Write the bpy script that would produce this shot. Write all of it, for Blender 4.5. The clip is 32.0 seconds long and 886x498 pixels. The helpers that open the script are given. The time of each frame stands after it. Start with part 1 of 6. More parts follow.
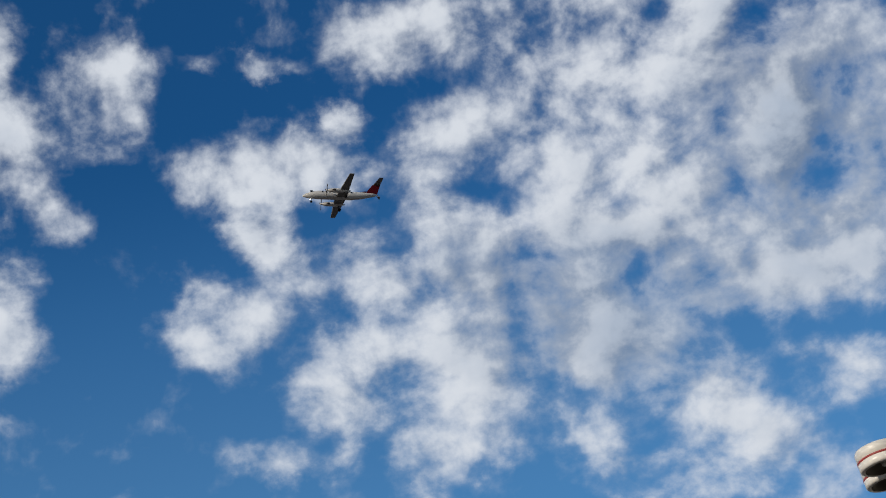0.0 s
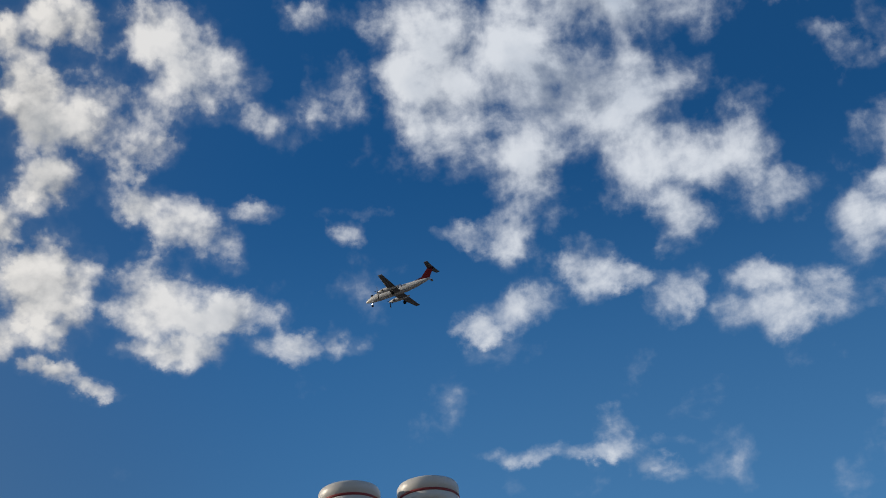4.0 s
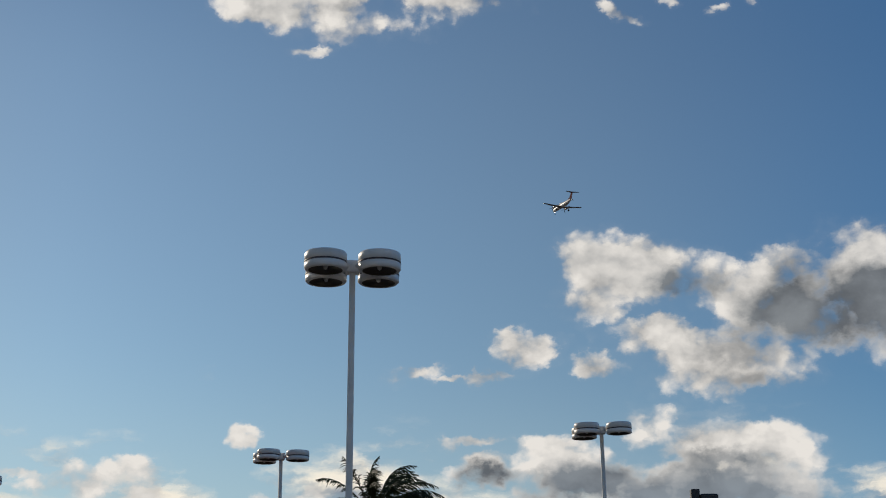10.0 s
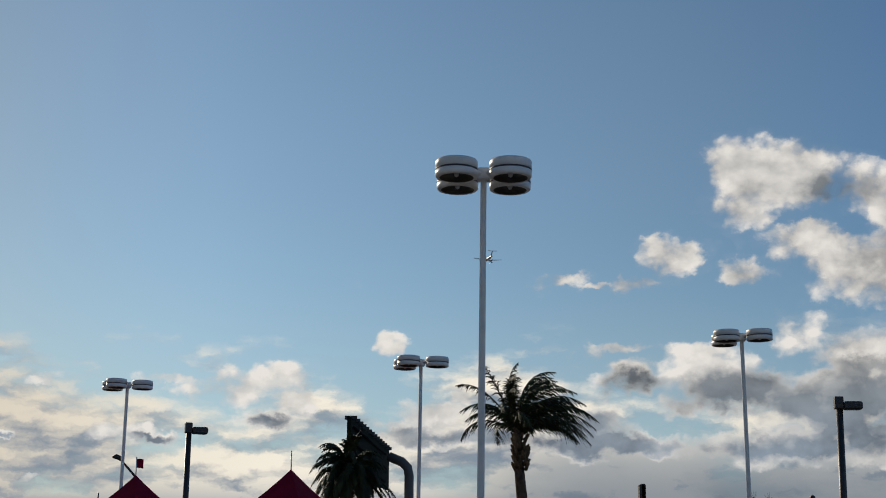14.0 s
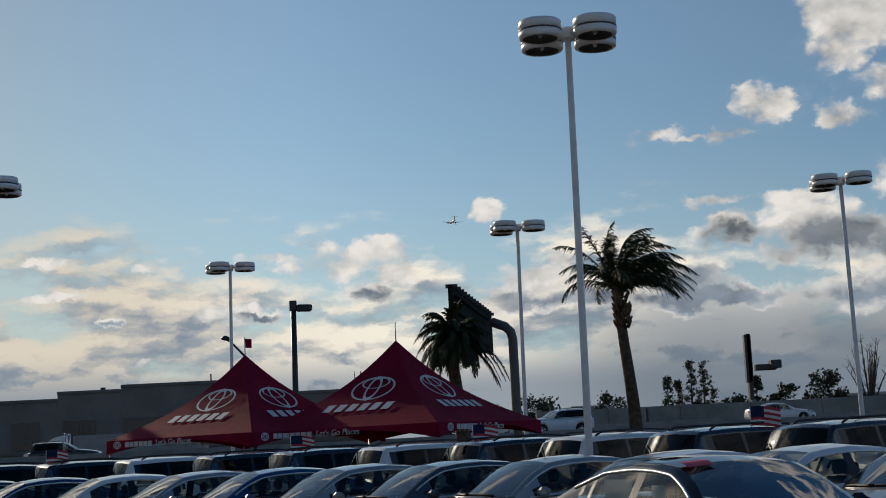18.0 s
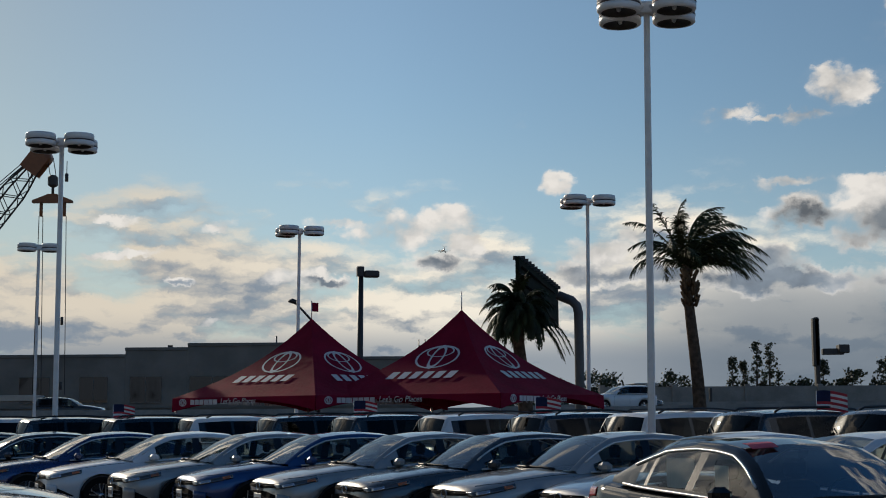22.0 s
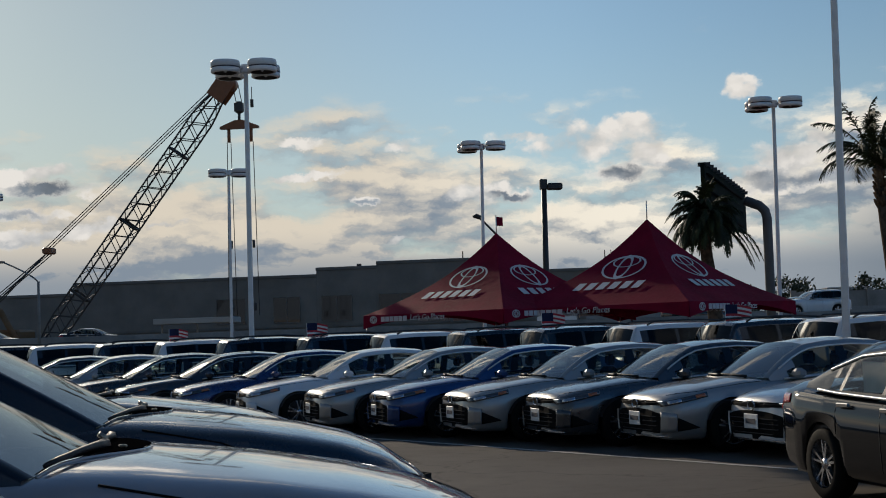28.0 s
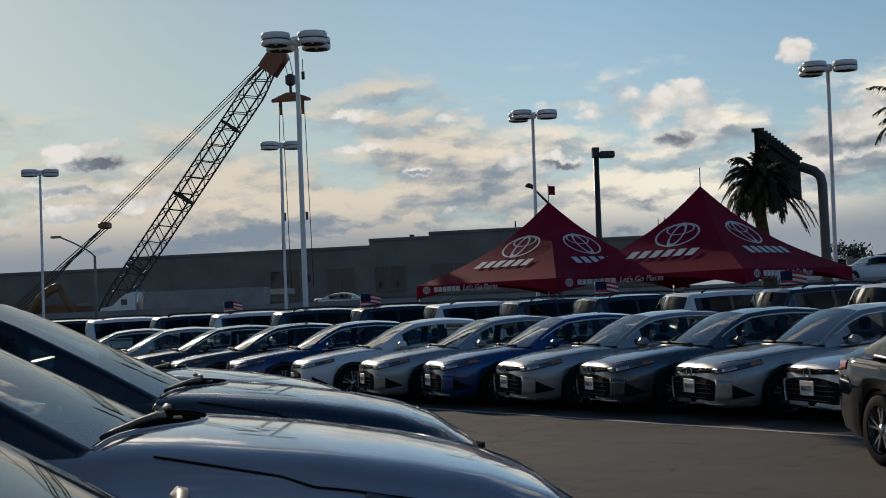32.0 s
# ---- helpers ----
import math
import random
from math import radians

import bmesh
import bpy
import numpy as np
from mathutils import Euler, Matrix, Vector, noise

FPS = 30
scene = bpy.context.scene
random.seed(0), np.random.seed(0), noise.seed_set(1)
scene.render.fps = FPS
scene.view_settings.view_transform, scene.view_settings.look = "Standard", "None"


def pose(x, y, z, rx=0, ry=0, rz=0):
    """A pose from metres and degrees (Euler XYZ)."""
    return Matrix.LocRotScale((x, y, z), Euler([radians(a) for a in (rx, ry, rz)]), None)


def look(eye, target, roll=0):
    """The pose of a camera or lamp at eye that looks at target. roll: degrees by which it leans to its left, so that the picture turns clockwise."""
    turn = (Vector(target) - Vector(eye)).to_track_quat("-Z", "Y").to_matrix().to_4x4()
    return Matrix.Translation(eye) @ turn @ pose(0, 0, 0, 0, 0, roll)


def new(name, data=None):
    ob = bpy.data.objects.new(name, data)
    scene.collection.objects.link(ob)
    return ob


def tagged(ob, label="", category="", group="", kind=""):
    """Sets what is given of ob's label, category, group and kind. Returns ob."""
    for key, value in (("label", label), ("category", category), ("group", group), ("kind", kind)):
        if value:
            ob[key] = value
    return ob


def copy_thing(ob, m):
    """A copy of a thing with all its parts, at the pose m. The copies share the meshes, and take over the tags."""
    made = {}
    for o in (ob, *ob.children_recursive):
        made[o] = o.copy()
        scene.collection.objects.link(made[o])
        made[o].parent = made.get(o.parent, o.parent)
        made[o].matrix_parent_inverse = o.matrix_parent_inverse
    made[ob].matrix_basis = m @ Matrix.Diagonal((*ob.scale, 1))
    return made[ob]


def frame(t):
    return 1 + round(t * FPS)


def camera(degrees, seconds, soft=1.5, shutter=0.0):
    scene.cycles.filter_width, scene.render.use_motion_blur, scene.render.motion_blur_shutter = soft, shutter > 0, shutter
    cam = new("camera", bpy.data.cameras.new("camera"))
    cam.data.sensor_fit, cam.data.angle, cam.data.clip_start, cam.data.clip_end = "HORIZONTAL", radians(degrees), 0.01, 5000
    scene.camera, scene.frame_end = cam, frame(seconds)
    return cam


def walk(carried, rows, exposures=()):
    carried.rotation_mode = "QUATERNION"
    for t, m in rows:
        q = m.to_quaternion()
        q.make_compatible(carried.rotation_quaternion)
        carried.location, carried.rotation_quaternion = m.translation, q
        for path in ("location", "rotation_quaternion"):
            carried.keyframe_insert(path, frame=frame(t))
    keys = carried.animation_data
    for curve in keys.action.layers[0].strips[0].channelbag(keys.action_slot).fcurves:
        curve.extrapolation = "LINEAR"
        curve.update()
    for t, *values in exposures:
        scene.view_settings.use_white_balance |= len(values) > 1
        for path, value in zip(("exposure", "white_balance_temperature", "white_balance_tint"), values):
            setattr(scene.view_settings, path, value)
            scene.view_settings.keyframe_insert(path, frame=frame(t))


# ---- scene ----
import collections

# camera: a person stands on the lot and follows the aircraft with a phone
EYE = (0.0, 0.0, 1.62)
cam = camera(33.3, 32.0, soft=1.0)
# seconds, step sideways, tilt, roll, turn
PATH = [
    (0, -0.149, 121.005, 12.167, -99.210),
    (0.5, -0.149, 122.041, 12.002, -90.142),
    (1, -0.149, 123.718, 10.935, -82.349),
    (1.5, -0.149, 125.066, 9.460, -76.493),
    (2, -0.150, 124.516, 8.477, -70.602),
    (2.5, -0.150, 123.365, 8.134, -65.513),
    (3, -0.150, 122.928, 7.060, -62.067),
    (3.5, -0.151, 122.862, 5.836, -57.701),
    (4, -0.151, 122.848, 4.621, -51.404),
    (4.5, -0.164, 121.860, 3.277, -46.039),
    (6.5, -0.165, 115.482, 2.479, -29.238),
    (7, -0.166, 114.081, 2.490, -25.952),
    (7.5, -0.169, 112.960, 2.323, -23.084),
    (8, -0.168, 111.803, 1.683, -20.663),
    (8.5, -0.173, 110.376, 0.974, -18.557),
    (9, -0.175, 109.166, 0.946, -16.332),
    (9.5, -0.174, 107.833, 1.029, -14.354),
    (10, -0.172, 106.325, 0.693, -12.747),
    (10.5, -0.170, 105.370, 0.899, -11.369),
    (11, -0.172, 105.273, 1.649, -10.566),
    (11.5, -0.172, 105.540, 1.884, -10.452),
    (12, -0.173, 105.351, 1.858, -10.629),
    (12.5, -0.164, 105.151, 1.804, -9.823),
    (13, -0.126, 104.510, 1.873, -9.842),
    (13.5, -0.027, 103.603, 0.996, -9.761),
    (14, 0.071, 102.778, -0.250, -7.209),
    (14.5, 0.090, 102.233, 1.150, -5.563),
    (16.5, 0.094, 99.547, 2.302, -4.738),
    (17, 0.097, 98.750, 2.464, -4.646),
    (17.5, 0.096, 98.265, 2.681, -4.101),
    (18, 0.092, 97.713, 2.832, -2.973),
    (18.5, 0.088, 97.171, 2.791, -2.560),
    (19, 0.086, 97.062, 2.780, -2.664),
    (19.5, 0.083, 97.384, 2.261, -3.144),
    (20, 0.080, 97.314, 1.599, -2.627),
    (20.5, 0.074, 96.852, 0.296, -0.438),
    (21, 0.069, 96.042, -0.228, 1.026),
    (21.5, 0.072, 96.291, 0.082, 0.344),
    (22, 0.075, 96.627, 0.398, -0.623),
    (22.5, 0.076, 95.815, 0.547, -0.809),
    (23, 0.077, 95.231, 0.555, 0.028),
    (23.5, 0.070, 95.303, 0.681, 1.128),
    (24, 0.069, 95.368, 1.120, 2.228),
    (24.5, 0.075, 95.223, 0.957, 2.814),
    (25, 0.077, 94.995, 0.883, 3.318),
    (25.5, 0.080, 94.679, 0.608, 3.944),
    (26, 0.077, 93.905, 0.751, 4.883),
    (26.5, 0.075, 93.306, 1.502, 5.924),
    (28.5, 0.078, 93.545, 2.242, 7.046),
    (29, 0.083, 93.788, 3.242, 7.534),
    (29.5, 0.086, 93.845, 3.477, 7.723),
    (30, 0.087, 93.378, 3.417, 7.828),
    (30.5, 0.087, 93.313, 3.170, 8.104),
    (31, 0.086, 93.405, 2.541, 8.529),
    (31.5, 0.086, 92.993, 2.206, 9.143),
    (32, 0.086, 92.332, 2.443, 8.701),
]
EXPOSURE = [
    (0.0, 0.0, 6500, 10), (4.5, 0.0, 6500, 10), (9.0, 0.0, 6500, 10), (14.0, 0.0, 6500, 10), (20.0, 0.0, 6500, 10), (32.0, 0.0, 6500, 10),
]
walk(cam, [(t, pose(EYE[0] + x, EYE[1], EYE[2], rx, ry, rz)) for t, x, rx, ry, rz in PATH], EXPOSURE)

# ---- light: low sun, broken clouds ----
SUN_AZ, SUN_EL = -30.0, 20.0      # degrees; azimuth clockwise from +y
sun = new("sun", bpy.data.lights.new("sun", "SUN"))
sun.data.energy, sun.data.angle, sun.data.color = 2.7, radians(0.6), (1.0, 0.86, 0.68)
_a, _e = radians(SUN_AZ), radians(SUN_EL)
sun_dir = Vector((math.sin(_a) * math.cos(_e), math.cos(_a) * math.cos(_e), math.sin(_e)))
sun.matrix_world = look((0, 0, 60), tuple(Vector((0, 0, 60)) - sun_dir))


class Nodes:
    """Small helper to write node trees as expressions."""

    def __init__(self, tree):
        self.tree = tree
        tree.nodes.clear()

    def add(self, kind):
        return self.tree.nodes.new(kind)

    def put(self, socket, value):
        if isinstance(value, bpy.types.NodeSocket):
            self.tree.links.new(value, socket)
        else:
            socket.default_value = value

    def math(self, op, *args, clamp=False):
        n = self.add("ShaderNodeMath")
        n.operation, n.use_clamp = op, clamp
        for s, v in zip(n.inputs, args):
            self.put(s, v)
        return n.outputs[0]

    def vec(self, op, *args):
        n = self.add("ShaderNodeVectorMath")
        n.operation = op
        for s, v in zip(n.inputs, args):
            self.put(s, v)
        return n.outputs["Value"] if op in ("DOT_PRODUCT", "LENGTH") else n.outputs[0]

    def noise(self, vector, scale, detail=4.0, rough=0.55, colour=False, distortion=0.0):
        n = self.add("ShaderNodeTexNoise")
        self.put(n.inputs["Vector"], vector)
        for key, v in (("Scale", scale), ("Detail", detail), ("Roughness", rough), ("Distortion", distortion)):
            self.put(n.inputs[key], v)
        return n.outputs["Color"] if colour else n.outputs["Fac"]

    def span(self, value, a, b, c=0.0, d=1.0, smooth=True):
        n = self.add("ShaderNodeMapRange")
        n.interpolation_type = "SMOOTHSTEP" if smooth else "LINEAR"
        for s, v in zip(n.inputs, (value, a, b, c, d)):
            self.put(s, v)
        return n.outputs[0]

    def mix(self, fac, a, b, blend="MIX"):
        n = self.add("ShaderNodeMix")
        n.data_type, n.blend_type = "RGBA", blend
        self.put(n.inputs[0], fac)
        self.put(n.inputs[6], a if isinstance(a, bpy.types.NodeSocket) else (*a[:3], 1))
        self.put(n.inputs[7], b if isinstance(b, bpy.types.NodeSocket) else (*b[:3], 1))
        return n.outputs[2]


world = bpy.data.worlds.new("sky")
scene.world = world
world.use_nodes = True
N = Nodes(world.node_tree)
sky = N.add("ShaderNodeTexSky")
sky.sky_type, sky.sun_disc = "NISHITA", False
sky.sun_elevation, sky.sun_rotation = radians(SUN_EL), radians(SUN_AZ)
sky.air_density, sky.dust_density, sky.ozone_density = 1.0, 0.3, 1.5
d = N.add("ShaderNodeTexCoord").outputs["Generated"]
xyz = N.add("ShaderNodeSeparateXYZ")
N.put(xyz.inputs[0], d)
az = N.math("MULTIPLY", N.math("ARCTAN2", xyz.outputs[0], xyz.outputs[1]), 57.2958)
el = N.math("MULTIPLY", N.math("ARCSINE", xyz.outputs[2]), 57.2958)
place = N.add("ShaderNodeCombineXYZ")
N.put(place.inputs[0], az)
N.put(place.inputs[1], el)
# ragged edges: the sky's map is pushed about at two scales
spread = N.vec("MULTIPLY", place.outputs[0], (1.0, 1.25, 1.0))
warp1 = N.vec("SUBTRACT", N.noise(spread, 0.35, 3.0, 0.6, colour=True), (0.5, 0.5, 0.5))
warp2 = N.vec("SUBTRACT", N.noise(spread, 1.5, 4.0, 0.65, colour=True), (0.5, 0.5, 0.5))
P = N.vec("MULTIPLY_ADD", warp1, (1.8, 1.4, 0.0), place.outputs[0])
P = N.vec("MULTIPLY_ADD", warp2, (1.0, 0.8, 0.0), P)


def blob(total, a, e, w, h, weight=1.0, lean=0.0):
    """Adds one billow of cloud to a field: centre and half sizes in degrees, lean in degrees."""
    m = N.add("ShaderNodeMapping")
    m.vector_type = "TEXTURE"
    at = P if total is None else N.vec("MULTIPLY_ADD", total, (1e-7, 1e-7, 0.0), P)
    for socket, value in zip(m.inputs, (at, (a, e, 0.0), (0.0, 0.0, radians(lean)), (w, h, 1.0))):
        N.put(socket, value)
    q = m.outputs[0]
    value = N.math("MULTIPLY_ADD", N.vec("DOT_PRODUCT", q, q), -weight, weight)
    return N.math("MAXIMUM", value, -1.0) if total is None else N.math("SMOOTH_MAX", total, value, 0.4)


# billows: azimuth, height angle, half width, half height, thickness, lean (degrees)
billow = None
billow = blob(billow, 57.6, 40.5, 4.58, 4.56, 1.10, 1)
billow = blob(billow, 62.8, 42.2, 4.52, 2.91, 1.00, -1)
billow = blob(billow, 66.6, 42.5, 2.97, 2.94, 0.90, -3)
billow = blob(billow, 61.3, 37.8, 4.83, 2.94, 0.90, -1)
billow = blob(billow, 59.1, 35.4, 2.32, 1.95, 0.90, -0)
billow = blob(billow, 63.5, 35.5, 2.68, 1.73, 0.80, -2)
billow = blob(billow, 67.1, 34.9, 2.70, 1.25, 0.60, -4)
billow = blob(billow, 60.8, 31.4, 1.26, 1.22, 1.00, -2)
billow = blob(billow, 62.2, 30.8, 1.67, 0.59, 0.80, -11)
billow = blob(billow, 65.3, 32.6, 1.16, 1.24, 0.60, -4)
billow = blob(billow, 64.6, 29.9, 1.34, 0.78, 0.60, 32)
billow = blob(billow, 68.3, 29.8, 1.42, 0.65, 0.70, -5)
billow = blob(billow, 70.7, 28.8, 1.48, 0.92, 0.65, -39)
billow = blob(billow, 68.2, 28.5, 1.68, 0.89, 0.55, -6)
billow = blob(billow, 73.1, 40.3, 1.46, 0.60, 0.45, -6)
billow = blob(billow, 69.7, 32.7, 1.62, 0.90, 0.45, -6)
billow = blob(billow, 57.0, 30.2, 1.60, 0.62, 0.40, -1)
billow = blob(billow, 57.7, 33.1, 1.11, 0.73, 0.40, -0)
billow = blob(billow, 73.7, 37.6, 1.46, 0.50, 0.30, -32)
billow = blob(billow, 69.7, 43.8, 4.06, 0.74, 0.40, -4)
billow = blob(billow, 85.9, 37.0, 3.81, 2.65, 1.15, -13)
billow = blob(billow, 85.7, 34.1, 1.77, 1.52, 0.90, -13)
billow = blob(billow, 81.5, 40.4, 1.94, 2.39, 0.70, -10)
billow = blob(billow, 86.4, 40.9, 1.91, 1.26, 0.60, -13)
billow = blob(billow, 92.1, 38.5, 2.25, 2.25, 0.80, -16)
billow = blob(billow, 89.4, 34.6, 1.74, 1.26, 0.60, -15)
billow = blob(billow, 79.4, 35.6, 2.60, 1.52, 0.80, -10)
billow = blob(billow, 79.5, 34.0, 1.80, 1.27, 0.70, -10)
billow = blob(billow, 82.0, 32.5, 2.79, 1.52, 1.00, -11)
billow = blob(billow, 83.8, 30.5, 2.57, 1.26, 0.80, -12)
billow = blob(billow, 75.6, 32.0, 1.77, 1.01, 0.90, -8)
billow = blob(billow, 75.9, 29.5, 2.29, 2.13, 1.10, -9)
billow = blob(billow, 75.6, 33.6, 1.80, 1.26, 0.60, -8)
billow = blob(billow, 80.0, 29.9, 2.58, 1.26, 0.70, -10)
billow = blob(billow, 78.8, 31.3, 2.04, 1.01, 0.60, -10)
billow = blob(billow, 80.7, 28.5, 2.53, 1.00, 0.60, -11)
billow = blob(billow, 83.4, 27.5, 2.21, 1.00, 0.50, -12)
billow = blob(billow, 86.8, 29.4, 1.67, 1.50, 0.60, -14)
billow = blob(billow, 86.8, 31.8, 2.00, 1.01, 0.60, -14)
billow = blob(billow, 73.0, 30.6, 1.45, 1.25, 0.50, -7)
billow = blob(billow, 76.8, 26.8, 1.39, 0.65, 0.50, -9)
billow = blob(billow, 74.0, 27.8, 1.69, 0.60, 0.40, -8)
billow = blob(billow, 55.6, 39.2, 2.64, 3.32, 1.10, -5)
billow = blob(billow, 53.4, 39.6, 1.66, 1.02, 0.70, -4)
billow = blob(billow, 53.1, 41.3, 1.86, 1.01, 0.60, -3)
billow = blob(billow, 37.0, 41.0, 4.76, 1.47, 0.80, 4)
billow = blob(billow, 40.6, 41.2, 2.61, 1.49, 0.95, 3)
billow = blob(billow, 35.4, 38.3, 2.43, 1.97, 0.80, 5)
billow = blob(billow, 39.1, 38.2, 3.42, 2.25, 0.85, 3)
billow = blob(billow, 40.5, 36.7, 2.46, 1.16, 0.95, 2)
billow = blob(billow, 36.8, 35.3, 2.65, 1.15, 0.70, 4)
billow = blob(billow, 43.1, 39.8, 2.59, 1.51, 0.50, 1)
billow = blob(billow, 49.7, 39.3, 1.65, 1.53, 0.70, -2)
billow = blob(billow, 49.4, 41.9, 1.33, 0.73, 0.40, -2)
billow = blob(billow, 46.4, 37.9, 1.25, 0.74, 0.30, -0)
billow = blob(billow, 42.7, 34.0, 2.47, 1.20, 0.75, -25)
billow = blob(billow, 40.6, 34.8, 1.21, 0.76, 0.60, 2)
billow = blob(billow, 36.8, 31.7, 2.26, 1.99, 0.95, 3)
billow = blob(billow, 35.5, 30.3, 1.65, 1.49, 0.80, 4)
billow = blob(billow, 37.7, 30.0, 1.40, 1.25, 0.70, 2)
billow = blob(billow, 41.0, 31.0, 2.31, 1.64, 0.85, 1)
billow = blob(billow, 44.5, 30.5, 2.19, 0.87, 0.95, -0)
billow = blob(billow, 42.0, 29.1, 3.27, 0.71, 0.70, 0)
billow = blob(billow, 36.9, 28.3, 1.64, 0.54, 0.75, -11)
billow = blob(billow, 38.8, 27.7, 1.37, 0.45, 0.65, -12)
billow = blob(billow, 47.4, 29.3, 2.28, 0.45, 0.40, -2)
billow = blob(billow, 49.3, 29.4, 0.59, 0.67, 0.50, -3)
billow = blob(billow, 46.0, 34.4, 0.84, 0.35, 0.30, -1)
billow = blob(billow, 49.9, 33.6, 0.60, 0.35, 0.30, -3)
billow = blob(billow, 50.7, 34.3, 1.21, 0.23, 0.25, -3)
billow = blob(billow, 55.6, 33.0, 1.07, 0.47, 0.50, -5)
billow = blob(billow, 55.5, 29.6, 1.06, 0.64, 0.85, -5)
billow = blob(billow, 58.9, 24.4, 3.06, 0.33, 0.50, -4)
billow = blob(billow, 60.9, 24.9, 0.77, 0.58, 0.45, -46)
billow = blob(billow, 62.1, 23.6, 1.11, 0.47, 0.55, -31)
billow = blob(billow, 116.0, 30.3, 9.74, 4.40, 1.00, -16)
billow = blob(billow, 122.5, 33.0, 7.38, 3.83, 1.00, -20)
billow = blob(billow, 114.4, 36.4, 5.25, 2.85, 1.00, -15)
billow = blob(billow, 107.2, 38.4, 5.45, 1.80, 0.80, -11)
billow = blob(billow, 109.5, 34.5, 3.69, 1.56, 0.60, -13)
billow = blob(billow, 123.1, 28.6, 4.33, 5.08, 1.00, -20)
billow = blob(billow, 109.5, 30.4, 5.90, 1.83, 0.90, -14)
billow = blob(billow, 103.5, 29.5, 4.99, 1.82, 0.80, -11)
billow = blob(billow, 101.4, 26.8, 3.71, 2.31, 1.05, -11)
billow = blob(billow, 100.5, 25.2, 2.81, 1.53, 0.85, -10)
billow = blob(billow, 108.7, 27.9, 6.33, 2.60, 1.00, -13)
billow = blob(billow, 110.4, 25.2, 5.60, 2.58, 0.85, -14)
billow = blob(billow, 106.7, 25.5, 5.08, 2.84, 0.80, -13)
billow = blob(billow, 104.1, 22.9, 1.93, 2.04, 0.75, -12)
billow = blob(billow, 119.4, 26.0, 6.75, 1.79, 0.80, -18)
billow = blob(billow, 115.7, 21.5, 2.65, 2.02, 0.85, -16)
billow = blob(billow, 112.9, 19.7, 2.90, 1.50, 0.95, -15)
billow = blob(billow, 118.0, 19.3, 3.57, 1.99, 0.75, -17)
billow = blob(billow, 121.0, 21.2, 2.55, 1.50, 0.75, -19)
billow = blob(billow, 111.0, 22.4, 2.73, 1.78, 0.60, -15)
billow = blob(billow, 107.2, 22.7, 2.42, 0.99, 0.40, -13)
billow = blob(billow, 98.3, 35.0, 2.77, 1.54, 0.75, -8)
billow = blob(billow, 98.7, 31.9, 1.79, 1.55, 0.95, -9)
billow = blob(billow, 101.1, 34.6, 2.16, 1.29, 0.60, -9)
billow = blob(billow, 95.8, 30.3, 1.45, 1.02, 0.80, -8)
billow = blob(billow, 97.4, 29.0, 3.17, 1.79, 0.60, -9)
billow = blob(billow, 103.3, 35.7, 0.94, 0.78, 0.60, -10)
billow = blob(billow, 99.7, 38.8, 1.88, 0.45, 0.40, -8)
billow = blob(billow, 97.8, 23.9, 2.42, 0.74, 0.40, -10)
billow = blob(billow, 18.2, 29.1, 5.92, 1.86, 1.10, 3)
billow = blob(billow, 20.6, 29.9, 2.85, 1.87, 0.80, 2)
billow = blob(billow, 15.3, 28.8, 2.39, 1.54, 0.90, 4)
billow = blob(billow, 21.8, 32.3, 2.56, 1.55, 0.85, 2)
billow = blob(billow, 18.6, 31.5, 3.21, 1.54, 0.70, 3)
billow = blob(billow, 25.1, 31.5, 2.93, 1.87, 0.70, 0)
billow = blob(billow, 27.6, 31.2, 3.31, 2.51, 1.05, -1)
billow = blob(billow, 25.0, 28.2, 2.85, 1.58, 0.85, -0)
billow = blob(billow, 27.0, 28.0, 2.50, 1.42, 0.60, -1)
billow = blob(billow, 29.5, 28.1, 3.23, 1.26, 0.65, -2)
billow = blob(billow, 12.2, 32.5, 2.06, 1.50, 0.95, 6)
billow = blob(billow, 14.2, 31.6, 2.78, 0.91, 0.70, 5)
billow = blob(billow, 13.2, 26.5, 3.61, 1.53, 1.05, 4)
billow = blob(billow, 15.3, 25.8, 1.66, 0.77, 0.70, 3)
billow = blob(billow, 12.3, 28.9, 1.67, 1.21, 0.50, 5)
billow = blob(billow, 14.7, 34.0, 2.49, 1.21, 0.60, 5)
billow = blob(billow, 20.2, 33.7, 2.21, 1.38, 0.70, 2)
billow = blob(billow, 26.1, 33.6, 1.50, 0.77, 0.50, -0)
billow = blob(billow, 32.6, 33.6, 3.01, 1.40, 0.85, -3)
billow = blob(billow, 30.3, 34.4, 1.90, 0.93, 0.60, -2)
billow = blob(billow, 35.1, 30.2, 2.90, 1.57, 0.70, -4)
billow = blob(billow, 32.3, 29.5, 2.54, 1.58, 0.60, -3)
billow = blob(billow, 34.0, 29.0, 1.80, 0.69, 0.60, -4)
billow = blob(billow, 33.9, 27.7, 0.71, 0.75, 0.45, -4)
billow = blob(billow, 20.5, 25.0, 1.14, 0.42, 0.75, -27)
billow = blob(billow, 22.6, 25.5, 0.65, 0.35, 0.65, -18)
billow = blob(billow, 24.5, 25.0, 0.38, 0.28, 0.60, -0)
billow = blob(billow, 26.0, 25.2, 0.52, 0.28, 0.60, -1)
billow = blob(billow, 20.7, 27.0, 1.65, 0.22, 0.40, 1)
billow = blob(billow, 4.0, 29.4, 3.01, 1.80, 1.05, 6)
billow = blob(billow, 5.8, 27.7, 2.01, 0.91, 0.60, 5)
billow = blob(billow, 9.7, 29.0, 1.74, 1.23, 0.75, 3)
billow = blob(billow, 8.0, 29.8, 0.94, 2.02, 0.60, -53)
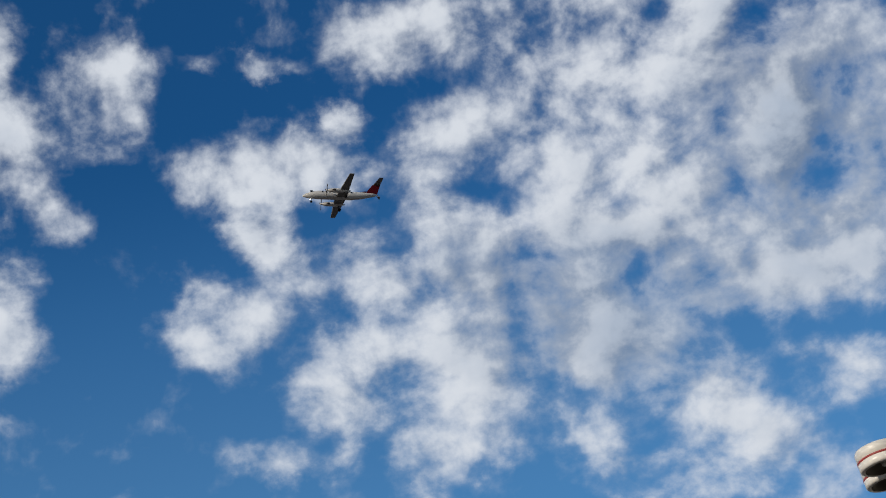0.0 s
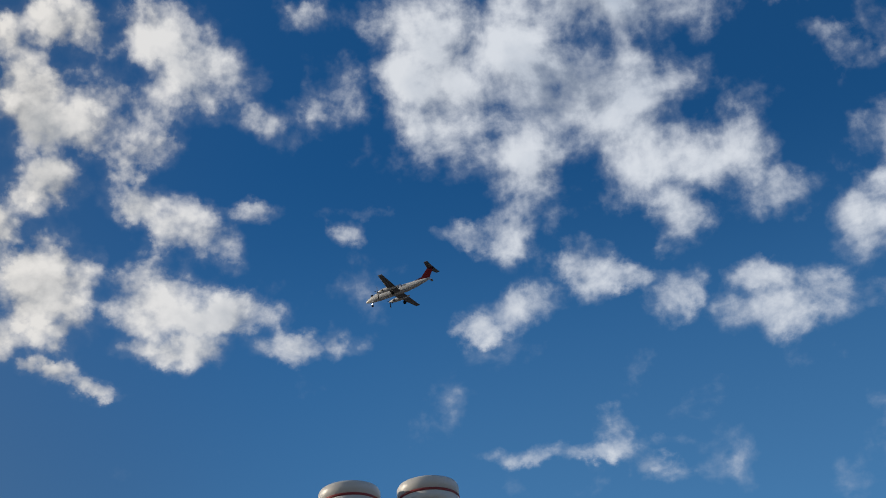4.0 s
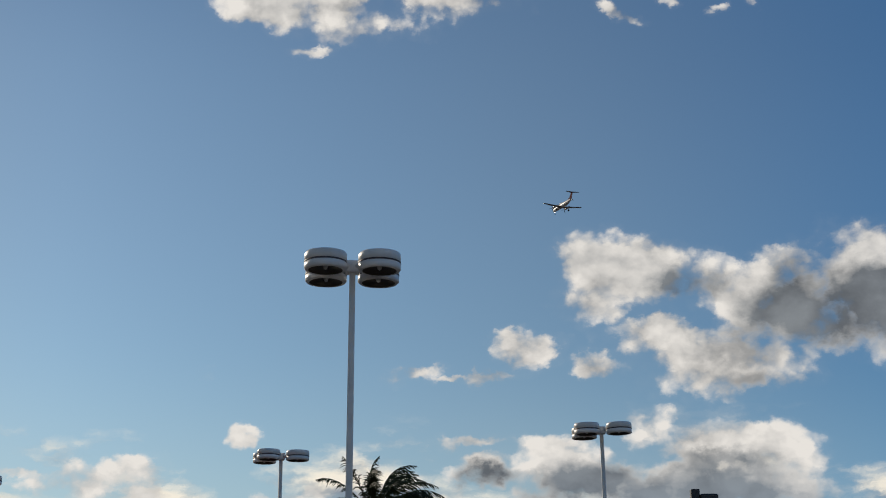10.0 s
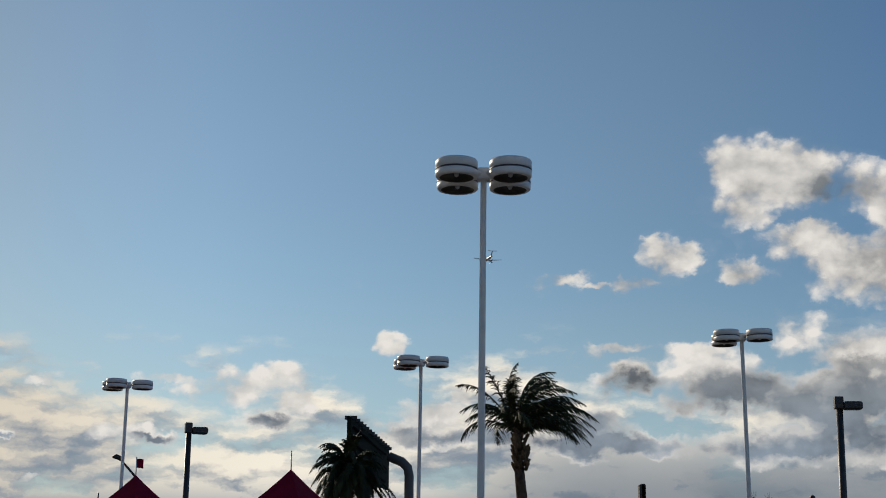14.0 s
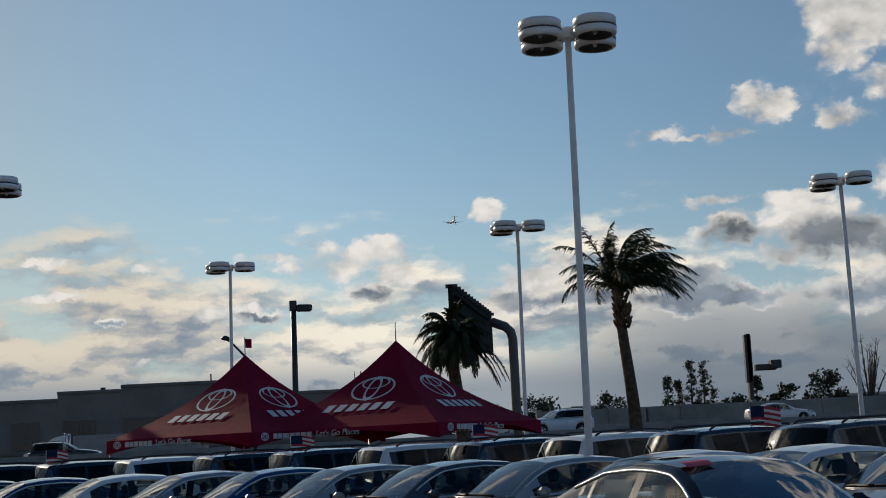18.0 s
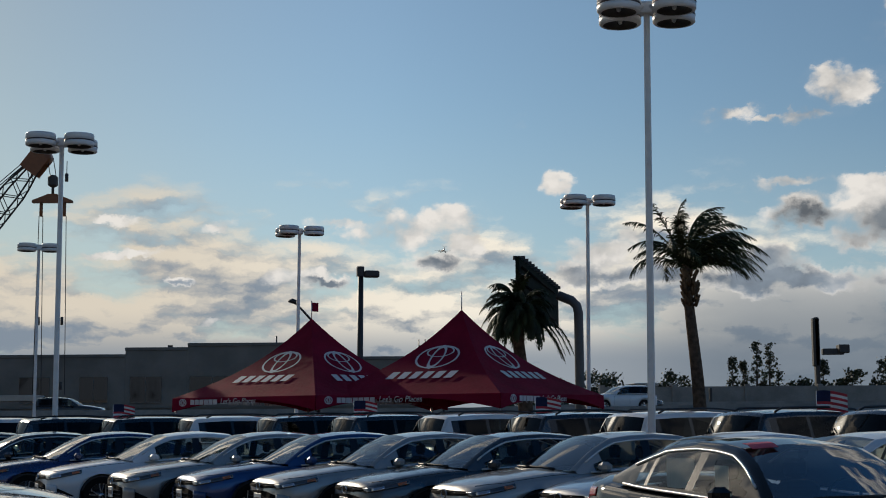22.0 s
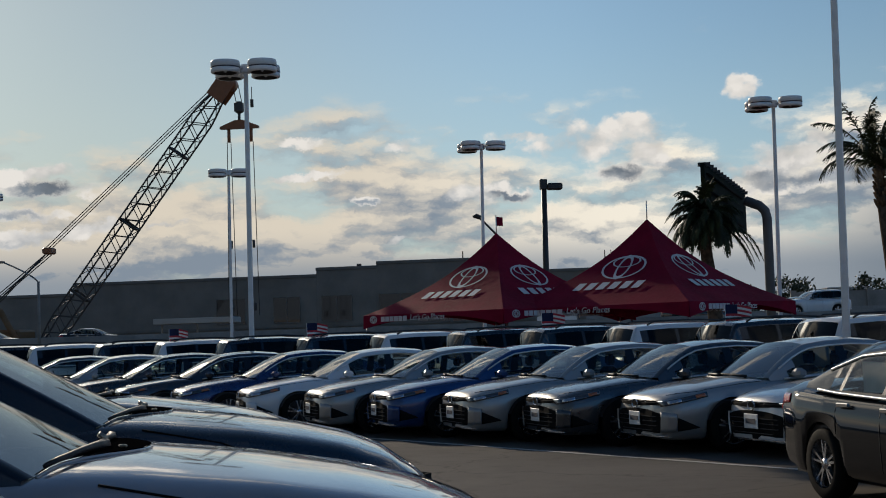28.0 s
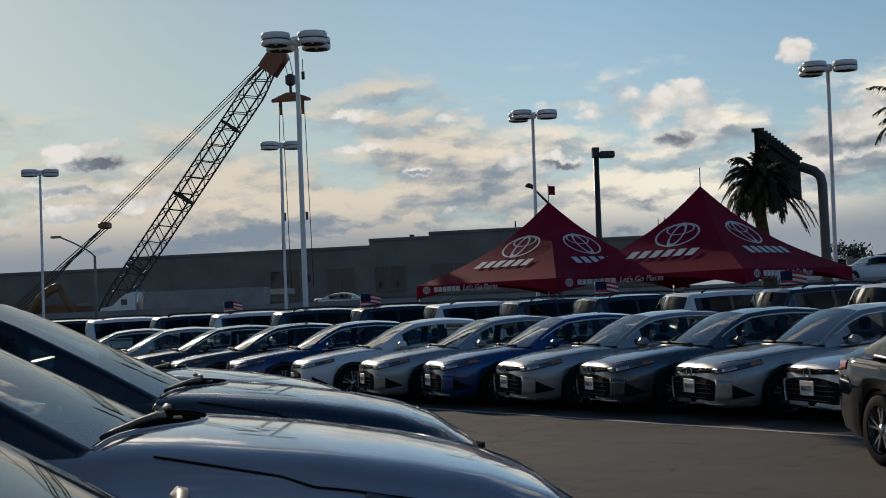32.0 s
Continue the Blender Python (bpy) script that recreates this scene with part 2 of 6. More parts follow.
billow = blob(billow, 5.7, 25.7, 2.30, 1.22, 1.05, 5)
billow = blob(billow, 8.7, 26.0, 2.36, 1.54, 0.95, 3)
billow = blob(billow, 12.2, 26.5, 2.76, 1.25, 0.95, 2)
billow = blob(billow, 9.9, 24.8, 3.03, 0.68, 0.60, 3)
billow = blob(billow, 7.2, 23.8, 1.18, 0.28, 0.65, 4)
billow = blob(billow, 19.2, 15.3, 1.96, 1.56, 0.95, -1)
billow = blob(billow, 20.8, 15.1, 3.26, 1.50, 0.95, -2)
billow = blob(billow, 23.3, 14.8, 1.95, 1.40, 0.80, -2)
billow = blob(billow, 18.8, 14.1, 2.26, 1.12, 0.90, -1)
billow = blob(billow, 21.4, 12.7, 2.56, 0.87, 0.95, -2)
billow = blob(billow, 16.1, 12.7, 1.43, 0.55, 0.85, -1)
billow = blob(billow, 26.9, 15.2, 2.26, 1.00, 0.95, -3)
billow = blob(billow, 25.9, 13.8, 3.21, 1.86, 1.05, -3)
billow = blob(billow, 30.3, 13.8, 6.29, 2.77, 1.20, -4)
billow = blob(billow, 35.5, 15.7, 3.40, 2.14, 1.05, -6)
billow = blob(billow, 35.6, 13.1, 5.14, 3.32, 1.20, -5)
billow = blob(billow, 37.7, 15.0, 1.81, 1.21, 0.95, -6)
billow = blob(billow, 32.6, 14.9, 3.76, 1.54, 1.05, -5)
billow = blob(billow, 23.7, 11.6, 4.24, 1.57, 1.05, -5)
billow = blob(billow, 21.3, 12.6, 1.74, 0.37, 0.70, -4)
billow = blob(billow, 16.2, 12.4, 1.36, 0.82, 0.95, -3)
billow = blob(billow, 19.0, 11.7, 1.17, 0.64, 0.95, -4)
billow = blob(billow, 14.8, 11.3, 1.48, 0.35, 0.75, 7)
billow = blob(billow, 11.2, 11.4, 1.49, 0.38, 0.75, 6)
billow = blob(billow, 13.2, 11.2, 0.87, 0.15, 0.45, -2)
billow = blob(billow, 3.5, 11.4, 0.47, 0.23, 0.50, -1)
billow = blob(billow, 5.1, 9.1, 0.59, 0.53, 0.63, -1)
billow = blob(billow, 20.7, 9.3, 1.57, 1.14, 1.05, -4)
billow = blob(billow, 14.0, 8.8, 2.05, 0.32, 0.65, -2)
billow = blob(billow, 16.8, 8.6, 1.74, 0.52, 0.85, -3)
billow = blob(billow, 17.6, 7.4, 3.74, 1.37, 1.05, -3)
billow = blob(billow, 14.4, 7.5, 1.60, 0.98, 1.10, -2)
billow = blob(billow, 23.4, 8.4, 4.19, 1.19, 1.05, -4)
billow = blob(billow, 25.5, 8.6, 2.20, 0.73, 0.95, -4)
billow = blob(billow, 22.3, 6.9, 5.58, 1.55, 1.05, -3)
billow = blob(billow, 24.2, 5.4, 4.37, 1.39, 1.05, -3)
billow = blob(billow, 16.1, 6.7, 1.45, 0.74, 1.00, -3)
billow = blob(billow, 7.1, 6.4, 1.74, 0.80, 0.95, -2)
billow = blob(billow, 8.0, 7.1, 0.94, 0.58, 0.90, -2)
billow = blob(billow, 5.2, 5.8, 1.73, 0.51, 0.85, -1)
billow = blob(billow, -0.4, 7.5, 3.11, 0.80, 0.85, 4)
billow = blob(billow, -3.1, 7.7, 1.25, 0.25, 0.55, -0)
billow = blob(billow, 0.5, 6.2, 1.56, 0.68, 1.10, -1)
billow = blob(billow, 1.5, 6.9, 1.14, 0.80, 0.80, -1)
billow = blob(billow, -4.7, 5.5, 2.17, 0.50, 0.70, -0)
billow = blob(billow, 20.0, 5.0, 4.22, 0.84, 1.00, -3)
billow = blob(billow, 12.1, 6.0, 2.91, 0.74, 0.90, -2)
billow = blob(billow, 11.6, 5.4, 6.75, 0.63, 1.10, -2)
billow = blob(billow, -11.8, 7.8, 1.13, 0.31, 0.80, 1)
billow = blob(billow, -7.9, 7.4, 1.04, 0.43, 0.85, 20)
billow = blob(billow, -12.0, 6.4, 2.11, 0.26, 0.95, 1)
billow = blob(billow, -3.8, 5.5, 1.32, 0.29, 1.00, -0)
billow = blob(billow, -9.5, 5.5, 0.72, 0.23, 0.90, 0)
billow = blob(billow, -8.3, 3.8, 0.72, 0.20, 0.80, -0)
billow = blob(billow, 6.9, 5.4, 3.48, 0.41, 0.80, -1)
billow = blob(billow, -22.4, 6.6, 3.30, 0.40, 0.95, 1)
billow = blob(billow, -21.6, 6.1, 2.49, 0.40, 1.00, -2)
billow = blob(billow, -21.8, 4.2, 3.59, 0.45, 1.00, 6)
billow = blob(billow, -16.8, 4.6, 1.00, 0.20, 0.75, -3)
billow = blob(billow, -23.0, 5.1, 3.00, 0.28, 0.80, -2)
# unseen banks added round the sun, so glass and hoods reflect more light
billow = blob(billow, -21.0, 20.5, 9.0, 3.4, 1.2, 8)
billow = blob(billow, -34.0, 17.0, 8.0, 3.0, 1.1, -6)
billow = blob(billow, -28.0, 28.0, 12.0, 4.0, 1.1, 4)
billow = blob(billow, -12.0, 31.0, 7.0, 3.0, 0.9, -10)
billow = blob(billow, -46.0, 24.0, 9.0, 5.0, 1.1, 0)
# the parts of them that lie in their own shade
gloom = None
gloom = blob(gloom, 65.3, 41.9, 3.89, 2.93, 0.45, -2)
gloom = blob(gloom, 62.1, 38.4, 3.99, 1.60, 0.40, -1)
gloom = blob(gloom, 35.6, 36.9, 1.58, 1.31, 0.30, 5)
gloom = blob(gloom, 123.5, 29.6, 5.77, 6.18, 0.60, -20)
gloom = blob(gloom, 114.0, 26.1, 7.66, 3.55, 0.65, -16)
gloom = blob(gloom, 110.5, 25.7, 4.47, 2.19, 0.50, -14)
gloom = blob(gloom, 109.0, 28.8, 4.62, 1.65, 0.40, -14)
gloom = blob(gloom, 21.5, 31.4, 1.87, 1.07, 0.40, 2)
gloom = blob(gloom, 25.6, 31.5, 1.90, 1.08, 0.35, -0)
gloom = blob(gloom, 30.2, 13.1, 6.21, 1.98, 1.15, -4)
gloom = blob(gloom, 35.6, 12.9, 4.69, 2.47, 1.15, -5)
gloom = blob(gloom, 22.8, 14.6, 1.40, 0.81, 0.70, -2)
gloom = blob(gloom, 27.0, 14.2, 1.66, 1.34, 0.60, -3)
gloom = blob(gloom, 21.2, 6.7, 6.55, 1.32, 1.10, -3)
gloom = blob(gloom, 14.7, 5.8, 5.38, 0.96, 1.00, -2)
gloom = blob(gloom, 14.5, 7.3, 1.36, 0.70, 1.00, -2)
gloom = blob(gloom, 0.5, 6.0, 1.45, 0.47, 1.10, -1)
gloom = blob(gloom, 23.4, 7.6, 3.37, 0.74, 0.80, -4)
gloom = blob(gloom, 20.0, 5.3, 6.81, 0.89, 1.00, -3)
gloom = blob(gloom, 25.1, 12.3, 1.57, 0.79, 0.45, -5)
gloom = blob(gloom, 7.1, 5.5, 2.70, 0.43, 0.90, -2)
gloom = blob(gloom, 18.0, 6.6, 3.47, 0.80, 0.80, -3)
gloom = blob(gloom, 25.3, 6.2, 3.04, 0.67, 0.70, -4)
gloom = blob(gloom, 25.3, 10.7, 2.59, 0.53, 0.50, -5)
gloom = blob(gloom, 12.1, 5.3, 6.80, 0.80, 1.10, -2)
gloom = blob(gloom, 14.3, 2.4, 5.12, 1.59, 1.00, -1)
gloom = blob(gloom, -13.6, 5.8, 3.37, 0.42, 1.00, 1)
gloom = blob(gloom, -3.8, 5.4, 1.15, 0.22, 1.00, -0)
gloom = blob(gloom, -9.5, 5.4, 0.59, 0.16, 0.90, 0)
gloom = blob(gloom, 11.2, 5.3, 4.22, 0.48, 1.00, -2)
gloom = blob(gloom, -13.0, 4.6, 5.19, 0.37, 0.60, 0)
gloom = blob(gloom, 9.0, 2.5, 7.95, 1.08, 0.80, -1)
gloom = blob(gloom, -1.8, 2.2, 10.78, 0.82, 0.60, -0)
gloom = blob(gloom, -21.6, 6.0, 2.33, 0.32, 1.00, -2)
gloom = blob(gloom, -22.3, 3.3, 6.64, 0.69, 0.70, -3)
gloom = blob(gloom, -23.0, 5.0, 2.04, 0.32, 0.60, -2)
# uneven thickness: soft shreds and holes away from the sun, heaped puffs towards it
toward = N.span(az, 62.0, 24.0)
warm = N.span(az, 50.0, 14.0)
fbm = N.noise(spread, 0.27, 9.0, N.span(toward, 0.0, 1.0, 0.56, 0.53), distortion=0.10)
puff = N.add("ShaderNodeTexVoronoi")
puff.feature = "SMOOTH_F1"
N.put(puff.inputs["Vector"], N.vec("MULTIPLY_ADD", warp2, (0.7, 0.7, 0.0), spread))
for key, v in (("Scale", 0.75), ("Detail", 2.0), ("Roughness", 0.55), ("Smoothness", 0.35)):
    N.put(puff.inputs[key], v)
heap = N.math("MULTIPLY", N.math("SUBTRACT", 0.42, puff.outputs["Distance"]), N.span(toward, 0.0, 1.0, 0.15, 0.75, smooth=False))
thick = N.math("MULTIPLY_ADD", N.math("SUBTRACT", fbm, 0.5), N.span(toward, 0.0, 1.0, 6.2, 3.0, smooth=False), N.math("MULTIPLY_ADD", billow, N.span(toward, 0.0, 1.0, 0.95, 1.05), heap))
# broken cloud added to the unseen sky, for reflections in the cars
unseen = N.math("MAXIMUM", N.span(az, 140.0, 165.0), N.span(az, -34.0, -60.0))
thick = N.math("MULTIPLY_ADD", unseen, N.span(el, 12.0, 24.0, 0.0, 0.5), thick)
cover = N.span(thick, N.span(toward, 0.0, 1.0, -0.55, -0.28, smooth=False), N.span(toward, 0.0, 1.0, 1.35, 0.50, smooth=False))
# sunlit rims, grey hearts
lit = N.math("SUBTRACT", N.noise(N.vec("ADD", spread, (-0.7, 0.75, 0.0)), 0.27, 5.0, 0.51, distortion=0.12), fbm)
shade = N.math("MULTIPLY_ADD", N.span(gloom, -0.4, 0.92, 0.0, 1.0), N.span(thick, 0.0, 0.8, 0.25, 1.0), N.span(thick, 0.8, 2.2, 0.0, 0.35))
shade = N.math("MULTIPLY_ADD", lit, 2.2, N.math("MULTIPLY_ADD", heap, -0.7, N.math("ADD", shade, N.span(el, 12.0, 8.0, 0.04, -0.10))), clamp=True)
bright = N.mix(toward, (0.67, 0.71, 0.77), (0.80, 0.765, 0.715))
grey = N.mix(toward, (0.27, 0.32, 0.40), (0.15, 0.165, 0.18))
grey = N.mix(N.span(el, 9.0, 3.0), grey, (0.20, 0.25, 0.31))
grey = N.mix(N.span(fbm, 0.36, 0.66), N.vec("MULTIPLY", grey, (0.72, 0.72, 0.73)), N.vec("MULTIPLY", grey, (1.5, 1.48, 1.45)))
veil = N.math("MULTIPLY", N.span(thick, -0.75, 0.7, 0.0, 0.30), N.span(toward, 0.0, 1.0, 1.0, 0.35))
cover = N.math("MAXIMUM", cover, veil)
clouds = N.mix(shade, bright, grey)
# clouds near the sun brightened, above what is in view, for reflections
near_sun = N.span(N.vec("DOT_PRODUCT", d, tuple(sun_dir)), 0.93, 1.0, 0.0, 1.0)
clouds = N.mix(1.0, clouds, N.mix(N.math("MULTIPLY", near_sun, N.span(el, 12.5, 17.0)), (1.0, 1.0, 1.0), (2.4, 2.25, 2.0)), "MULTIPLY")
# clear sky, hazier towards the horizon, brighter towards the sun
clear = N.vec("MULTIPLY", sky.outputs[0], (0.055, 0.055, 0.055))
clear = N.mix(warm, N.vec("MULTIPLY", clear, (0.22, 0.96, 1.64)), N.vec("MULTIPLY", clear, (0.83, 1.06, 1.23)))
slope = N.mix(N.span(el, 31.0, 22.0), (1.0, 1.0, 1.0), N.mix(N.span(az, -2.0, 40.0, smooth=False), N.mix(N.span(az, -1.0, -22.0), (1.25, 1.22, 1.16), (0.98, 0.87, 0.76)), (0.74, 0.76, 0.78)))
clear = N.mix(1.0, clear, slope, "MULTIPLY")
haze = N.math("MULTIPLY_ADD", N.span(el, 13.0, 0.0), 0.5, N.span(el, 37.0, 16.0, 0.0, N.span(toward, 0.0, 1.0, 0.48, 0.10)))
clear = N.mix(haze, clear, N.mix(warm, (0.13, 0.35, 0.66), N.mix(N.span(az, 8.0, -12.0), (0.43, 0.52, 0.57), (0.42, 0.455, 0.475))))
# a low broken deck drawn out sideways near the horizon, its upper edges lit
flat = N.vec("MULTIPLY_ADD", warp2, (0.16, 0.20, 0.0), N.vec("MULTIPLY", place.outputs[0], (0.15, 0.42, 1.0)))
deck = N.noise(flat, 1.0, 8.0, 0.53)
above = N.noise(N.vec("ADD", flat, (-0.05, 0.20, 0.0)), 1.0, 5.0, 0.53)
deck_cover = N.span(N.math("ADD", deck, N.span(el, 2.0, 9.5, 0.20, -0.16, smooth=False)), 0.40, 0.57)
deck_shade = N.span(N.math("SUBTRACT", above, deck), -0.07, 0.11)
deck_colour = N.mix(N.math("MAXIMUM", deck_shade, N.math("MAXIMUM", N.span(el, 4.4, 2.2, 0.0, 0.9), N.math("MULTIPLY", N.span(az, 5.0, 13.0), N.span(el, 6.5, 4.5, 0.0, 0.62)))), N.mix(N.span(az, 2.0, -12.0), (0.90, 0.835, 0.71), (0.70, 0.63, 0.52)), (0.225, 0.275, 0.335))
sky_colour = N.mix(N.math("MULTIPLY", deck_cover, N.span(el, 10.5, 8.0)), clear, deck_colour)
storm = N.math("MULTIPLY", N.span(az, 5.0, 13.0), N.math("MULTIPLY", N.span(el, 5.6, 3.2, 0.0, 0.85), N.span(deck, 0.38, 0.62, 1.0, 0.75)))
sky_colour = N.mix(storm, sky_colour, (0.15, 0.19, 0.235))
back = N.add("ShaderNodeBackground")
# glow added round the sun, out of view, to brighten reflections
glare = N.span(N.vec("DOT_PRODUCT", d, tuple(sun_dir)), 0.9945, 1.0)
glare = N.mix(N.math("MULTIPLY", glare, glare), (0.0, 0.0, 0.0), (9.0, 8.1, 6.6))
N.put(back.inputs[0], N.mix(1.0, N.mix(cover, sky_colour, clouds), glare, "ADD"))
N.put(N.add("ShaderNodeOutputWorld").inputs[0], back.outputs[0])


# ---- materials ----
MATS = {}


def material(name, colour, rough=0.5, metal=0.0, vary=0.12, scale=3.0, fine=0.0, bump=0.0, coat=0.0, spec=0.5, dirt=0.0, colour2=None):
    """A surface with two scales of colour change, fine relief and uneven gloss."""
    if rough >= 0.7 and metal == 0.0:
        spec = min(spec, 0.04)
    m = bpy.data.materials.new(name)
    m.use_nodes = True
    n = Nodes(m.node_tree)
    out = n.add("ShaderNodeOutputMaterial")
    b = n.add("ShaderNodeBsdfPrincipled")
    n.put(out.inputs[0], b.outputs[0])
    pos = n.add("ShaderNodeTexCoord").outputs["Object"]
    big = n.noise(pos, scale, 3.0, 0.6)
    small = n.noise(pos, scale * 14, 3.0, 0.6)
    other = colour2 or tuple(c * (1 - vary) for c in colour)
    light = tuple(min(1, c * (1 + vary * 0.5)) for c in colour)
    col = n.mix(n.span(big, 0.3, 0.7), light, other)
    if fine:
        col = n.mix(n.math("MULTIPLY", n.span(small, 0.35, 0.7), fine), col, tuple(c * 0.45 for c in colour))
    if dirt:
        col = n.mix(n.math("MULTIPLY", n.span(n.noise(pos, scale * 3, 5.0, 0.7), 0.5, 0.75), dirt), col, (0.09, 0.075, 0.06))
    n.put(b.inputs["Base Color"], col)
    n.put(b.inputs["Roughness"], n.span(small, 0.2, 0.8, max(0.02, rough * 0.85), min(1, rough * 1.15)))
    b.inputs["Metallic"].default_value = metal
    b.inputs["Specular IOR Level"].default_value = spec
    b.inputs["Coat Weight"].default_value = coat
    b.inputs["Coat Roughness"].default_value = 0.04
    if bump:
        bp = n.add("ShaderNodeBump")
        bp.inputs["Strength"].default_value, bp.inputs["Distance"].default_value = 1.0, bump
        n.put(bp.inputs["Height"], small)
        n.put(b.inputs["Normal"], bp.outputs[0])
    MATS[name] = m
    return m


def glass(name, tint, ior=1.5, rough=0.0):
    """A thin pane: tinted see-through, gloss by angle."""
    m = bpy.data.materials.new(name)
    m.use_nodes = True
    n = Nodes(m.node_tree)
    out = n.add("ShaderNodeOutputMaterial")
    mixs = n.add("ShaderNodeMixShader")
    fr = n.add("ShaderNodeFresnel")
    fr.inputs[0].default_value = ior
    tr = n.add("ShaderNodeBsdfTransparent")
    tr.inputs[0].default_value = (*tint, 1)
    gl = n.add("ShaderNodeBsdfGlossy")
    gl.inputs["Roughness"].default_value = rough
    n.put(mixs.inputs[0], fr.outputs[0])
    n.put(mixs.inputs[1], tr.outputs[0])
    n.put(mixs.inputs[2], gl.outputs[0])
    n.put(out.inputs[0], mixs.outputs[0])
    MATS[name] = m
    return m


def glowing(name, colour, strength):
    m = bpy.data.materials.new(name)
    m.use_nodes = True
    n = Nodes(m.node_tree)
    out = n.add("ShaderNodeOutputMaterial")
    e = n.add("ShaderNodeEmission")
    e.inputs[0].default_value, e.inputs[1].default_value = (*colour, 1), strength
    n.put(out.inputs[0], e.outputs[0])
    return m


def asphalt():
    m = bpy.data.materials.new("asphalt")
    m.use_nodes = True
    n = Nodes(m.node_tree)
    out = n.add("ShaderNodeOutputMaterial")
    b = n.add("ShaderNodeBsdfPrincipled")
    n.put(out.inputs[0], b.outputs[0])
    pos = n.add("ShaderNodeTexCoord").outputs["Object"]
    wide = n.noise(pos, 0.22, 4.0, 0.6)
    mid = n.noise(pos, 2.2, 5.0, 0.65)
    grain = n.noise(pos, 60.0, 2.0, 0.6)
    col = n.mix(n.span(wide, 0.3, 0.7), (0.108, 0.095, 0.081), (0.146, 0.127, 0.108))
    col = n.mix(n.math("MULTIPLY", n.span(mid, 0.55, 0.75), 0.5), col, (0.065, 0.059, 0.053))
    col = n.mix(n.math("MULTIPLY", grain, 0.35), col, (0.052, 0.052, 0.052))
    crack = n.add("ShaderNodeTexVoronoi")
    crack.feature = "DISTANCE_TO_EDGE"
    n.put(crack.inputs["Vector"], n.vec("MULTIPLY_ADD", n.noise(pos, 1.2, 4.0, 0.6, colour=True), (1.2, 1.2, 0.0), pos))
    crack.inputs["Scale"].default_value = 0.22
    col = n.mix(n.span(crack.outputs["Distance"], 0.0, 0.006, 0.35, 0.0), col, (0.02, 0.019, 0.018))
    n.put(b.inputs["Base Color"], col)
    n.put(b.inputs["Roughness"], n.span(mid, 0.3, 0.7, 0.82, 0.97))
    b.inputs["Specular IOR Level"].default_value = 0.06
    bp = n.add("ShaderNodeBump")
    bp.inputs["Strength"].default_value, bp.inputs["Distance"].default_value = 0.5, 0.004
    n.put(bp.inputs["Height"], grain)
    n.put(b.inputs["Normal"], bp.outputs[0])
    MATS["asphalt"] = m
    return m


asphalt()
material("lamp_white", (0.74, 0.73, 0.70), 0.38, vary=0.08, scale=2.0, dirt=0.12)
material("lamp_band", (0.07, 0.05, 0.05), 0.5)
material("red_band", (0.34, 0.05, 0.05), 0.5)
material("lamp_inside", (0.06, 0.055, 0.045), 0.35, metal=0.6)
material("tent_red", (0.205, 0.008, 0.028), 0.75, vary=0.18, scale=0.8, bump=0.004)
material("tent_white", (0.58, 0.54, 0.55), 0.6, vary=0.05)
material("tent_pole", (0.55, 0.55, 0.55), 0.35, metal=0.8)
material("stucco", (0.22, 0.20, 0.175), 0.9, vary=0.15, scale=0.25, bump=0.01)
material("stucco_dark", (0.19, 0.175, 0.155), 0.9, vary=0.15, scale=0.25, bump=0.01)
material("pale_band", (0.42, 0.40, 0.36), 0.85, vary=0.1, scale=0.3)
material("wall_grey", (0.30, 0.29, 0.275), 0.8, vary=0.2, scale=0.3)
material("trim_bright", (0.72, 0.72, 0.71), 0.32, metal=0.6)
material("dark_glass", (0.012, 0.014, 0.017), 0.06, spec=0.6)
material("concrete", (0.27, 0.255, 0.23), 0.9, vary=0.2, scale=0.5, fine=0.2, bump=0.006)
material("dark_steel", (0.035, 0.033, 0.032), 0.45, metal=0.3, scale=4.0)
material("pipe_steel", (0.11, 0.10, 0.092), 0.6, scale=2.0, dirt=0.3)
material("crane_orange", (0.24, 0.085, 0.03), 0.5, dirt=0.5)
material("crane_yellow", (0.16, 0.085, 0.03), 0.6, dirt=0.6)
material("crane_dark", (0.06, 0.055, 0.05), 0.55, metal=0.3)
material("board_green", (0.014, 0.020, 0.015), 0.85, spec=0.15)
material("bark", (0.12, 0.085, 0.06), 0.9, vary=0.4, scale=6.0, bump=0.02)
material("palm_leaf", (0.032, 0.042, 0.014), 0.6, spec=0.25, vary=0.5, scale=1.0)
material("palm_dry", (0.15, 0.10, 0.06), 0.8, vary=0.4, scale=3.0)
material("leaf", (0.045, 0.055, 0.024), 0.6, vary=0.5, scale=0.6)
material("twig", (0.09, 0.075, 0.065), 0.9)
material("line_paint", (0.52, 0.49, 0.44), 0.8, vary=0.3, scale=4.0, dirt=0.6)
material("rubber", (0.012, 0.012, 0.012), 0.75)
material("alloy", (0.62, 0.62, 0.63), 0.25, metal=0.9)
material("alloy_dark", (0.05, 0.05, 0.052), 0.35, metal=0.5)
material("black_plastic", (0.014, 0.014, 0.015), 0.42)
material("matt_black", (0.012, 0.012, 0.012), 0.95, spec=0.15)
material("glint_metal", (0.30, 0.25, 0.18), 0.3, metal=0.8)
material("hollow_shade", (0.004, 0.004, 0.004), 1.0, spec=0.0)
material("smoked_lamp", (0.035, 0.035, 0.038), 0.12, coat=1.0)
material("chrome", (0.75, 0.75, 0.76), 0.1, metal=1.0)
material("interior", (0.03, 0.028, 0.026), 0.8)
glass("car_glass", (0.74, 0.80, 0.76), 1.52)
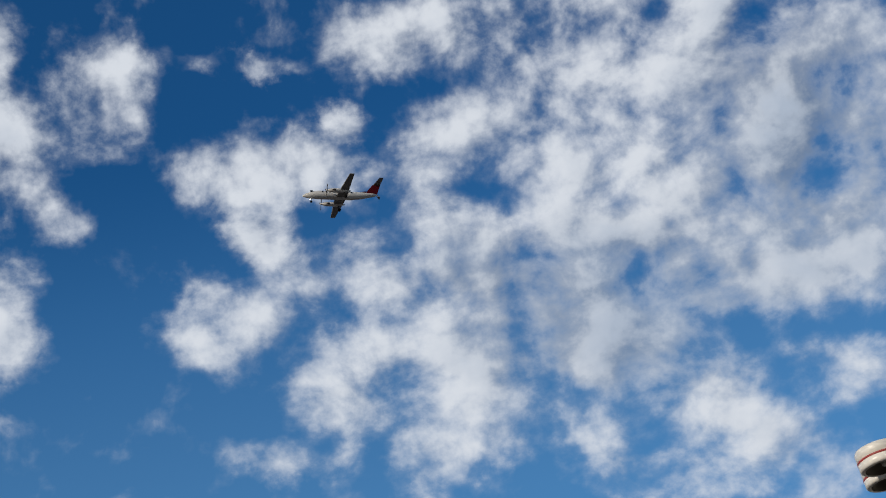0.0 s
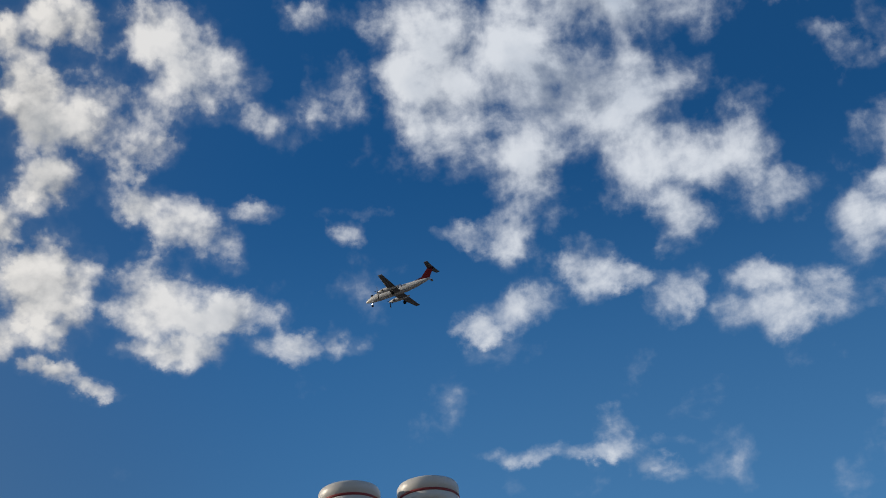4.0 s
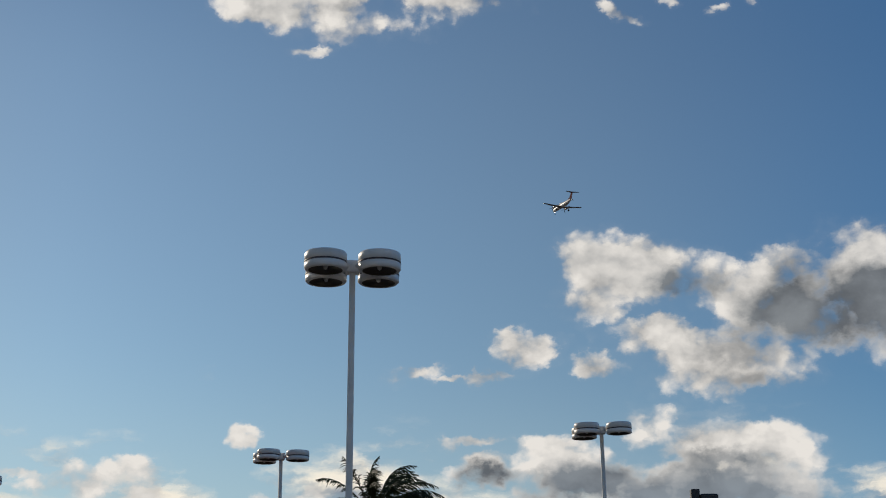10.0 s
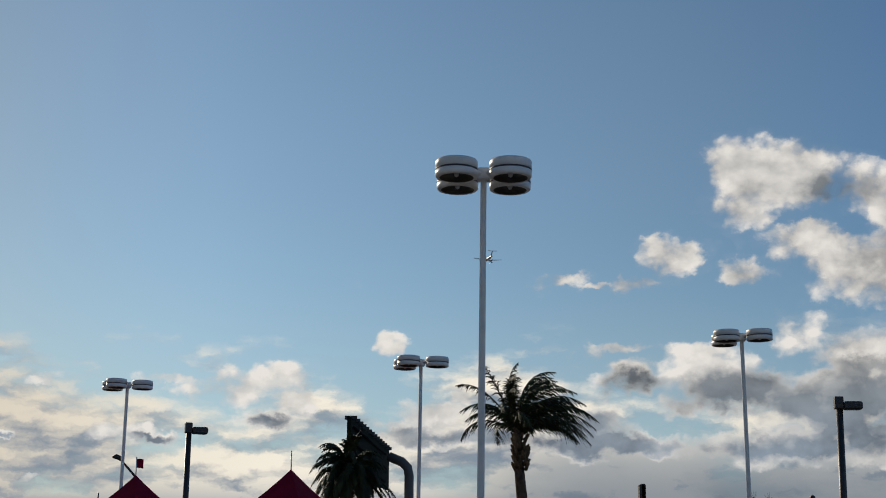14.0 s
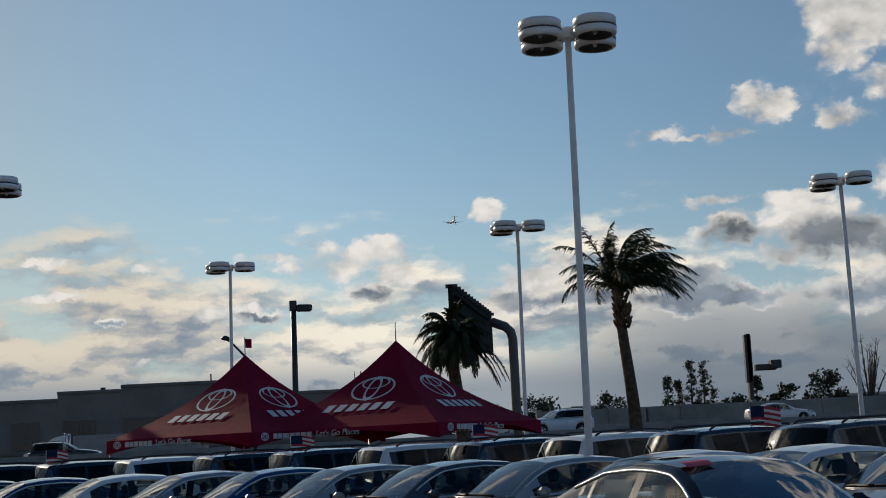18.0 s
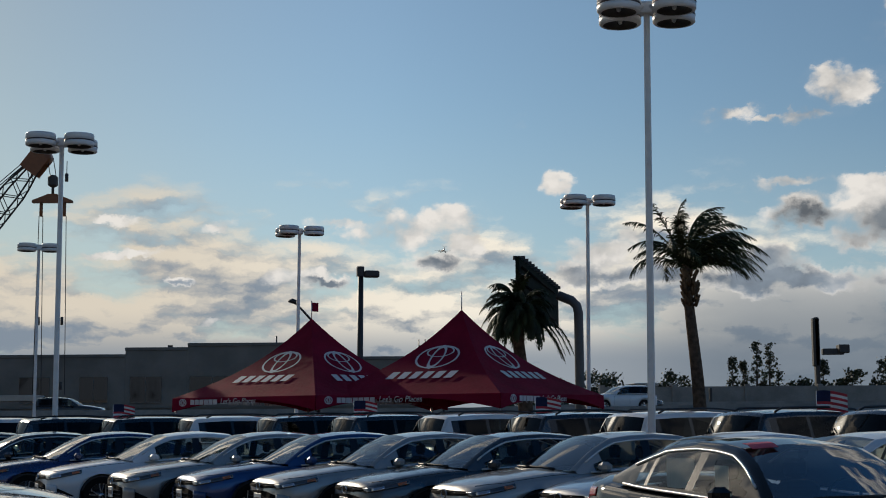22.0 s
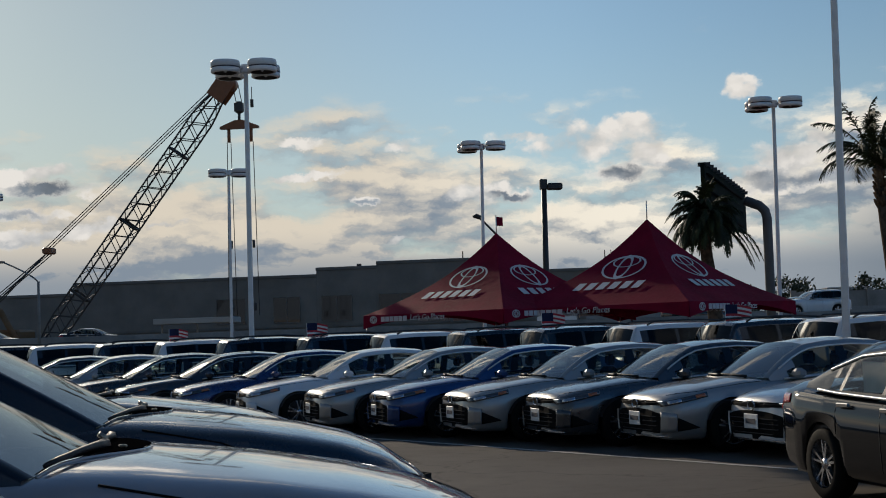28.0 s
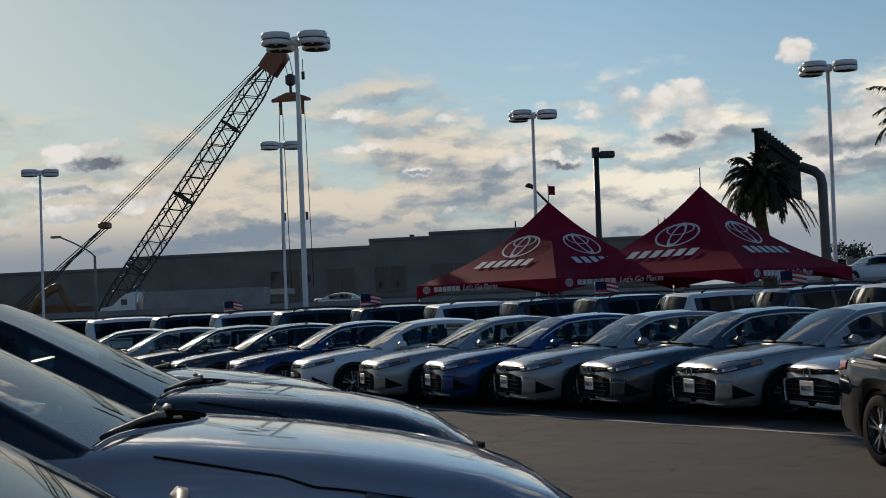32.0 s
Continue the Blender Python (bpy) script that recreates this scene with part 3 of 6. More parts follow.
glass("windshield_glass", (0.62, 0.67, 0.64), 3.3)
material("gloss_black", (0.008, 0.008, 0.009), 0.12)
material("wiper_black", (0.016, 0.014, 0.013), 0.55, spec=0.3)
glass("privacy_glass", (0.06, 0.065, 0.065), 1.28)
material("lamp_chrome", (0.55, 0.55, 0.57), 0.15, metal=0.9)
material("tail_red", (0.5, 0.02, 0.02), 0.12, coat=1.0)
material("amber", (0.45, 0.11, 0.02), 0.15, coat=1.0)
material("plate_white", (0.72, 0.72, 0.70), 0.5)
material("ink", (0.05, 0.05, 0.07), 0.6)
material("window_pale", (0.62, 0.70, 0.68), 0.7)
material("flag_red", (0.5, 0.06, 0.07), 0.7)
material("flag_blue", (0.025, 0.03, 0.07), 0.7)
material("flag_white", (0.75, 0.73, 0.70), 0.7)
material("sticker_red", (0.6, 0.05, 0.09), 0.5)
material("plane_white", (0.68, 0.68, 0.67), 0.35, vary=0.05, scale=0.5)
material("plane_grey", (0.20, 0.20, 0.20), 0.45, vary=0.1, scale=0.5)
material("plane_red", (0.075, 0.006, 0.012), 0.75, spec=0.1)
material("trailer_grey", (0.26, 0.255, 0.245), 0.6, vary=0.15, scale=0.5, dirt=0.3)
material("truck_white", (0.72, 0.72, 0.70), 0.45, vary=0.1, scale=0.5, dirt=0.2)


def paint(name, colour, metal=0.55, rough=0.28):
    return material("paint_" + name, colour, rough, metal=metal, vary=0.05, scale=0.8, coat=1.0)


PAINTS = {
    "silver": paint("silver", (0.33, 0.32, 0.30), 0.5, 0.40), "grey": paint("grey", (0.07, 0.072, 0.075), 0.6, 0.3),
    "blue": paint("blue", (0.006, 0.042, 0.15), 0.4, 0.35), "white": paint("white", (0.66, 0.66, 0.65), 0.0, 0.4),
    "black": paint("black", (0.010, 0.010, 0.011), 0.2), "navy": paint("navy", (0.016, 0.018, 0.022), 0.3),
    "dark_blue": paint("dark_blue", (0.008, 0.024, 0.10), 0.4), "charcoal": paint("charcoal", (0.018, 0.020, 0.024), 0.3, 0.16),
    "beige": paint("beige", (0.32, 0.30, 0.26), 0.5), "red": paint("red", (0.20, 0.012, 0.016), 0.4),
    "deep_grey": material("paint_deep_grey", (0.006, 0.007, 0.009), 0.05, vary=0.05, scale=0.8, coat=0.2, spec=0.35),
    "slate": paint("slate", (0.31, 0.30, 0.305), 0.3, 0.16),
}


# ---- mesh tools ----
class Shape:
    """Vertices and faces of one mesh, gathered piece by piece."""

    def __init__(self):
        self.v, self.f, self.smooth = [], [], []

    def add(self, verts, faces, smooth=False):
        o = len(self.v)
        self.v += [tuple(p) for p in verts]
        self.f += [tuple(i + o for i in f) for f in faces]
        self.smooth += [smooth] * len(faces)
        return self

    def box(self, x0, x1, y0, y1, z0, z1, bevel=0.0):
        if bevel <= 0:
            v = [(x, y, z) for x in (x0, x1) for y in (y0, y1) for z in (z0, z1)]
            return self.add(v, [(0, 1, 3, 2), (4, 6, 7, 5), (0, 4, 5, 1), (2, 3, 7, 6), (0, 2, 6, 4), (1, 5, 7, 3)])
        b = bevel
        rings = []
        for z, s in ((z0, b), (z0 + b, 0), (z1 - b, 0), (z1, b)):
            c = b
            rings.append([(x0 + s + c, y0 + s, z), (x1 - s - c, y0 + s, z), (x1 - s, y0 + s + c, z), (x1 - s, y1 - s - c, z),
                          (x1 - s - c, y1 - s, z), (x0 + s + c, y1 - s, z), (x0 + s, y1 - s - c, z), (x0 + s, y0 + s + c, z)])
        return self.loft(rings, closed=True, caps=True)

    def loft(self, rings, closed=False, caps=False, smooth=False):
        n = len(rings[0])
        v = [p for r in rings for p in r]
        f = []
        for i in range(len(rings) - 1):
            for j in range(n if closed else n - 1):
                k = (j + 1) % n
                f.append((i * n + j, i * n + k, (i + 1) * n + k, (i + 1) * n + j))
        if caps:
            f.append(tuple(reversed(range(n))))
            f.append(tuple(range((len(rings) - 1) * n, len(rings) * n)))
        return self.add(v, f, smooth)

    def tube(self, points, radius, sides=8, caps=True, smooth=True):
        """A round bar along points; radius is a number or one for each point."""
        pts = [Vector(p) for p in points]
        rings = []
        for i, p in enumerate(pts):
            t = (pts[min(i + 1, len(pts) - 1)] - pts[max(i - 1, 0)]).normalized()
            a = t.orthogonal().normalized() if i == 0 else (rings_a - t * rings_a.dot(t)).normalized()
            rings_a = a
            b = t.cross(a)
            r = radius[i] if isinstance(radius, (list, tuple)) else radius
            rings.append([tuple(p + (a * math.cos(2 * math.pi * k / sides) + b * math.sin(2 * math.pi * k / sides)) * r) for k in range(sides)])
        return self.loft(rings, closed=True, caps=caps, smooth=smooth)

    def lathe(self, profile, sides=24, axis="z", centre=(0, 0, 0), smooth=True, caps=True):
        """Turns (radius, height) pairs about an axis."""
        rings = []
        for r, h in profile:
            ring = []
            for k in range(sides):
                c, s = math.cos(2 * math.pi * k / sides) * r, math.sin(2 * math.pi * k / sides) * r
                p = {"z": (c, s, h), "y": (s, h, c), "x": (h, c, s)}[axis]
                ring.append(tuple(a + b for a, b in zip(p, centre)))
            rings.append(ring)
        return self.loft(rings, closed=True, caps=caps, smooth=smooth)

    def moved(self, m):
        self.v = [tuple(m @ Vector(p)) for p in self.v]
        return self

    def mesh(self, name, mat, flip=False):
        me = bpy.data.meshes.new(name)
        me.from_pydata(self.v, [], self.f)
        me.polygons.foreach_set("use_smooth", self.smooth)
        bm = bmesh.new()
        bm.from_mesh(me)
        bmesh.ops.remove_doubles(bm, verts=bm.verts, dist=1e-5)
        bmesh.ops.recalc_face_normals(bm, faces=bm.faces)
        bm.to_mesh(me)
        bm.free()
        me.materials.append(MATS[mat] if isinstance(mat, str) else mat)
        return me


def thing(name, label, category, at=None, group="", kind=""):
    ob = new(name)
    ob.empty_display_size = 0.2
    if at is not None:
        ob.matrix_basis = at
    return tagged(ob, label, category, group, kind)


def part(name, shape, mat, parent, label="", at=None):
    ob = new(name, shape if isinstance(shape, bpy.types.Mesh) else shape.mesh(name, mat))
    ob.parent = parent
    if at is not None:
        ob.matrix_basis = at
    if label:
        ob["label"] = label
    return ob


def solid(name, shape, mat, label, category, at=None, group="", kind=""):
    ob = new(name, shape.mesh(name, mat))
    if at is not None:
        ob.matrix_basis = at
    return tagged(ob, label, category, group, kind)


def lerp(table, x):
    """Value of a column table [(x, value), ...] at x, x descending or ascending."""
    xs = sorted(table)
    if x <= xs[0][0]:
        return xs[0][1]
    for (a, p), (b, q) in zip(xs, xs[1:]):
        if x <= b:
            return p + (q - p) * (x - a) / (b - a)
    return xs[-1][1]

# ---- ground ----
ground = Shape()
for a, b in zip((0.0, 8, 16, 25, 40, 60, 80, 120, 200, 400, 800, 1600), (8, 16, 25, 40, 60, 80, 120, 200, 400, 800, 1600, 3200)):
    ground.loft([[(r * math.cos(2 * math.pi * k / 48), r * math.sin(2 * math.pi * k / 48), 0.0) for k in range(48)] for r in (b, a)], closed=True)
solid("ground", ground, "asphalt", "worn grey-brown asphalt of the car lot", "ground", kind="structure")

# the row of sedans runs along ROW
ROW0, ROW = Vector((0.30, 20.15, 0)), Vector((-1.41, 1.40, 0))
HEAD = 203.5


def strip(name, a, b, width, z=0.006):
    a, b = Vector(a), Vector(b)
    n = (b - a).normalized().cross(Vector((0, 0, 1))) * width / 2
    s = Shape()
    left, right = [], []
    for i in range(31):
        p = a.lerp(b, i / 30)
        j = noise.noise(p * 3) * 0.25
        left.append(tuple(p + n * (1 + j) + Vector((0, 0, z))))
        right.append(tuple(p - n * (1 - j) + Vector((0, 0, z))))
    s.loft([left, right])
    return solid(name, s, "line_paint", "faded white parking line on asphalt", "road marking", kind="structure")


strip("lane_line", (6.0, 12.6, 0), (-14.0, 35.8, 0), 0.11)


def polar(azimuth, distance, z=0.0):
    return Vector((math.sin(radians(azimuth)) * distance, math.cos(radians(azimuth)) * distance, z))


# ---- lamp posts ----
def lamp_post(heads, words, band="lamp_band", height=8.85):
    post = thing("street_lamp", "white parking lot lamp post with %s round drum heads" % words, "street lamp", group="drum lamp posts")
    pole = Shape()
    w = 0.066
    rings = []
    for z, s in ((0.62, 1.12), (0.7, 1.0), (height - 0.2, 0.8)):
        rings.append([(x * w * s, y * w * s, z) for x, y in ((-1, -.7), (-.7, -1), (.7, -1), (1, -.7), (1, .7), (.7, 1), (-.7, 1), (-1, .7))])
    pole.loft(rings, closed=True, caps=True)
    part("pole", pole, "lamp_white", post)
    part("footing", Shape().lathe([(0.0, 0), (0.3, 0), (0.3, 0.58), (0.27, 0.62), (0.0, 0.62)], 20, caps=False), "concrete", post, "round concrete footing")
    part("hub", Shape().box(-0.12, 0.12, -0.12, 0.12, height - 0.26, height - 0.04, 0.02), "lamp_white", post)
    for sx, sy in heads:
        part("arm", Shape().tube([(0.06 * sx, 0.06 * sy, height - 0.15), (0.34 * sx, 0.34 * sy, height - 0.14)], 0.055, 8), "lamp_white", post)
        c = (0.47 * sx, 0.41 * sy, height)
        drum = part("drum", Shape().lathe([(0.30, -0.32), (0.345, -0.32), (0.372, -0.295), (0.372, -0.2), (0.362, -0.195), (0.362, -0.165), (0.372, -0.16),
                                           (0.372, -0.04), (0.355, -0.008), (0.3, 0.0), (0.0, 0.012)], 40, centre=c, caps=False), "lamp_white", post)
        part("band", Shape().lathe([(0.3665, -0.197), (0.3755, -0.194), (0.3755, -0.168), (0.3665, -0.165)], 40, centre=c, caps=False), band, drum, "dark stripe round the drum")
        part("reflector", Shape().lathe([(0.31, -0.318), (0.30, -0.27), (0.2, -0.21), (0.05, -0.18), (0.0, -0.18)], 24, centre=c, caps=False), "lamp_inside", drum, "dark metal reflector bowl")
        part("bulb", Shape().lathe([(0.0, -0.31), (0.035, -0.29), (0.045, -0.24), (0.02, -0.19), (0, -0.18)], 12, centre=c, caps=False), "plate_white", drum, "pale glass bulb")
    return post


FOUR = ((-1, -1), (1, -1), (-1, 1), (1, 1))
THREE = ((-1, -1), (1, -1), (-1, 1))
TWO = ((-1, -0.1), (1, -0.1))
HEADS = {5: (FOUR, "four"), 4: (FOUR, "four"), 3: (THREE, "three"), 2: (TWO, "two")}
MADE = {}
# azimuth of the top, distance, turn, kind and lean of each post (5: four heads with a red stripe)
for azimuth, dist, turn, kind, tilt in ((8.93, 25.3, -9, 4, 0.6), (50.8, 16.75, -50, 5, 0.0), (122.45, 22.2, -120, 5, 0.0), (-13.83, 38.2, 7, 4, 0.15), (-4.82, 55.2, 15, 3, 0.8),
                                        (6.40, 48.1, 3, 3, 0.7), (18.78, 43.6, -13, 3, -0.45), (-14.62, 61.6, 15, 2, 0.3), (-23.68, 70.6, 24, 2, 0.3), (31.5, 37.4, -27, 3, 0.0)):
    p = polar(azimuth, dist)
    m = pose(p.x - 8.8 * math.sin(radians(tilt)), p.y, 0, 0, tilt, 0) @ pose(0, 0, 0, 0, 0, turn)
    if kind in MADE:
        copy_thing(MADE[kind], m)
    else:
        MADE[kind] = lamp_post(*HEADS[kind], "red_band" if kind == 5 else "lamp_band")
        MADE[kind].matrix_basis = m


# ---- slim dark poles with one box light ----
def box_light(at, height, turn):
    post = thing("street_lamp", "slim dark pole with one box light on top", "street lamp", pose(at[0], at[1], 0, 0, 0.5, 0) @ pose(0, 0, 0, 0, 0, turn), "box lamp posts")
    part("pole", Shape().tube([(0, 0, 0), (0, 0, height)], [0.14, 0.11], 10), "dark_steel", post)
    part("base_plate", Shape().box(-0.2, 0.2, -0.2, 0.2, 0, 0.04, 0.01), "dark_steel", post)
    part("lamp_head", Shape().box(0.13, 0.72, -0.22, 0.22, height - 0.32, height - 0.06, 0.04), "dark_steel", post)
    part("cap", Shape().box(-0.16, 0.12, -0.14, 0.14, height - 0.3, height + 0.1, 0.02), "dark_steel", post)
    return post


box_light((-2.56, 58.2), 7.6, 10)
box_light((18.8, 46.1), 7.55, -10)


# ---- tents ----
def tent(at, turn, width=6.1, eave=1.95, apex=4.9, flag=False):
    """A high-peak frame tent: four curved faces, a valance, four poles, emblems and bars of writing."""
    t = thing("canopy_tent", "dark red high-peak event tent with white printed emblems", "tent", pose(at[0], at[1], 0, 0, 0, turn), "event tents")
    h = width / 2
    z0 = eave + 0.42

    def spread(v):
        return h * (0.62 * (1 - v) + 0.38 * (1 - v) ** 3.0)

    def on_roof(px, v):
        return Vector((px, -spread(v), z0 + (apex - z0) * v))

    for k in range(4):
        m = pose(0, 0, 0, 0, 0, 90 * k)
        rows = [[tuple(on_roof(spread(j / 14) * (-1 + i / 6), j / 14)) for i in range(13)] for j in range(15)]
        roof = Shape().loft(rows, smooth=True)
        roof.loft([[(x, y * 0.985, z - 0.02) for x, y, z in r] for r in rows], smooth=True)
        panel = part("roof_panel", roof.moved(m), "tent_red", t)
        top = [(-h + width * i / 16, -h - 0.004, z0) for i in range(17)]
        low = [(x, y - 0.015, eave + 0.33 * (1 - (x / h) ** 2)) for x, y, z in top]
        val = Shape().loft([top, low])
        val.loft([[(x, y + 0.02, z) for x, y, z in top], [(x, y + 0.02, z) for x, y, z in low]])
        val.loft([low, [(x, y + 0.02, z) for x, y, z in low]])
        valance = part("valance", val.moved(m), "tent_red", t)

        def ring(cx, cv, a, b, w):
            rr = []
            for e in (-w, w):
                row = []
                for i in range(41):
                    th = 2 * math.pi * i / 40
                    q = on_roof(cx + (a + e) * math.cos(th), cv + (b + e * b / a) * math.sin(th))
                    row.append((q.x, q.y - 0.025, q.z + 0.025))
                rr.append(row)
            part("emblem", Shape().loft(rr).moved(m), "tent_white", panel, "white printed emblem")

        ring(0.0, 0.425, 0.70, 0.128, 0.036)
        ring(0.0, 0.425, 0.20, 0.122, 0.03)
        ring(0.0, 0.485, 0.45, 0.058, 0.03)
        word = Shape()
        for i in range(6):
            x0 = -1.22 + i * 0.40
            lo, hi = [], []
            for j in range(4):
                a, b = on_roof(x0 + 0.26 * j / 3, 0.175), on_roof(x0 + 0.06 + 0.26 * j / 3, 0.255)
                lo.append((a.x, a.y - 0.025, a.z + 0.025))
                hi.append((b.x, b.y - 0.025, b.z + 0.025))
            word.loft([lo, hi])
        part("lettering_bar", word.moved(m), "tent_white", panel, "white bar of printed writing")
        low_word = Shape()
        for i in range(6):
            x0 = -2.15 + i * 0.2
            low_word.box(x0, x0 + 0.165, -h - 0.04, -h - 0.03, eave + 0.21, eave + 0.36)
        part("lettering_bar", low_word.moved(m), "tent_white", valance, "white bar of printed writing")
        text = bpy.data.curves.new("slogan", "FONT")
        text.body, text.size, text.shear, text.extrude = "Let's Go Places", 0.24, 0.2, 0.004
        text.materials.append(MATS["tent_white"])
        ob = new("lettering", text)
        ob.parent = valance
        ob.matrix_basis = m @ Matrix.Translation((-0.85, -h - 0.035, eave + 0.22)) @ pose(0, 0, 0, 90, 0, 0)
        dot = Shape()
        for a, b, e in ((0.17, 0.115, 0.78), (0.06, 0.105, 0.6), (0.11, 0.05, 0.7)):
            dot.loft([[(-2.5 + a * f * math.cos(q), -h - 0.035, eave + 0.28 + b * f * math.sin(q)) for q in [2 * math.pi * i / 24 for i in range(25)]] for f in (e, 1.0)])
        part("emblem", dot.moved(m), "tent_white", valance, "small white printed emblem")
        part("pole", Shape().tube([(-h + 0.08, -h + 0.08, 0), (-h + 0.08, -h + 0.08, z0 - 0.02)], 0.035, 8).moved(m), "tent_pole", t)
    part("mast", Shape().tube([(0, 0, apex - 0.1), (0, 0, apex + 0.55)], 0.018, 6), "tent_pole", t)
    if flag:
        part("pennant", Shape().box(0.02, 0.3, -0.012, 0.012, apex + 0.22, apex + 0.5, 0.004), "tent_red", t, "small dark red pennant on the peak")
    return t


def bez(pts, n=8):
    out = []
    for i in range(n + 1):
        q = [Vector(p) for p in pts]
        while len(q) > 1:
            q = [a.lerp(b, i / n) for a, b in zip(q, q[1:])]
        out.append(tuple(q[0]))
    return out


tent((1.15, 44.7), 57, width=6.3, apex=4.96)
tent((-3.50, 46.2), 51, width=6.0, apex=4.83, flag=True)


def grow(ob, k):
    """Carries a far thing outwards along the sight lines, so that it stands further off and is larger."""
    m = Matrix.Translation((0, 0, 1.62)) @ Matrix.Scale(k, 4) @ Matrix.Translation((0, 0, -1.62))
    for o in ob.children_recursive:
        o.data.transform(m)


# ---- office building beyond the highway ----
def office():
    b = thing("office_building", "long tan stucco office building with dark windows", "building")
    y0 = 200.0
    for x0, x1, top in ((-150, -75.0, 9.0), (-75.0, -40.4, 10.4), (-40.4, -32.0, 11.3), (-32.0, -19.0, 11.85), (-19.0, 1.0, 9.9)):
        part("wall", Shape().box(x0, x1 - 0.02, y0, y0 + 40, 0, top), "stucco", b)
        part("parapet", Shape().box(x0 - 0.05, x1 + 0.03, y0 - 0.2, y0 + 0.5, top, top + 0.45, 0.06), "stucco_dark", b)
    for x0, r in ((-52.5, 2.0), (-44.6, 1.85), (-37.6, 2.1), (-28.7, 3.0)):
        w = part("window", Shape().box(x0 - r, x0 + r, y0 - 0.1, y0 - 0.02, 4.4, 7.8), "dark_glass", b, "dark tinted window")
        part("window_frame", Shape().box(x0 - r - 0.1, x0 + r + 0.1, y0 - 0.16, y0 - 0.105, 7.8, 7.92).box(x0 - r - 0.1, x0 + r + 0.1, y0 - 0.16, y0 - 0.105, 4.28, 4.4)
             .box(x0 - 0.05, x0 + 0.05, y0 - 0.16, y0 - 0.105, 4.4, 7.8), "stucco_dark", w)
    part("ledge", Shape().box(-75, 0, y0 - 0.3, y0 - 0.1, 3.6, 3.9), "stucco_dark", b)
    part("vent", Shape().box(-35.6, -35.0, y0 + 5, y0 + 5.6, 11.2, 12.3), "dark_steel", b)
    part("vent_pipe", Shape().tube([(-20.3, y0 + 2, 11.2), (-20.3, y0 + 2, 13.3)], 0.1, 6), "dark_steel", b)
    return b


office()
canopy = thing("loading_dock", "low pale flat-roofed dock in front of the building", "dock")
part("roof", Shape().box(-56, -46, 176, 180, 4.3, 5.0, 0.06), "pale_band", canopy)
for x in (-55.5, -51, -46.5):
    part("post", Shape().tube([(x, 178, 0), (x, 178, 4.32)], 0.12, 8), "pale_band", canopy)

# ---- highway on its bank ----
DECK = 1.7


def deck(x):
    """The road climbs a little towards +x."""
    u = max(0.0, min(1.0, (x + 12.0) / 36.0))
    return DECK + 0.62 * u * u * (3 - 2 * u)


ROAD_X = [-1000, -420, -100] + [-12 + 4 * i for i in range(10)] + [100, 420, 1000]
bank = Shape()
bank.loft([[(x, 92, -0.1), (x, 98, deck(x)), (x, 160, deck(x)), (x, 165, -0.1)] for x in ROAD_X], caps=True)
solid("road", bank, "concrete", "grey concrete highway on a low bank", "road", kind="structure")
rail = Shape()
rail.loft([[(x, 98.2, deck(x) - 0.05), (x, 98.3, deck(x) + 0.3), (x, 98.42, DECK + 0.8), (x, 98.58, DECK + 0.8), (x, 98.7, deck(x) + 0.3), (x, 98.8, deck(x) - 0.05)] for x in ROAD_X], closed=True, caps=True)
solid("barrier", rail, "concrete", "low concrete barrier beside the highway", "barrier", kind="structure")
mid = Shape()
mid.loft([[(x, 127.2, deck(x) - 0.05), (x, 127.35, deck(x) + 0.8), (x, 127.65, deck(x) + 0.8), (x, 127.8, deck(x) - 0.05)] for x in ROAD_X], closed=True, caps=True)
solid("median_barrier", mid, "concrete", "concrete median barrier of the highway", "barrier", kind="structure")
sound = Shape().box(19, 420, 163.0, 163.5, -0.1, 5.2)
for i in range(50):
    sound.box(19 + i * 8.0, 19.6 + i * 8.0, 162.8, 163.02, -0.1, 5.4)
solid("sound_wall", sound, "concrete", "long pale concrete sound wall along the highway", "wall", kind="structure")


# ---- unseen wall added behind the viewer, to throw light back on the cars ----
rear_wall = Shape().box(-70, 70, -22.4, -22.0, 0, 8.5)
rear_wall.box(-70, 70, -22.0, -21.85, 7.9, 8.6)
solid("wall_south", rear_wall, "wall_grey", "plain wall added unseen behind the viewer", "wall", kind="structure")

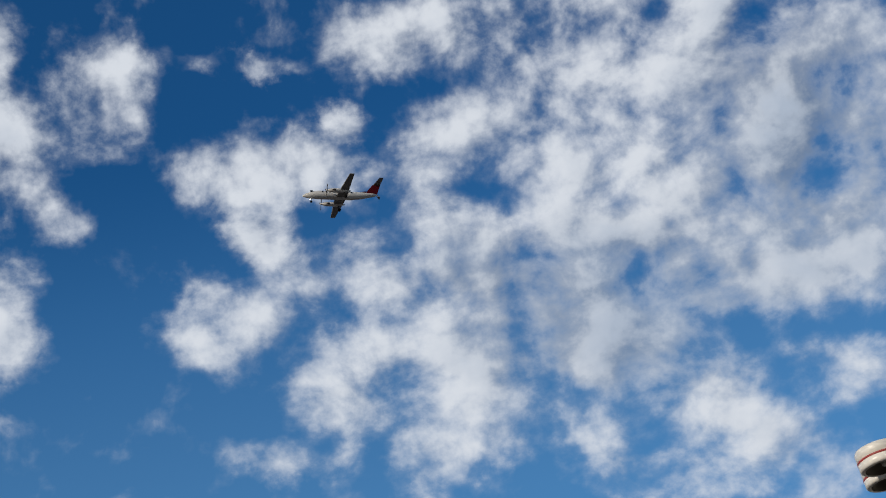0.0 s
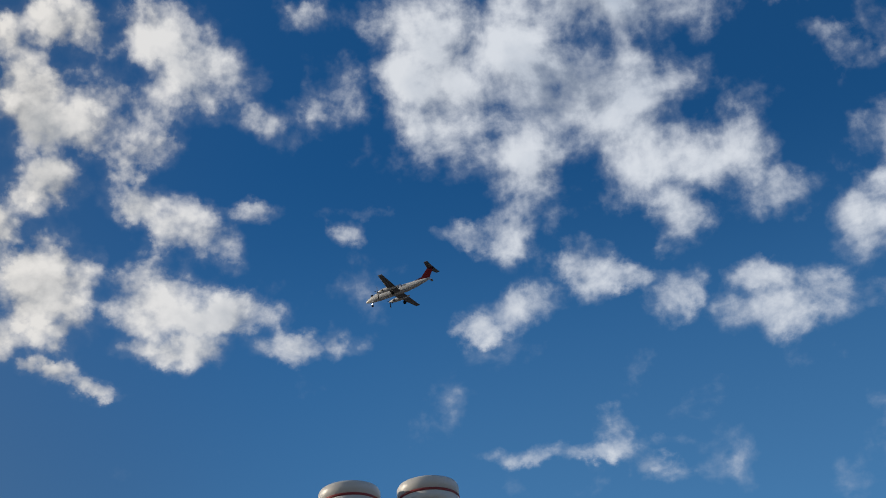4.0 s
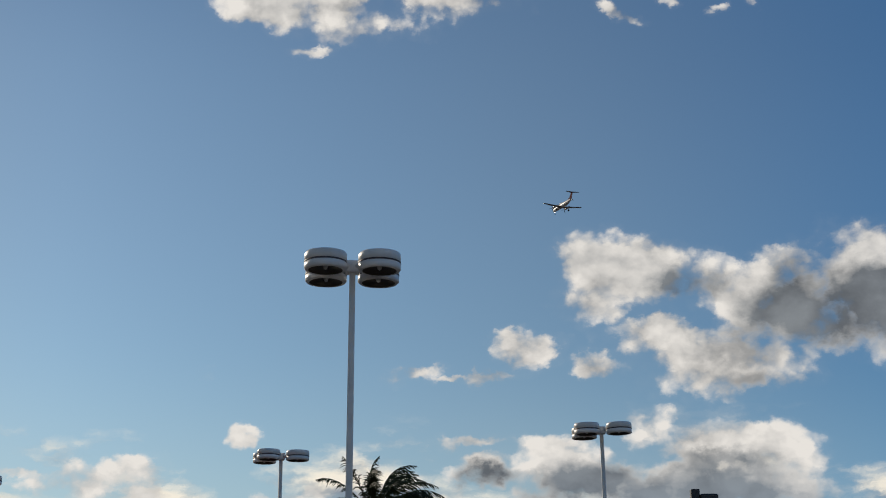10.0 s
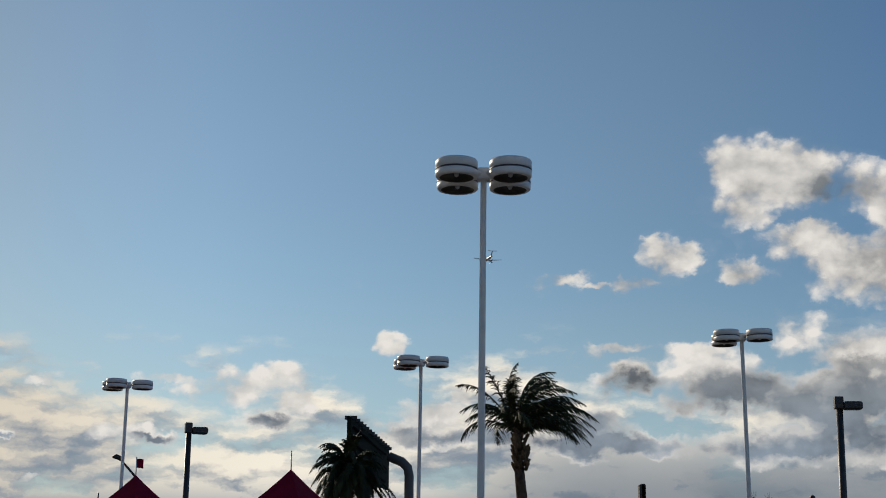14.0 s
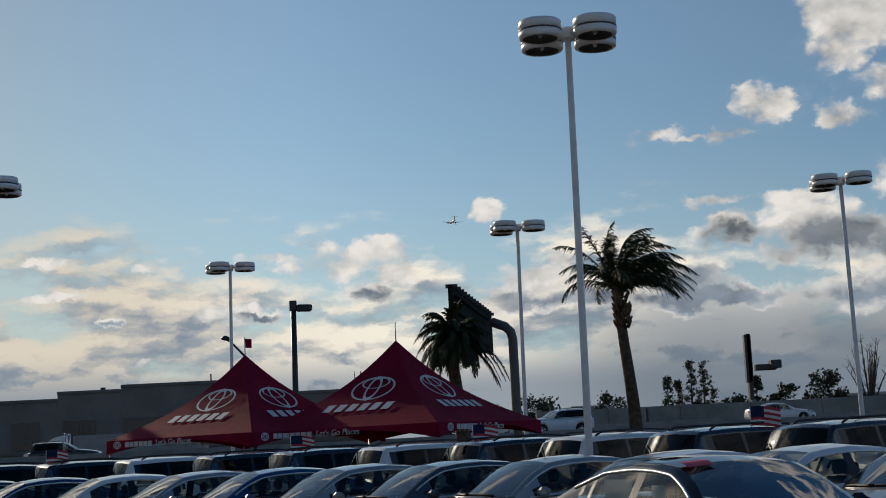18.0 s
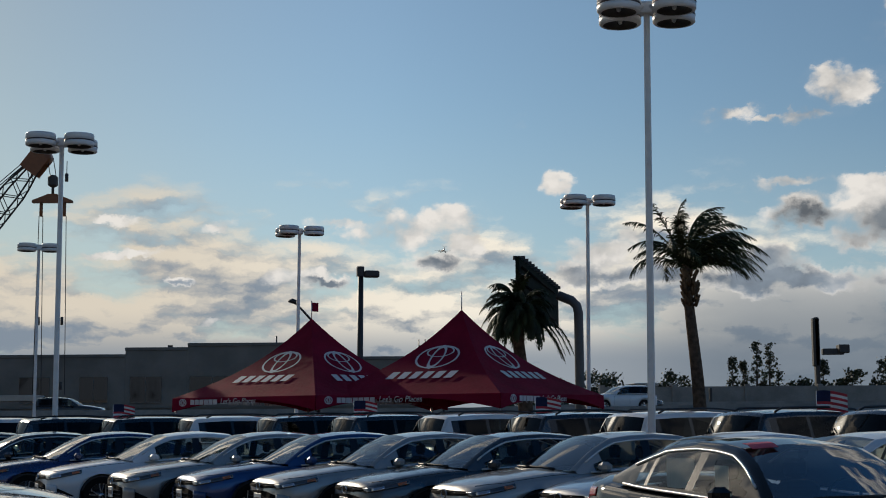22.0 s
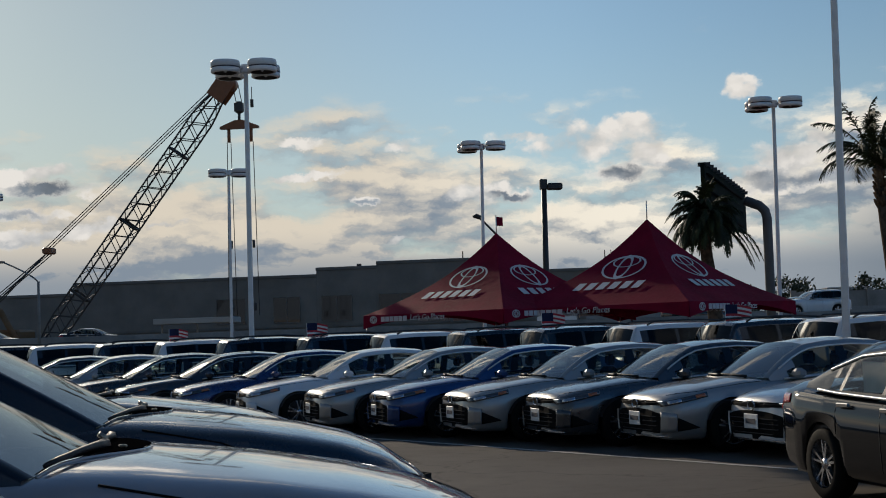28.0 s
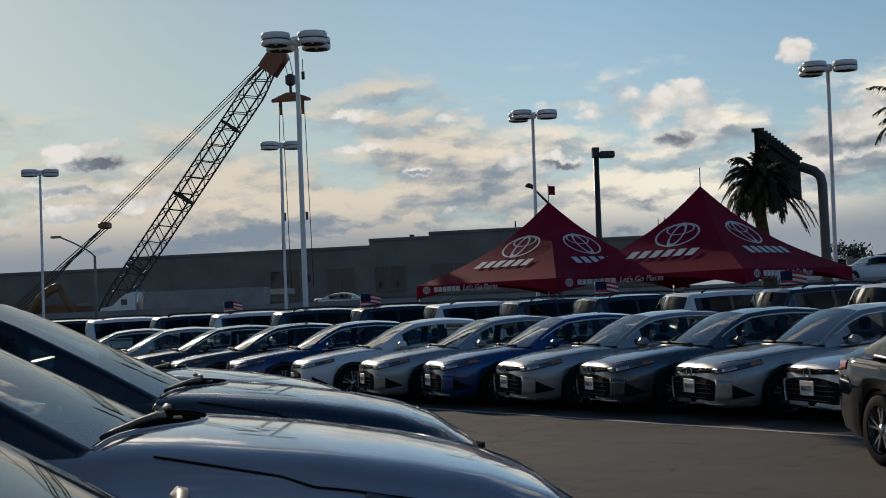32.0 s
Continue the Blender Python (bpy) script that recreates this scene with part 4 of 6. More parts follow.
# ---- cars ----
class CarShape:
    """Numbers of one kind of car, in metres; x runs to the front, y to the left, z up."""

    def __init__(self, top, shoulder, half, low, cowl, roof_front, roof_rear, back, roof, belt, half_roof, axles, wheel, windows, length, bow, lip):
        self.top, self.shoulder, self.half, self.low = top, shoulder, half, low
        self.cowl, self.roof_front, self.roof_rear, self.back = cowl, roof_front, roof_rear, back
        self.roof, self.belt, self.half_roof, self.axles, self.wheel, self.windows, self.length, self.bow, self.lip = roof, belt, half_roof, axles, wheel, windows, length, bow, lip

    def section(self, x):
        """Half of the cross section at x, from the floor's middle over the side to the top's middle."""
        t, s, h, b = lerp(self.top, x), lerp(self.shoulder, x), lerp(self.half, x), lerp(self.low, x)
        pts = [(0, b), (h * 0.86, b), (h * 0.955, b + 0.05), (h * 0.985, b + 0.16), (h, (b + s) * 0.5 + 0.02), (h * 0.998, s - 0.14), (h * 0.990, s - 0.122), (h * 0.968, s - 0.04),
               (h * 0.92, s + 0.012), (h * 0.72, s + (t - s) * 0.62), (h * 0.42, s + (t - s) * 0.93), (0, t)]
        arch = 0.0
        for ax in self.axles:
            r = self.wheel + 0.055
            if abs(x - ax) < r:
                arch = max(arch, self.wheel + math.sqrt(r * r - (x - ax) ** 2))
        if arch:
            pts = [(y, max(z, min(arch, s - 0.06)) if y > h * 0.5 and z < s - 0.05 else z) for y, z in pts]
        return pts

    def width(self, x, z):
        pts = self.section(x)[1:]
        best = 0.0
        for (y0, z0), (y1, z1) in zip(pts, pts[1:]):
            if min(z0, z1) <= z <= max(z0, z1):
                u = 0.5 if z1 == z0 else (z - z0) / (z1 - z0)
                best = max(best, y0 + (y1 - y0) * u)
        return best

    def skin(self, x, y):
        """Height of the hood at a point of the plan."""
        pts = self.section(x)[-4:]
        for (y0, z0), (y1, z1) in zip(pts, pts[1:]):
            if y1 <= abs(y) <= y0:
                return z0 + (z1 - z0) * (abs(y) - y0) / (y1 - y0)
        return pts[0][1]

    def bent(self, p):
        """Carries a point of the cabin to the bowed windshield and rear window."""
        x, y, z = p
        q = (y / 0.80) ** 2
        front = max(0.0, min(1.0, (x - 0.1) / (self.cowl - 0.1)))
        rear = max(0.0, min(1.0, (-0.8 - x) / 1.0))
        return (x - self.bow * q * front + 0.12 * q * rear, y, z)

    def nose(self, y, z, front=True):
        """The x at which the skin stands for a point of the front or the rear."""
        a, b = (max(x for x, _ in self.top), 0.9) if front else (min(x for x, _ in self.top), -0.9)
        for i in range(90):
            x = a + (b - a) * i / 89
            if self.width(x, z) >= abs(y):
                return x
        return b


SEDAN = CarShape(
    top=[(2.44, 0.70), (2.425, 0.74), (2.35, 0.775), (2.1, 0.835), (1.8, 0.89), (1.4, 0.945), (1.2, 0.968), (1.0, 0.965), (0.3, 0.95), (-1.5, 1.03), (-1.85, 1.09), (-2.2, 1.115), (-2.36, 1.105), (-2.41, 1.03), (-2.44, 0.80)],
    shoulder=[(2.44, 0.60), (2.40, 0.655), (2.2, 0.735), (1.8, 0.815), (1.3, 0.87), (0.8, 0.905), (0, 0.925), (-1.2, 0.96), (-2.0, 0.99), (-2.36, 0.98), (-2.44, 0.76)],
    half=[(2.44, 0.52), (2.41, 0.66), (2.34, 0.775), (2.22, 0.845), (2.0, 0.892), (1.5, 0.915), (0.5, 0.92), (-1.3, 0.92), (-1.9, 0.90), (-2.25, 0.845), (-2.38, 0.76), (-2.44, 0.60)],
    low=[(2.44, 0.24), (2.3, 0.19), (1.8, 0.18), (-1.9, 0.20), (-2.3, 0.28), (-2.44, 0.36)],
    cowl=1.17, roof_front=0.26, roof_rear=-0.98, back=-1.86, roof=[(1.17, 0.945), (0.9, 1.09), (0.6, 1.245), (0.26, 1.385), (-0.1, 1.43), (-0.5, 1.445), (-0.98, 1.405), (-1.45, 1.255), (-1.86, 1.09)],
    belt=[(1.2, 0.90), (0.6, 0.925), (0.0, 0.945), (-1.2, 0.985), (-1.9, 1.03)], half_roof=0.59, axles=(1.47, -1.36), wheel=0.335,
    windows=[(0.78, -0.24), (-0.32, -1.08), (-1.13, -1.46)], length=4.88, bow=0.24, lip=1.27)
WAGON = CarShape(
    top=[(2.50, 0.82), (2.47, 0.96), (2.38, 1.02), (2.15, 1.075), (1.7, 1.155), (1.3, 1.205), (1.0, 1.22), (0.3, 1.2), (-2.0, 1.20), (-2.30, 1.16), (-2.38, 1.08), (-2.41, 0.88)],
    shoulder=[(2.50, 0.76), (2.45, 0.88), (2.2, 0.985), (1.7, 1.07), (1.0, 1.125), (0, 1.12), (-2.0, 1.12), (-2.36, 1.05), (-2.41, 0.84)],
    half=[(2.50, 0.58), (2.46, 0.76), (2.34, 0.87), (2.1, 0.93), (1.6, 0.96), (-1.8, 0.96), (-2.2, 0.93), (-2.36, 0.86), (-2.41, 0.74)],
    low=[(2.50, 0.42), (2.3, 0.31), (1.9, 0.26), (-1.9, 0.27), (-2.2, 0.34), (-2.41, 0.44)],
    cowl=1.02, roof_front=0.22, roof_rear=-2.12, back=-2.37, roof=[(1.02, 1.20), (0.58, 1.45), (0.22, 1.645), (-0.1, 1.725), (-0.6, 1.76), (-1.4, 1.76), (-2.12, 1.72), (-2.27, 1.44), (-2.37, 1.16)],
    belt=[(1.0, 1.13), (0.0, 1.135), (-2.3, 1.14)], half_roof=0.70, axles=(1.50, -1.38), wheel=0.38,
    windows=[(0.62, -0.28), (-0.34, -1.18), (-1.24, -2.14)], length=5.0, bow=0.15, lip=1.16)
LONG_HOOD = CarShape(
    top=[(2.79, 0.66), (2.77, 0.76), (2.70, 0.83), (2.60, 0.895), (2.50, 0.965), (2.3, 1.045), (2.0, 1.115), (1.6, 1.18), (1.2, 1.225), (1.0, 1.235), (0.3, 1.2), (-2.0, 1.20), (-2.30, 1.16), (-2.38, 1.08), (-2.41, 0.88)],
    shoulder=[(2.79, 0.62), (2.72, 0.74), (2.60, 0.83), (2.5, 0.90), (2.2, 1.005), (1.7, 1.10), (1.0, 1.16), (0.4, 1.15), (0, 1.13), (-2.0, 1.12), (-2.36, 1.05), (-2.41, 0.84)],
    half=[(2.79, 0.52), (2.72, 0.70), (2.64, 0.78), (2.52, 0.83), (2.3, 0.92), (1.9, 0.965), (-1.8, 0.965), (-2.2, 0.93), (-2.36, 0.86), (-2.41, 0.74)],
    low=[(2.79, 0.42), (2.4, 0.31), (1.9, 0.26), (-1.9, 0.27), (-2.2, 0.34), (-2.41, 0.44)],
    cowl=1.0, roof_front=-0.15, roof_rear=-1.98, back=-2.33, roof=[(1.0, 1.19), (0.55, 1.415), (0.10, 1.635), (-0.15, 1.75), (-0.5, 1.81), (-1.4, 1.80), (-1.98, 1.75), (-2.18, 1.48), (-2.33, 1.16)],
    belt=[(1.0, 1.11), (0.0, 1.125), (-2.3, 1.14)], half_roof=0.68, axles=(1.62, -1.28), wheel=0.39,
    windows=[(0.58, -0.26), (-0.36, -1.14), (-1.22, -2.04)], length=5.08, bow=0.12, lip=1.21)


def patch(car, front, outline, lift=0.012, n=8):
    """A piece of skin at the nose or tail: outline(u) gives y, low z, high z for u in 0..1."""
    s = Shape()
    rows = []
    for i in range(n + 1):
        y, z0, z1 = outline(i / n)
        col = []
        for j in range(5):
            z = z0 + (z1 - z0) * j / 4
            col.append((car.nose(y, z, front) + (lift if front else -lift), y, z))
        rows.append(col)
    s.loft(rows)
    sgn = 0.02 if front else -0.02
    s.loft([[(x - sgn, y, z) for x, y, z in r] for r in rows])
    edge = [r[0] for r in rows] + [p for p in rows[-1][1:]] + [r[-1] for r in reversed(rows[:-1])] + [p for p in reversed(rows[0][:-1])]
    s.loft([edge, [(x - sgn, y, z) for x, y, z in edge]])
    return s


def side_patch(car, sg, outline, lift=0.008, n=10):
    """A piece of skin that wraps round a corner: outline(u) gives x, low z, high z."""
    rows = []
    for i in range(n + 1):
        x, z0, z1 = outline(i / n)
        rows.append([(x + lift, (car.width(x, z0 + (z1 - z0) * j / 4) + lift) * sg, z0 + (z1 - z0) * j / 4) for j in range(5)])
    s = Shape().loft(rows, smooth=True)
    back = [[(x - 0.015, y - 0.012 * sg, z) for x, y, z in r] for r in rows]
    s.loft(back)
    for k in (0, -1):
        s.loft([[r[k] for r in rows], [r[k] for r in back]])
        s.loft([rows[k], back[k]])
    return s


def sheet(car, x0, x1, y0, y1, lift=0.035):
    """A thin sheet that lies on the slanted glass."""
    rows = [[(x, y, lerp(car.roof, x) + lift - 0.02 * (abs(y) / 0.6) ** 2) for y in (y0, (y0 + y1) / 2, y1)] for x in (x0, (x0 + x1) / 2, x1)]
    s = Shape().loft(rows)
    return s.loft([[(x, y, z - 0.004) for x, y, z in r] for r in rows])


def wheel_parts(car, body_thing, x, side, dark=False):
    r = car.wheel
    y = (lerp(car.half, x) - 0.12) * side
    w = thing_part = new("wheel")
    w.parent = body_thing
    w.matrix_basis = pose(x, y, r)
    o = 0.11 * side
    part("tyre", Shape().lathe([(r * 0.68, -0.11), (r * 0.9, -0.115), (r * 0.985, -0.09), (r, -0.05), (r, 0.05), (r * 0.985, 0.09), (r * 0.9, 0.115), (r * 0.68, 0.11)], 32, axis="y", caps=False), "rubber", w)
    rim = Shape()
    rim.lathe([(r * 0.70, -0.10), (r * 0.70, 0.10 if side > 0 else 0.10), (r * 0.64, 0.08), (r * 0.62, -0.10)], 32, axis="y", caps=False)
    for k in range(5):
        for d in (-0.11, 0.11):
            a = 2 * math.pi * k / 5 + d
            b = 2 * math.pi * k / 5 + d * 1.7
            p, q = (math.sin(a) * r * 0.13, math.cos(a) * r * 0.13), (math.sin(b) * r * 0.66, math.cos(b) * r * 0.66)
            wdt = r * 0.034
            n = (math.cos(b), -math.sin(b))
            f, g = 0.085 * side, 0.055 * side
            v = [(p[0] + n[0] * wdt, f, p[1] + n[1] * wdt), (p[0] - n[0] * wdt, f, p[1] - n[1] * wdt), (q[0] - n[0] * wdt, f, q[1] - n[1] * wdt), (q[0] + n[0] * wdt, f, q[1] + n[1] * wdt)]
            rim.add(v + [(a1, g, c1) for a1, _, c1 in v], [(0, 1, 2, 3), (0, 4, 5, 1), (1, 5, 6, 2), (2, 6, 7, 3), (3, 7, 4, 0)])
    rim.lathe([(0.0, 0.095 * side), (r * 0.15, 0.09 * side), (r * 0.17, 0.05 * side)], 16, axis="y", caps=False)
    part("rim", rim, "alloy_dark" if dark else "alloy", w, "five-spoke alloy rim")
    part("brake_disc", Shape().lathe([(0.0, 0.02 * side), (r * 0.55, 0.02 * side), (r * 0.55, 0.0), (0.0, 0.0)], 24, axis="y", caps=False), "alloy_dark", w)
    return w


def build_car(name, label, car, colour, privacy=False, suv=False):
    t = thing(name, label, "car")
    L = -min(x for x, _ in car.top)
    front_x = max(x for x, _ in car.top)
    # lower body
    xs = [front_x - i * (front_x + L) / 90 for i in range(91)]
    for ax in car.axles:
        r = car.wheel + 0.055
        for sg in (1, -1):
            xs += [ax + sg * r * math.cos(math.radians(8 + 9 * k)) for k in range(9)] + [ax + sg * (r - 0.0005), ax + sg * (r + 0.003)]
    xs = sorted(xs, reverse=True)
    body = Shape()
    rings = []
    for x in xs:
        half = car.section(x)
        rings.append([(x, y, z) for y, z in half] + [(x, -y, z) for y, z in reversed(half[1:-1])])
    body.loft(rings, closed=True, caps=True, smooth=True)
    part("body", body, PAINTS[colour], t)
    under = Shape().box(-L + 0.25, front_x - 0.25, -0.74, 0.74, 0.2 if not suv else 0.28, 0.7)
    for ax in car.axles:
        under.box(ax - car.wheel - 0.05, ax + car.wheel + 0.05, -0.86, 0.86, car.wheel + 0.1, car.wheel * 2 + 0.02)
    part("underbody", under, "black_plastic", t, "black plastic underbody")
    # cabin
    n = 46
    gx = [car.back + (car.cowl - car.back) * i / n for i in range(n + 1)]

    def cabin(x):
        zb, zt = lerp(car.belt, x), lerp(car.roof, x)
        hb = lerp(car.half, x) * 0.935
        full = max(z for _, z in car.roof) - zb
        k = max(0.0, min(1.0, (zt - zb) / full))
        ht = hb - (hb - car.half_roof) * k
        side = [(hb + (ht - hb) * v, zb + (max(zt - 0.03 * k, zb + 0.002) - zb) * (v ** 0.92)) for v in (0, 0.08, 0.45, 0.86, 1.0)]
        crown = [(ht * c, zt - 0.03 * k + (0.03 * k + 0.018) * (1 - c ** 2)) for c in (0.9, 0.6, 0.3, 0.0)]
        return side, crown

    roof, shield, rear = Shape(), Shape(), Shape()
    pillars = collections.defaultdict(Shape)
    dark = suv and car.lip > 1.17
    trim = Shape()
    panes = [Shape() for _ in car.windows for _s in (0, 1)]
    for a, b in zip(gx, gx[1:]):
        (s0, c0), (s1, c1) = cabin(a), cabin(b)
        mid = (a + b) / 2
        for sg in (1, -1):
            for j in range(4):
                quad = [(a, s0[j][0] * sg, s0[j][1]), (b, s1[j][0] * sg, s1[j][1]), (b, s1[j + 1][0] * sg, s1[j + 1][1]), (a, s0[j + 1][0] * sg, s0[j + 1][1])]
                hit = None
                for k, (w0, w1) in enumerate(car.windows):
                    lo = w1 + (0.10 if k == len(car.windows) - 1 else 0.0) * j
                    hi = w0 - (0.20 * (j - 1) if k == 0 else 0.0)
                    if j in (1, 2) and lo <= mid <= hi:
                        hit = k
                between = j in (1, 2) and car.windows[-1][1] + 0.1 < mid < car.windows[0][0] - 0.25
                target = panes[hit * 2 + (sg < 0)] if hit is not None else pillars[(sg, (sum(mid < w for _, w in car.windows) if mid > car.windows[-1][0] - 0.02 else 7) if between else 9 if mid > 0 else 8)] if dark or between else roof
                target.add(quad, [(0, 1, 2, 3)], True)
        full0 = [s0[4]] + c0
        full1 = [s1[4]] + c1
        row0 = [(a, y, z) for y, z in full0] + [(a, -y, z) for y, z in reversed(full0[:-1])]
        row1 = [(b, y, z) for y, z in full1] + [(b, -y, z) for y, z in reversed(full1[:-1])]
        target = shield if mid > car.roof_front else rear if mid < car.roof_rear else roof
        if target is roof:
            roof.loft([row0, row1], smooth=True)
        else:
            target.loft([row0[1:-1], row1[1:-1]], smooth=True)
            (pillars[(1, 9 if mid > 0 else 8)] if dark else roof).loft([row0[:2], row1[:2]], smooth=True)
            (pillars[(-1, 9 if mid > 0 else 8)] if dark else roof).loft([row0[-2:], row1[-2:]], smooth=True)
    for s in [roof, shield, rear] + list(pillars.values()) + panes:
        s.v = [car.bent(p) for p in s.v]
    part("roof", roof, PAINTS[colour], t)
    for key in sorted(pillars):
        part("pillar", pillars[key], "gloss_black", t, "gloss black window pillar")
    part("windshield", shield, "windshield_glass", t, "clear windshield")
    part("rear_window", rear, "privacy_glass" if privacy else "car_glass", t)
    for i, s in enumerate(panes):
        if s.f:
            part("side_window", s, "privacy_glass" if privacy and i > 1 else "car_glass", t)
    # bright line along the windows
    for sg in (1, -1):
        line = []
        for i in range(13):
            x = car.windows[0][0] + 0.12 + (car.windows[-1][1] - 0.1 - car.windows[0][0] - 0.12) * i / 12
            line.append(car.bent((x, (cabin(x)[0][0][0] + 0.008) * sg, cabin(x)[0][0][1] + 0.012)))
        part("window_trim", Shape().tube(line, 0.015, 6), "trim_bright" if dark or not suv else "black_plastic", t)
        if not suv:
            top = []
            for i in range(15):
                x = car.windows[0][0] + 0.12 + (car.windows[-1][1] - 0.02 - car.windows[0][0] - 0.12) * i / 14
                s = cabin(x)[0]
                top.append(car.bent((x, (s[3][0] + 0.006) * sg, s[3][1])))
            part("window_trim", Shape().tube(top, 0.013, 6), "trim_bright", t)
        x = car.cowl - 0.62
        y = cabin(x)[0][0][0]
        z = cabin(x)[0][0][1]
        mirror = Shape().box(x - 0.07, x + 0.09, (y + 0.07) * sg, (y + 0.26) * sg, z + 0.0, z + 0.14, 0.045) if sg > 0 else Shape().box(x - 0.07, x + 0.09, -(y + 0.26), -(y + 0.07), z, z + 0.14, 0.045)
        mo = part("side_mirror", mirror, PAINTS[colour] if not suv else "black_plastic", t)
        part("mirror_stem", Shape().tube([(x, (y - 0.02) * sg, z + 0.03), (x, (y + 0.10) * sg, z + 0.05)], 0.03, 6), "black_plastic", mo)
        for dx in ((car.windows[0][1] + 0.02), (car.windows[1][1] + 0.10)):
            zz = lerp(car.shoulder, dx) - 0.06
            yy = car.width(dx, zz) + 0.012
            part("door_handle", Shape().box(dx - 0.02, dx + 0.2, min(yy * sg, (yy + 0.03) * sg), max(yy * sg, (yy + 0.03) * sg), zz - 0.02, zz + 0.02, 0.008), PAINTS[colour] if suv else "chrome", t)
        # seams of the doors
        for dx in (car.windows[0][0] + 0.18, car.windows[0][1] - 0.04, car.windows[1][1] + 0.02):
            zs = [lerp(car.low, dx) + 0.14 + (lerp(car.shoulder, dx) - 0.02 - lerp(car.low, dx) - 0.14) * k / 6 for k in range(7)]
            part("door_seam", Shape().tube([(dx, (car.width(dx, z) + 0.001) * sg, z) for z in zs], 0.005, 4), "black_plastic", t)
    # nose
    zl = 0.24 if not suv else 0.36
    fx = max(x for x, _ in car.top)
    if suv:
        part("grille", patch(car, True, lambda u: (-0.55 + 1.1 * u, 0.60, 0.86 if fx < 2.6 else 0.78)), "matt_black", t, "black mesh grille")
        part("lower_grille", patch(car, True, lambda u: (-0.62 + 1.24 * u, 0.46, 0.56)), "matt_black", t)
        for sg in (1, -1):
            part("headlight", side_patch(car, sg, lambda u: (fx - 0.13 - 0.84 * u, 0.70 + 0.285 * u, 0.80 + 0.215 * u) if dark else (fx - 0.09 - 0.62 * u, 0.76 + 0.12 * u, 0.86 + 0.09 * u)), "smoked_lamp", t, "dark glass headlight")
            part("fog_recess", side_patch(car, sg, lambda u: (fx - 0.06 - 0.30 * u, 0.46, 0.58)), "matt_black", t)
    else:
        part("grille", patch(car, True, lambda u: (-0.66 + 1.32 * u, 0.23, 0.59 - 0.06 * abs(2 * u - 1) ** 3)), "matt_black", t, "wide black grille")
        for z in (0.31, 0.37, 0.43, 0.49):
            part("grille_bar", patch(car, True, lambda u: (-0.58 + 1.16 * u, z, z + 0.010), 0.02), "alloy_dark", t)
        part("upper_grille", patch(car, True, lambda u: (-0.62 + 1.24 * u, 0.625 + 0.02 * abs(2 * u - 1), 0.70)), "matt_black", t)
        part("badge", Shape().tube([(car.nose(0, 0.66) + 0.03, 0.085 * math.cos(a), 0.655 + 0.055 * math.sin(a)) for a in [2 * math.pi * i / 20 for i in range(21)]], 0.009, 5), "chrome", t, "oval chrome badge")
        part("lip", patch(car, True, lambda u: (-0.74 + 1.48 * u, 0.225, 0.245), 0.03), "alloy", t, "pale line of the lower lip")
        for sg in (1, -1):
            hl = part("headlight", side_patch(car, sg, lambda u: (2.40 - 0.58 * u, 0.625 + 0.115 * u, 0.69 + 0.115 * u)), "smoked_lamp", t, "narrow smoked headlight")
            part("lamp_eye", side_patch(car, sg, lambda u: (2.33 - 0.16 * u, 0.652 + 0.03 * u, 0.69 + 0.035 * u), 0.014, 4), "lamp_chrome", hl, "bright lamp lens")
            part("side_marker", side_patch(car, sg, lambda u: (1.98 - 0.13 * u, 0.725 + 0.02 * u, 0.765 + 0.02 * u), 0.014, 3), "amber", hl, "amber marker lamp")
            part("air_intake", side_patch(car, sg, lambda u: (2.24 - 0.28 * u, 0.30 + 0.04 * u, 0.48 - 0.13 * u)), "matt_black", t, "black triangular corner intake")
            part("intake_blade", side_patch(car, sg, lambda u: (2.40 - 0.16 * u, 0.28 + 0.02 * u, 0.56 - 0.03 * u), 0.026), PAINTS[colour], t, "painted blade beside the intake")
    px = car.nose(0, 0.45) + 0.035
    plate = part("plate", Shape().box(px, px + 0.012, -0.17, 0.17, 0.37, 0.55, 0.004), "plate_white", t, "white dealer plate")
    part("plate_bar", Shape().box(px + 0.013, px + 0.018, -0.12, 0.12, 0.43, 0.49), "ink", plate)
    # tail
    rz = 0.92 if not suv else 1.0
    for sg in (1, -1):
        if suv:
            part("taillight", patch(car, False, lambda u: ((0.66 + 0.20 * u) * sg, 0.86, 1.06)), "tail_red", t, "red taillight")
        else:
            part("taillight", patch(car, False, lambda u: ((0.40 + 0.44 * u) * sg, 0.83 - 0.02 * u, 0.95)), "tail_red", t, "red taillight")
        if not suv:
            part("taillight", side_patch(car, sg, lambda u: (-2.38 + 0.34 * u, 0.85 + 0.03 * u, 0.965)), "tail_red", t, "red taillight")
        part("exhaust", Shape().lathe([(0.045, -0.1), (0.045, 0.06), (0.035, 0.06), (0.035, -0.1)], 12, axis="x", centre=(-L + 0.02, 0.55 * sg, lerp(car.low, -L) - 0.01), caps=False), "chrome", t)
    part("rear_bumper", patch(car, False, lambda u: (-0.6 + 1.2 * u, 0.40, 0.52)), "black_plastic", t)
    bx = car.nose(0, 0.75, False) - 0.02
    part("rear_plate", Shape().box(bx - 0.012, bx, -0.17, 0.17, 0.66, 0.82, 0.004), "plate_white", t)
    # cowl, wipers, cabin
    zc = car.skin(car.cowl, 0.0)
    wide = 0.80 if suv else 0.74
    rear_lip, front_lip, curve = [], [], []
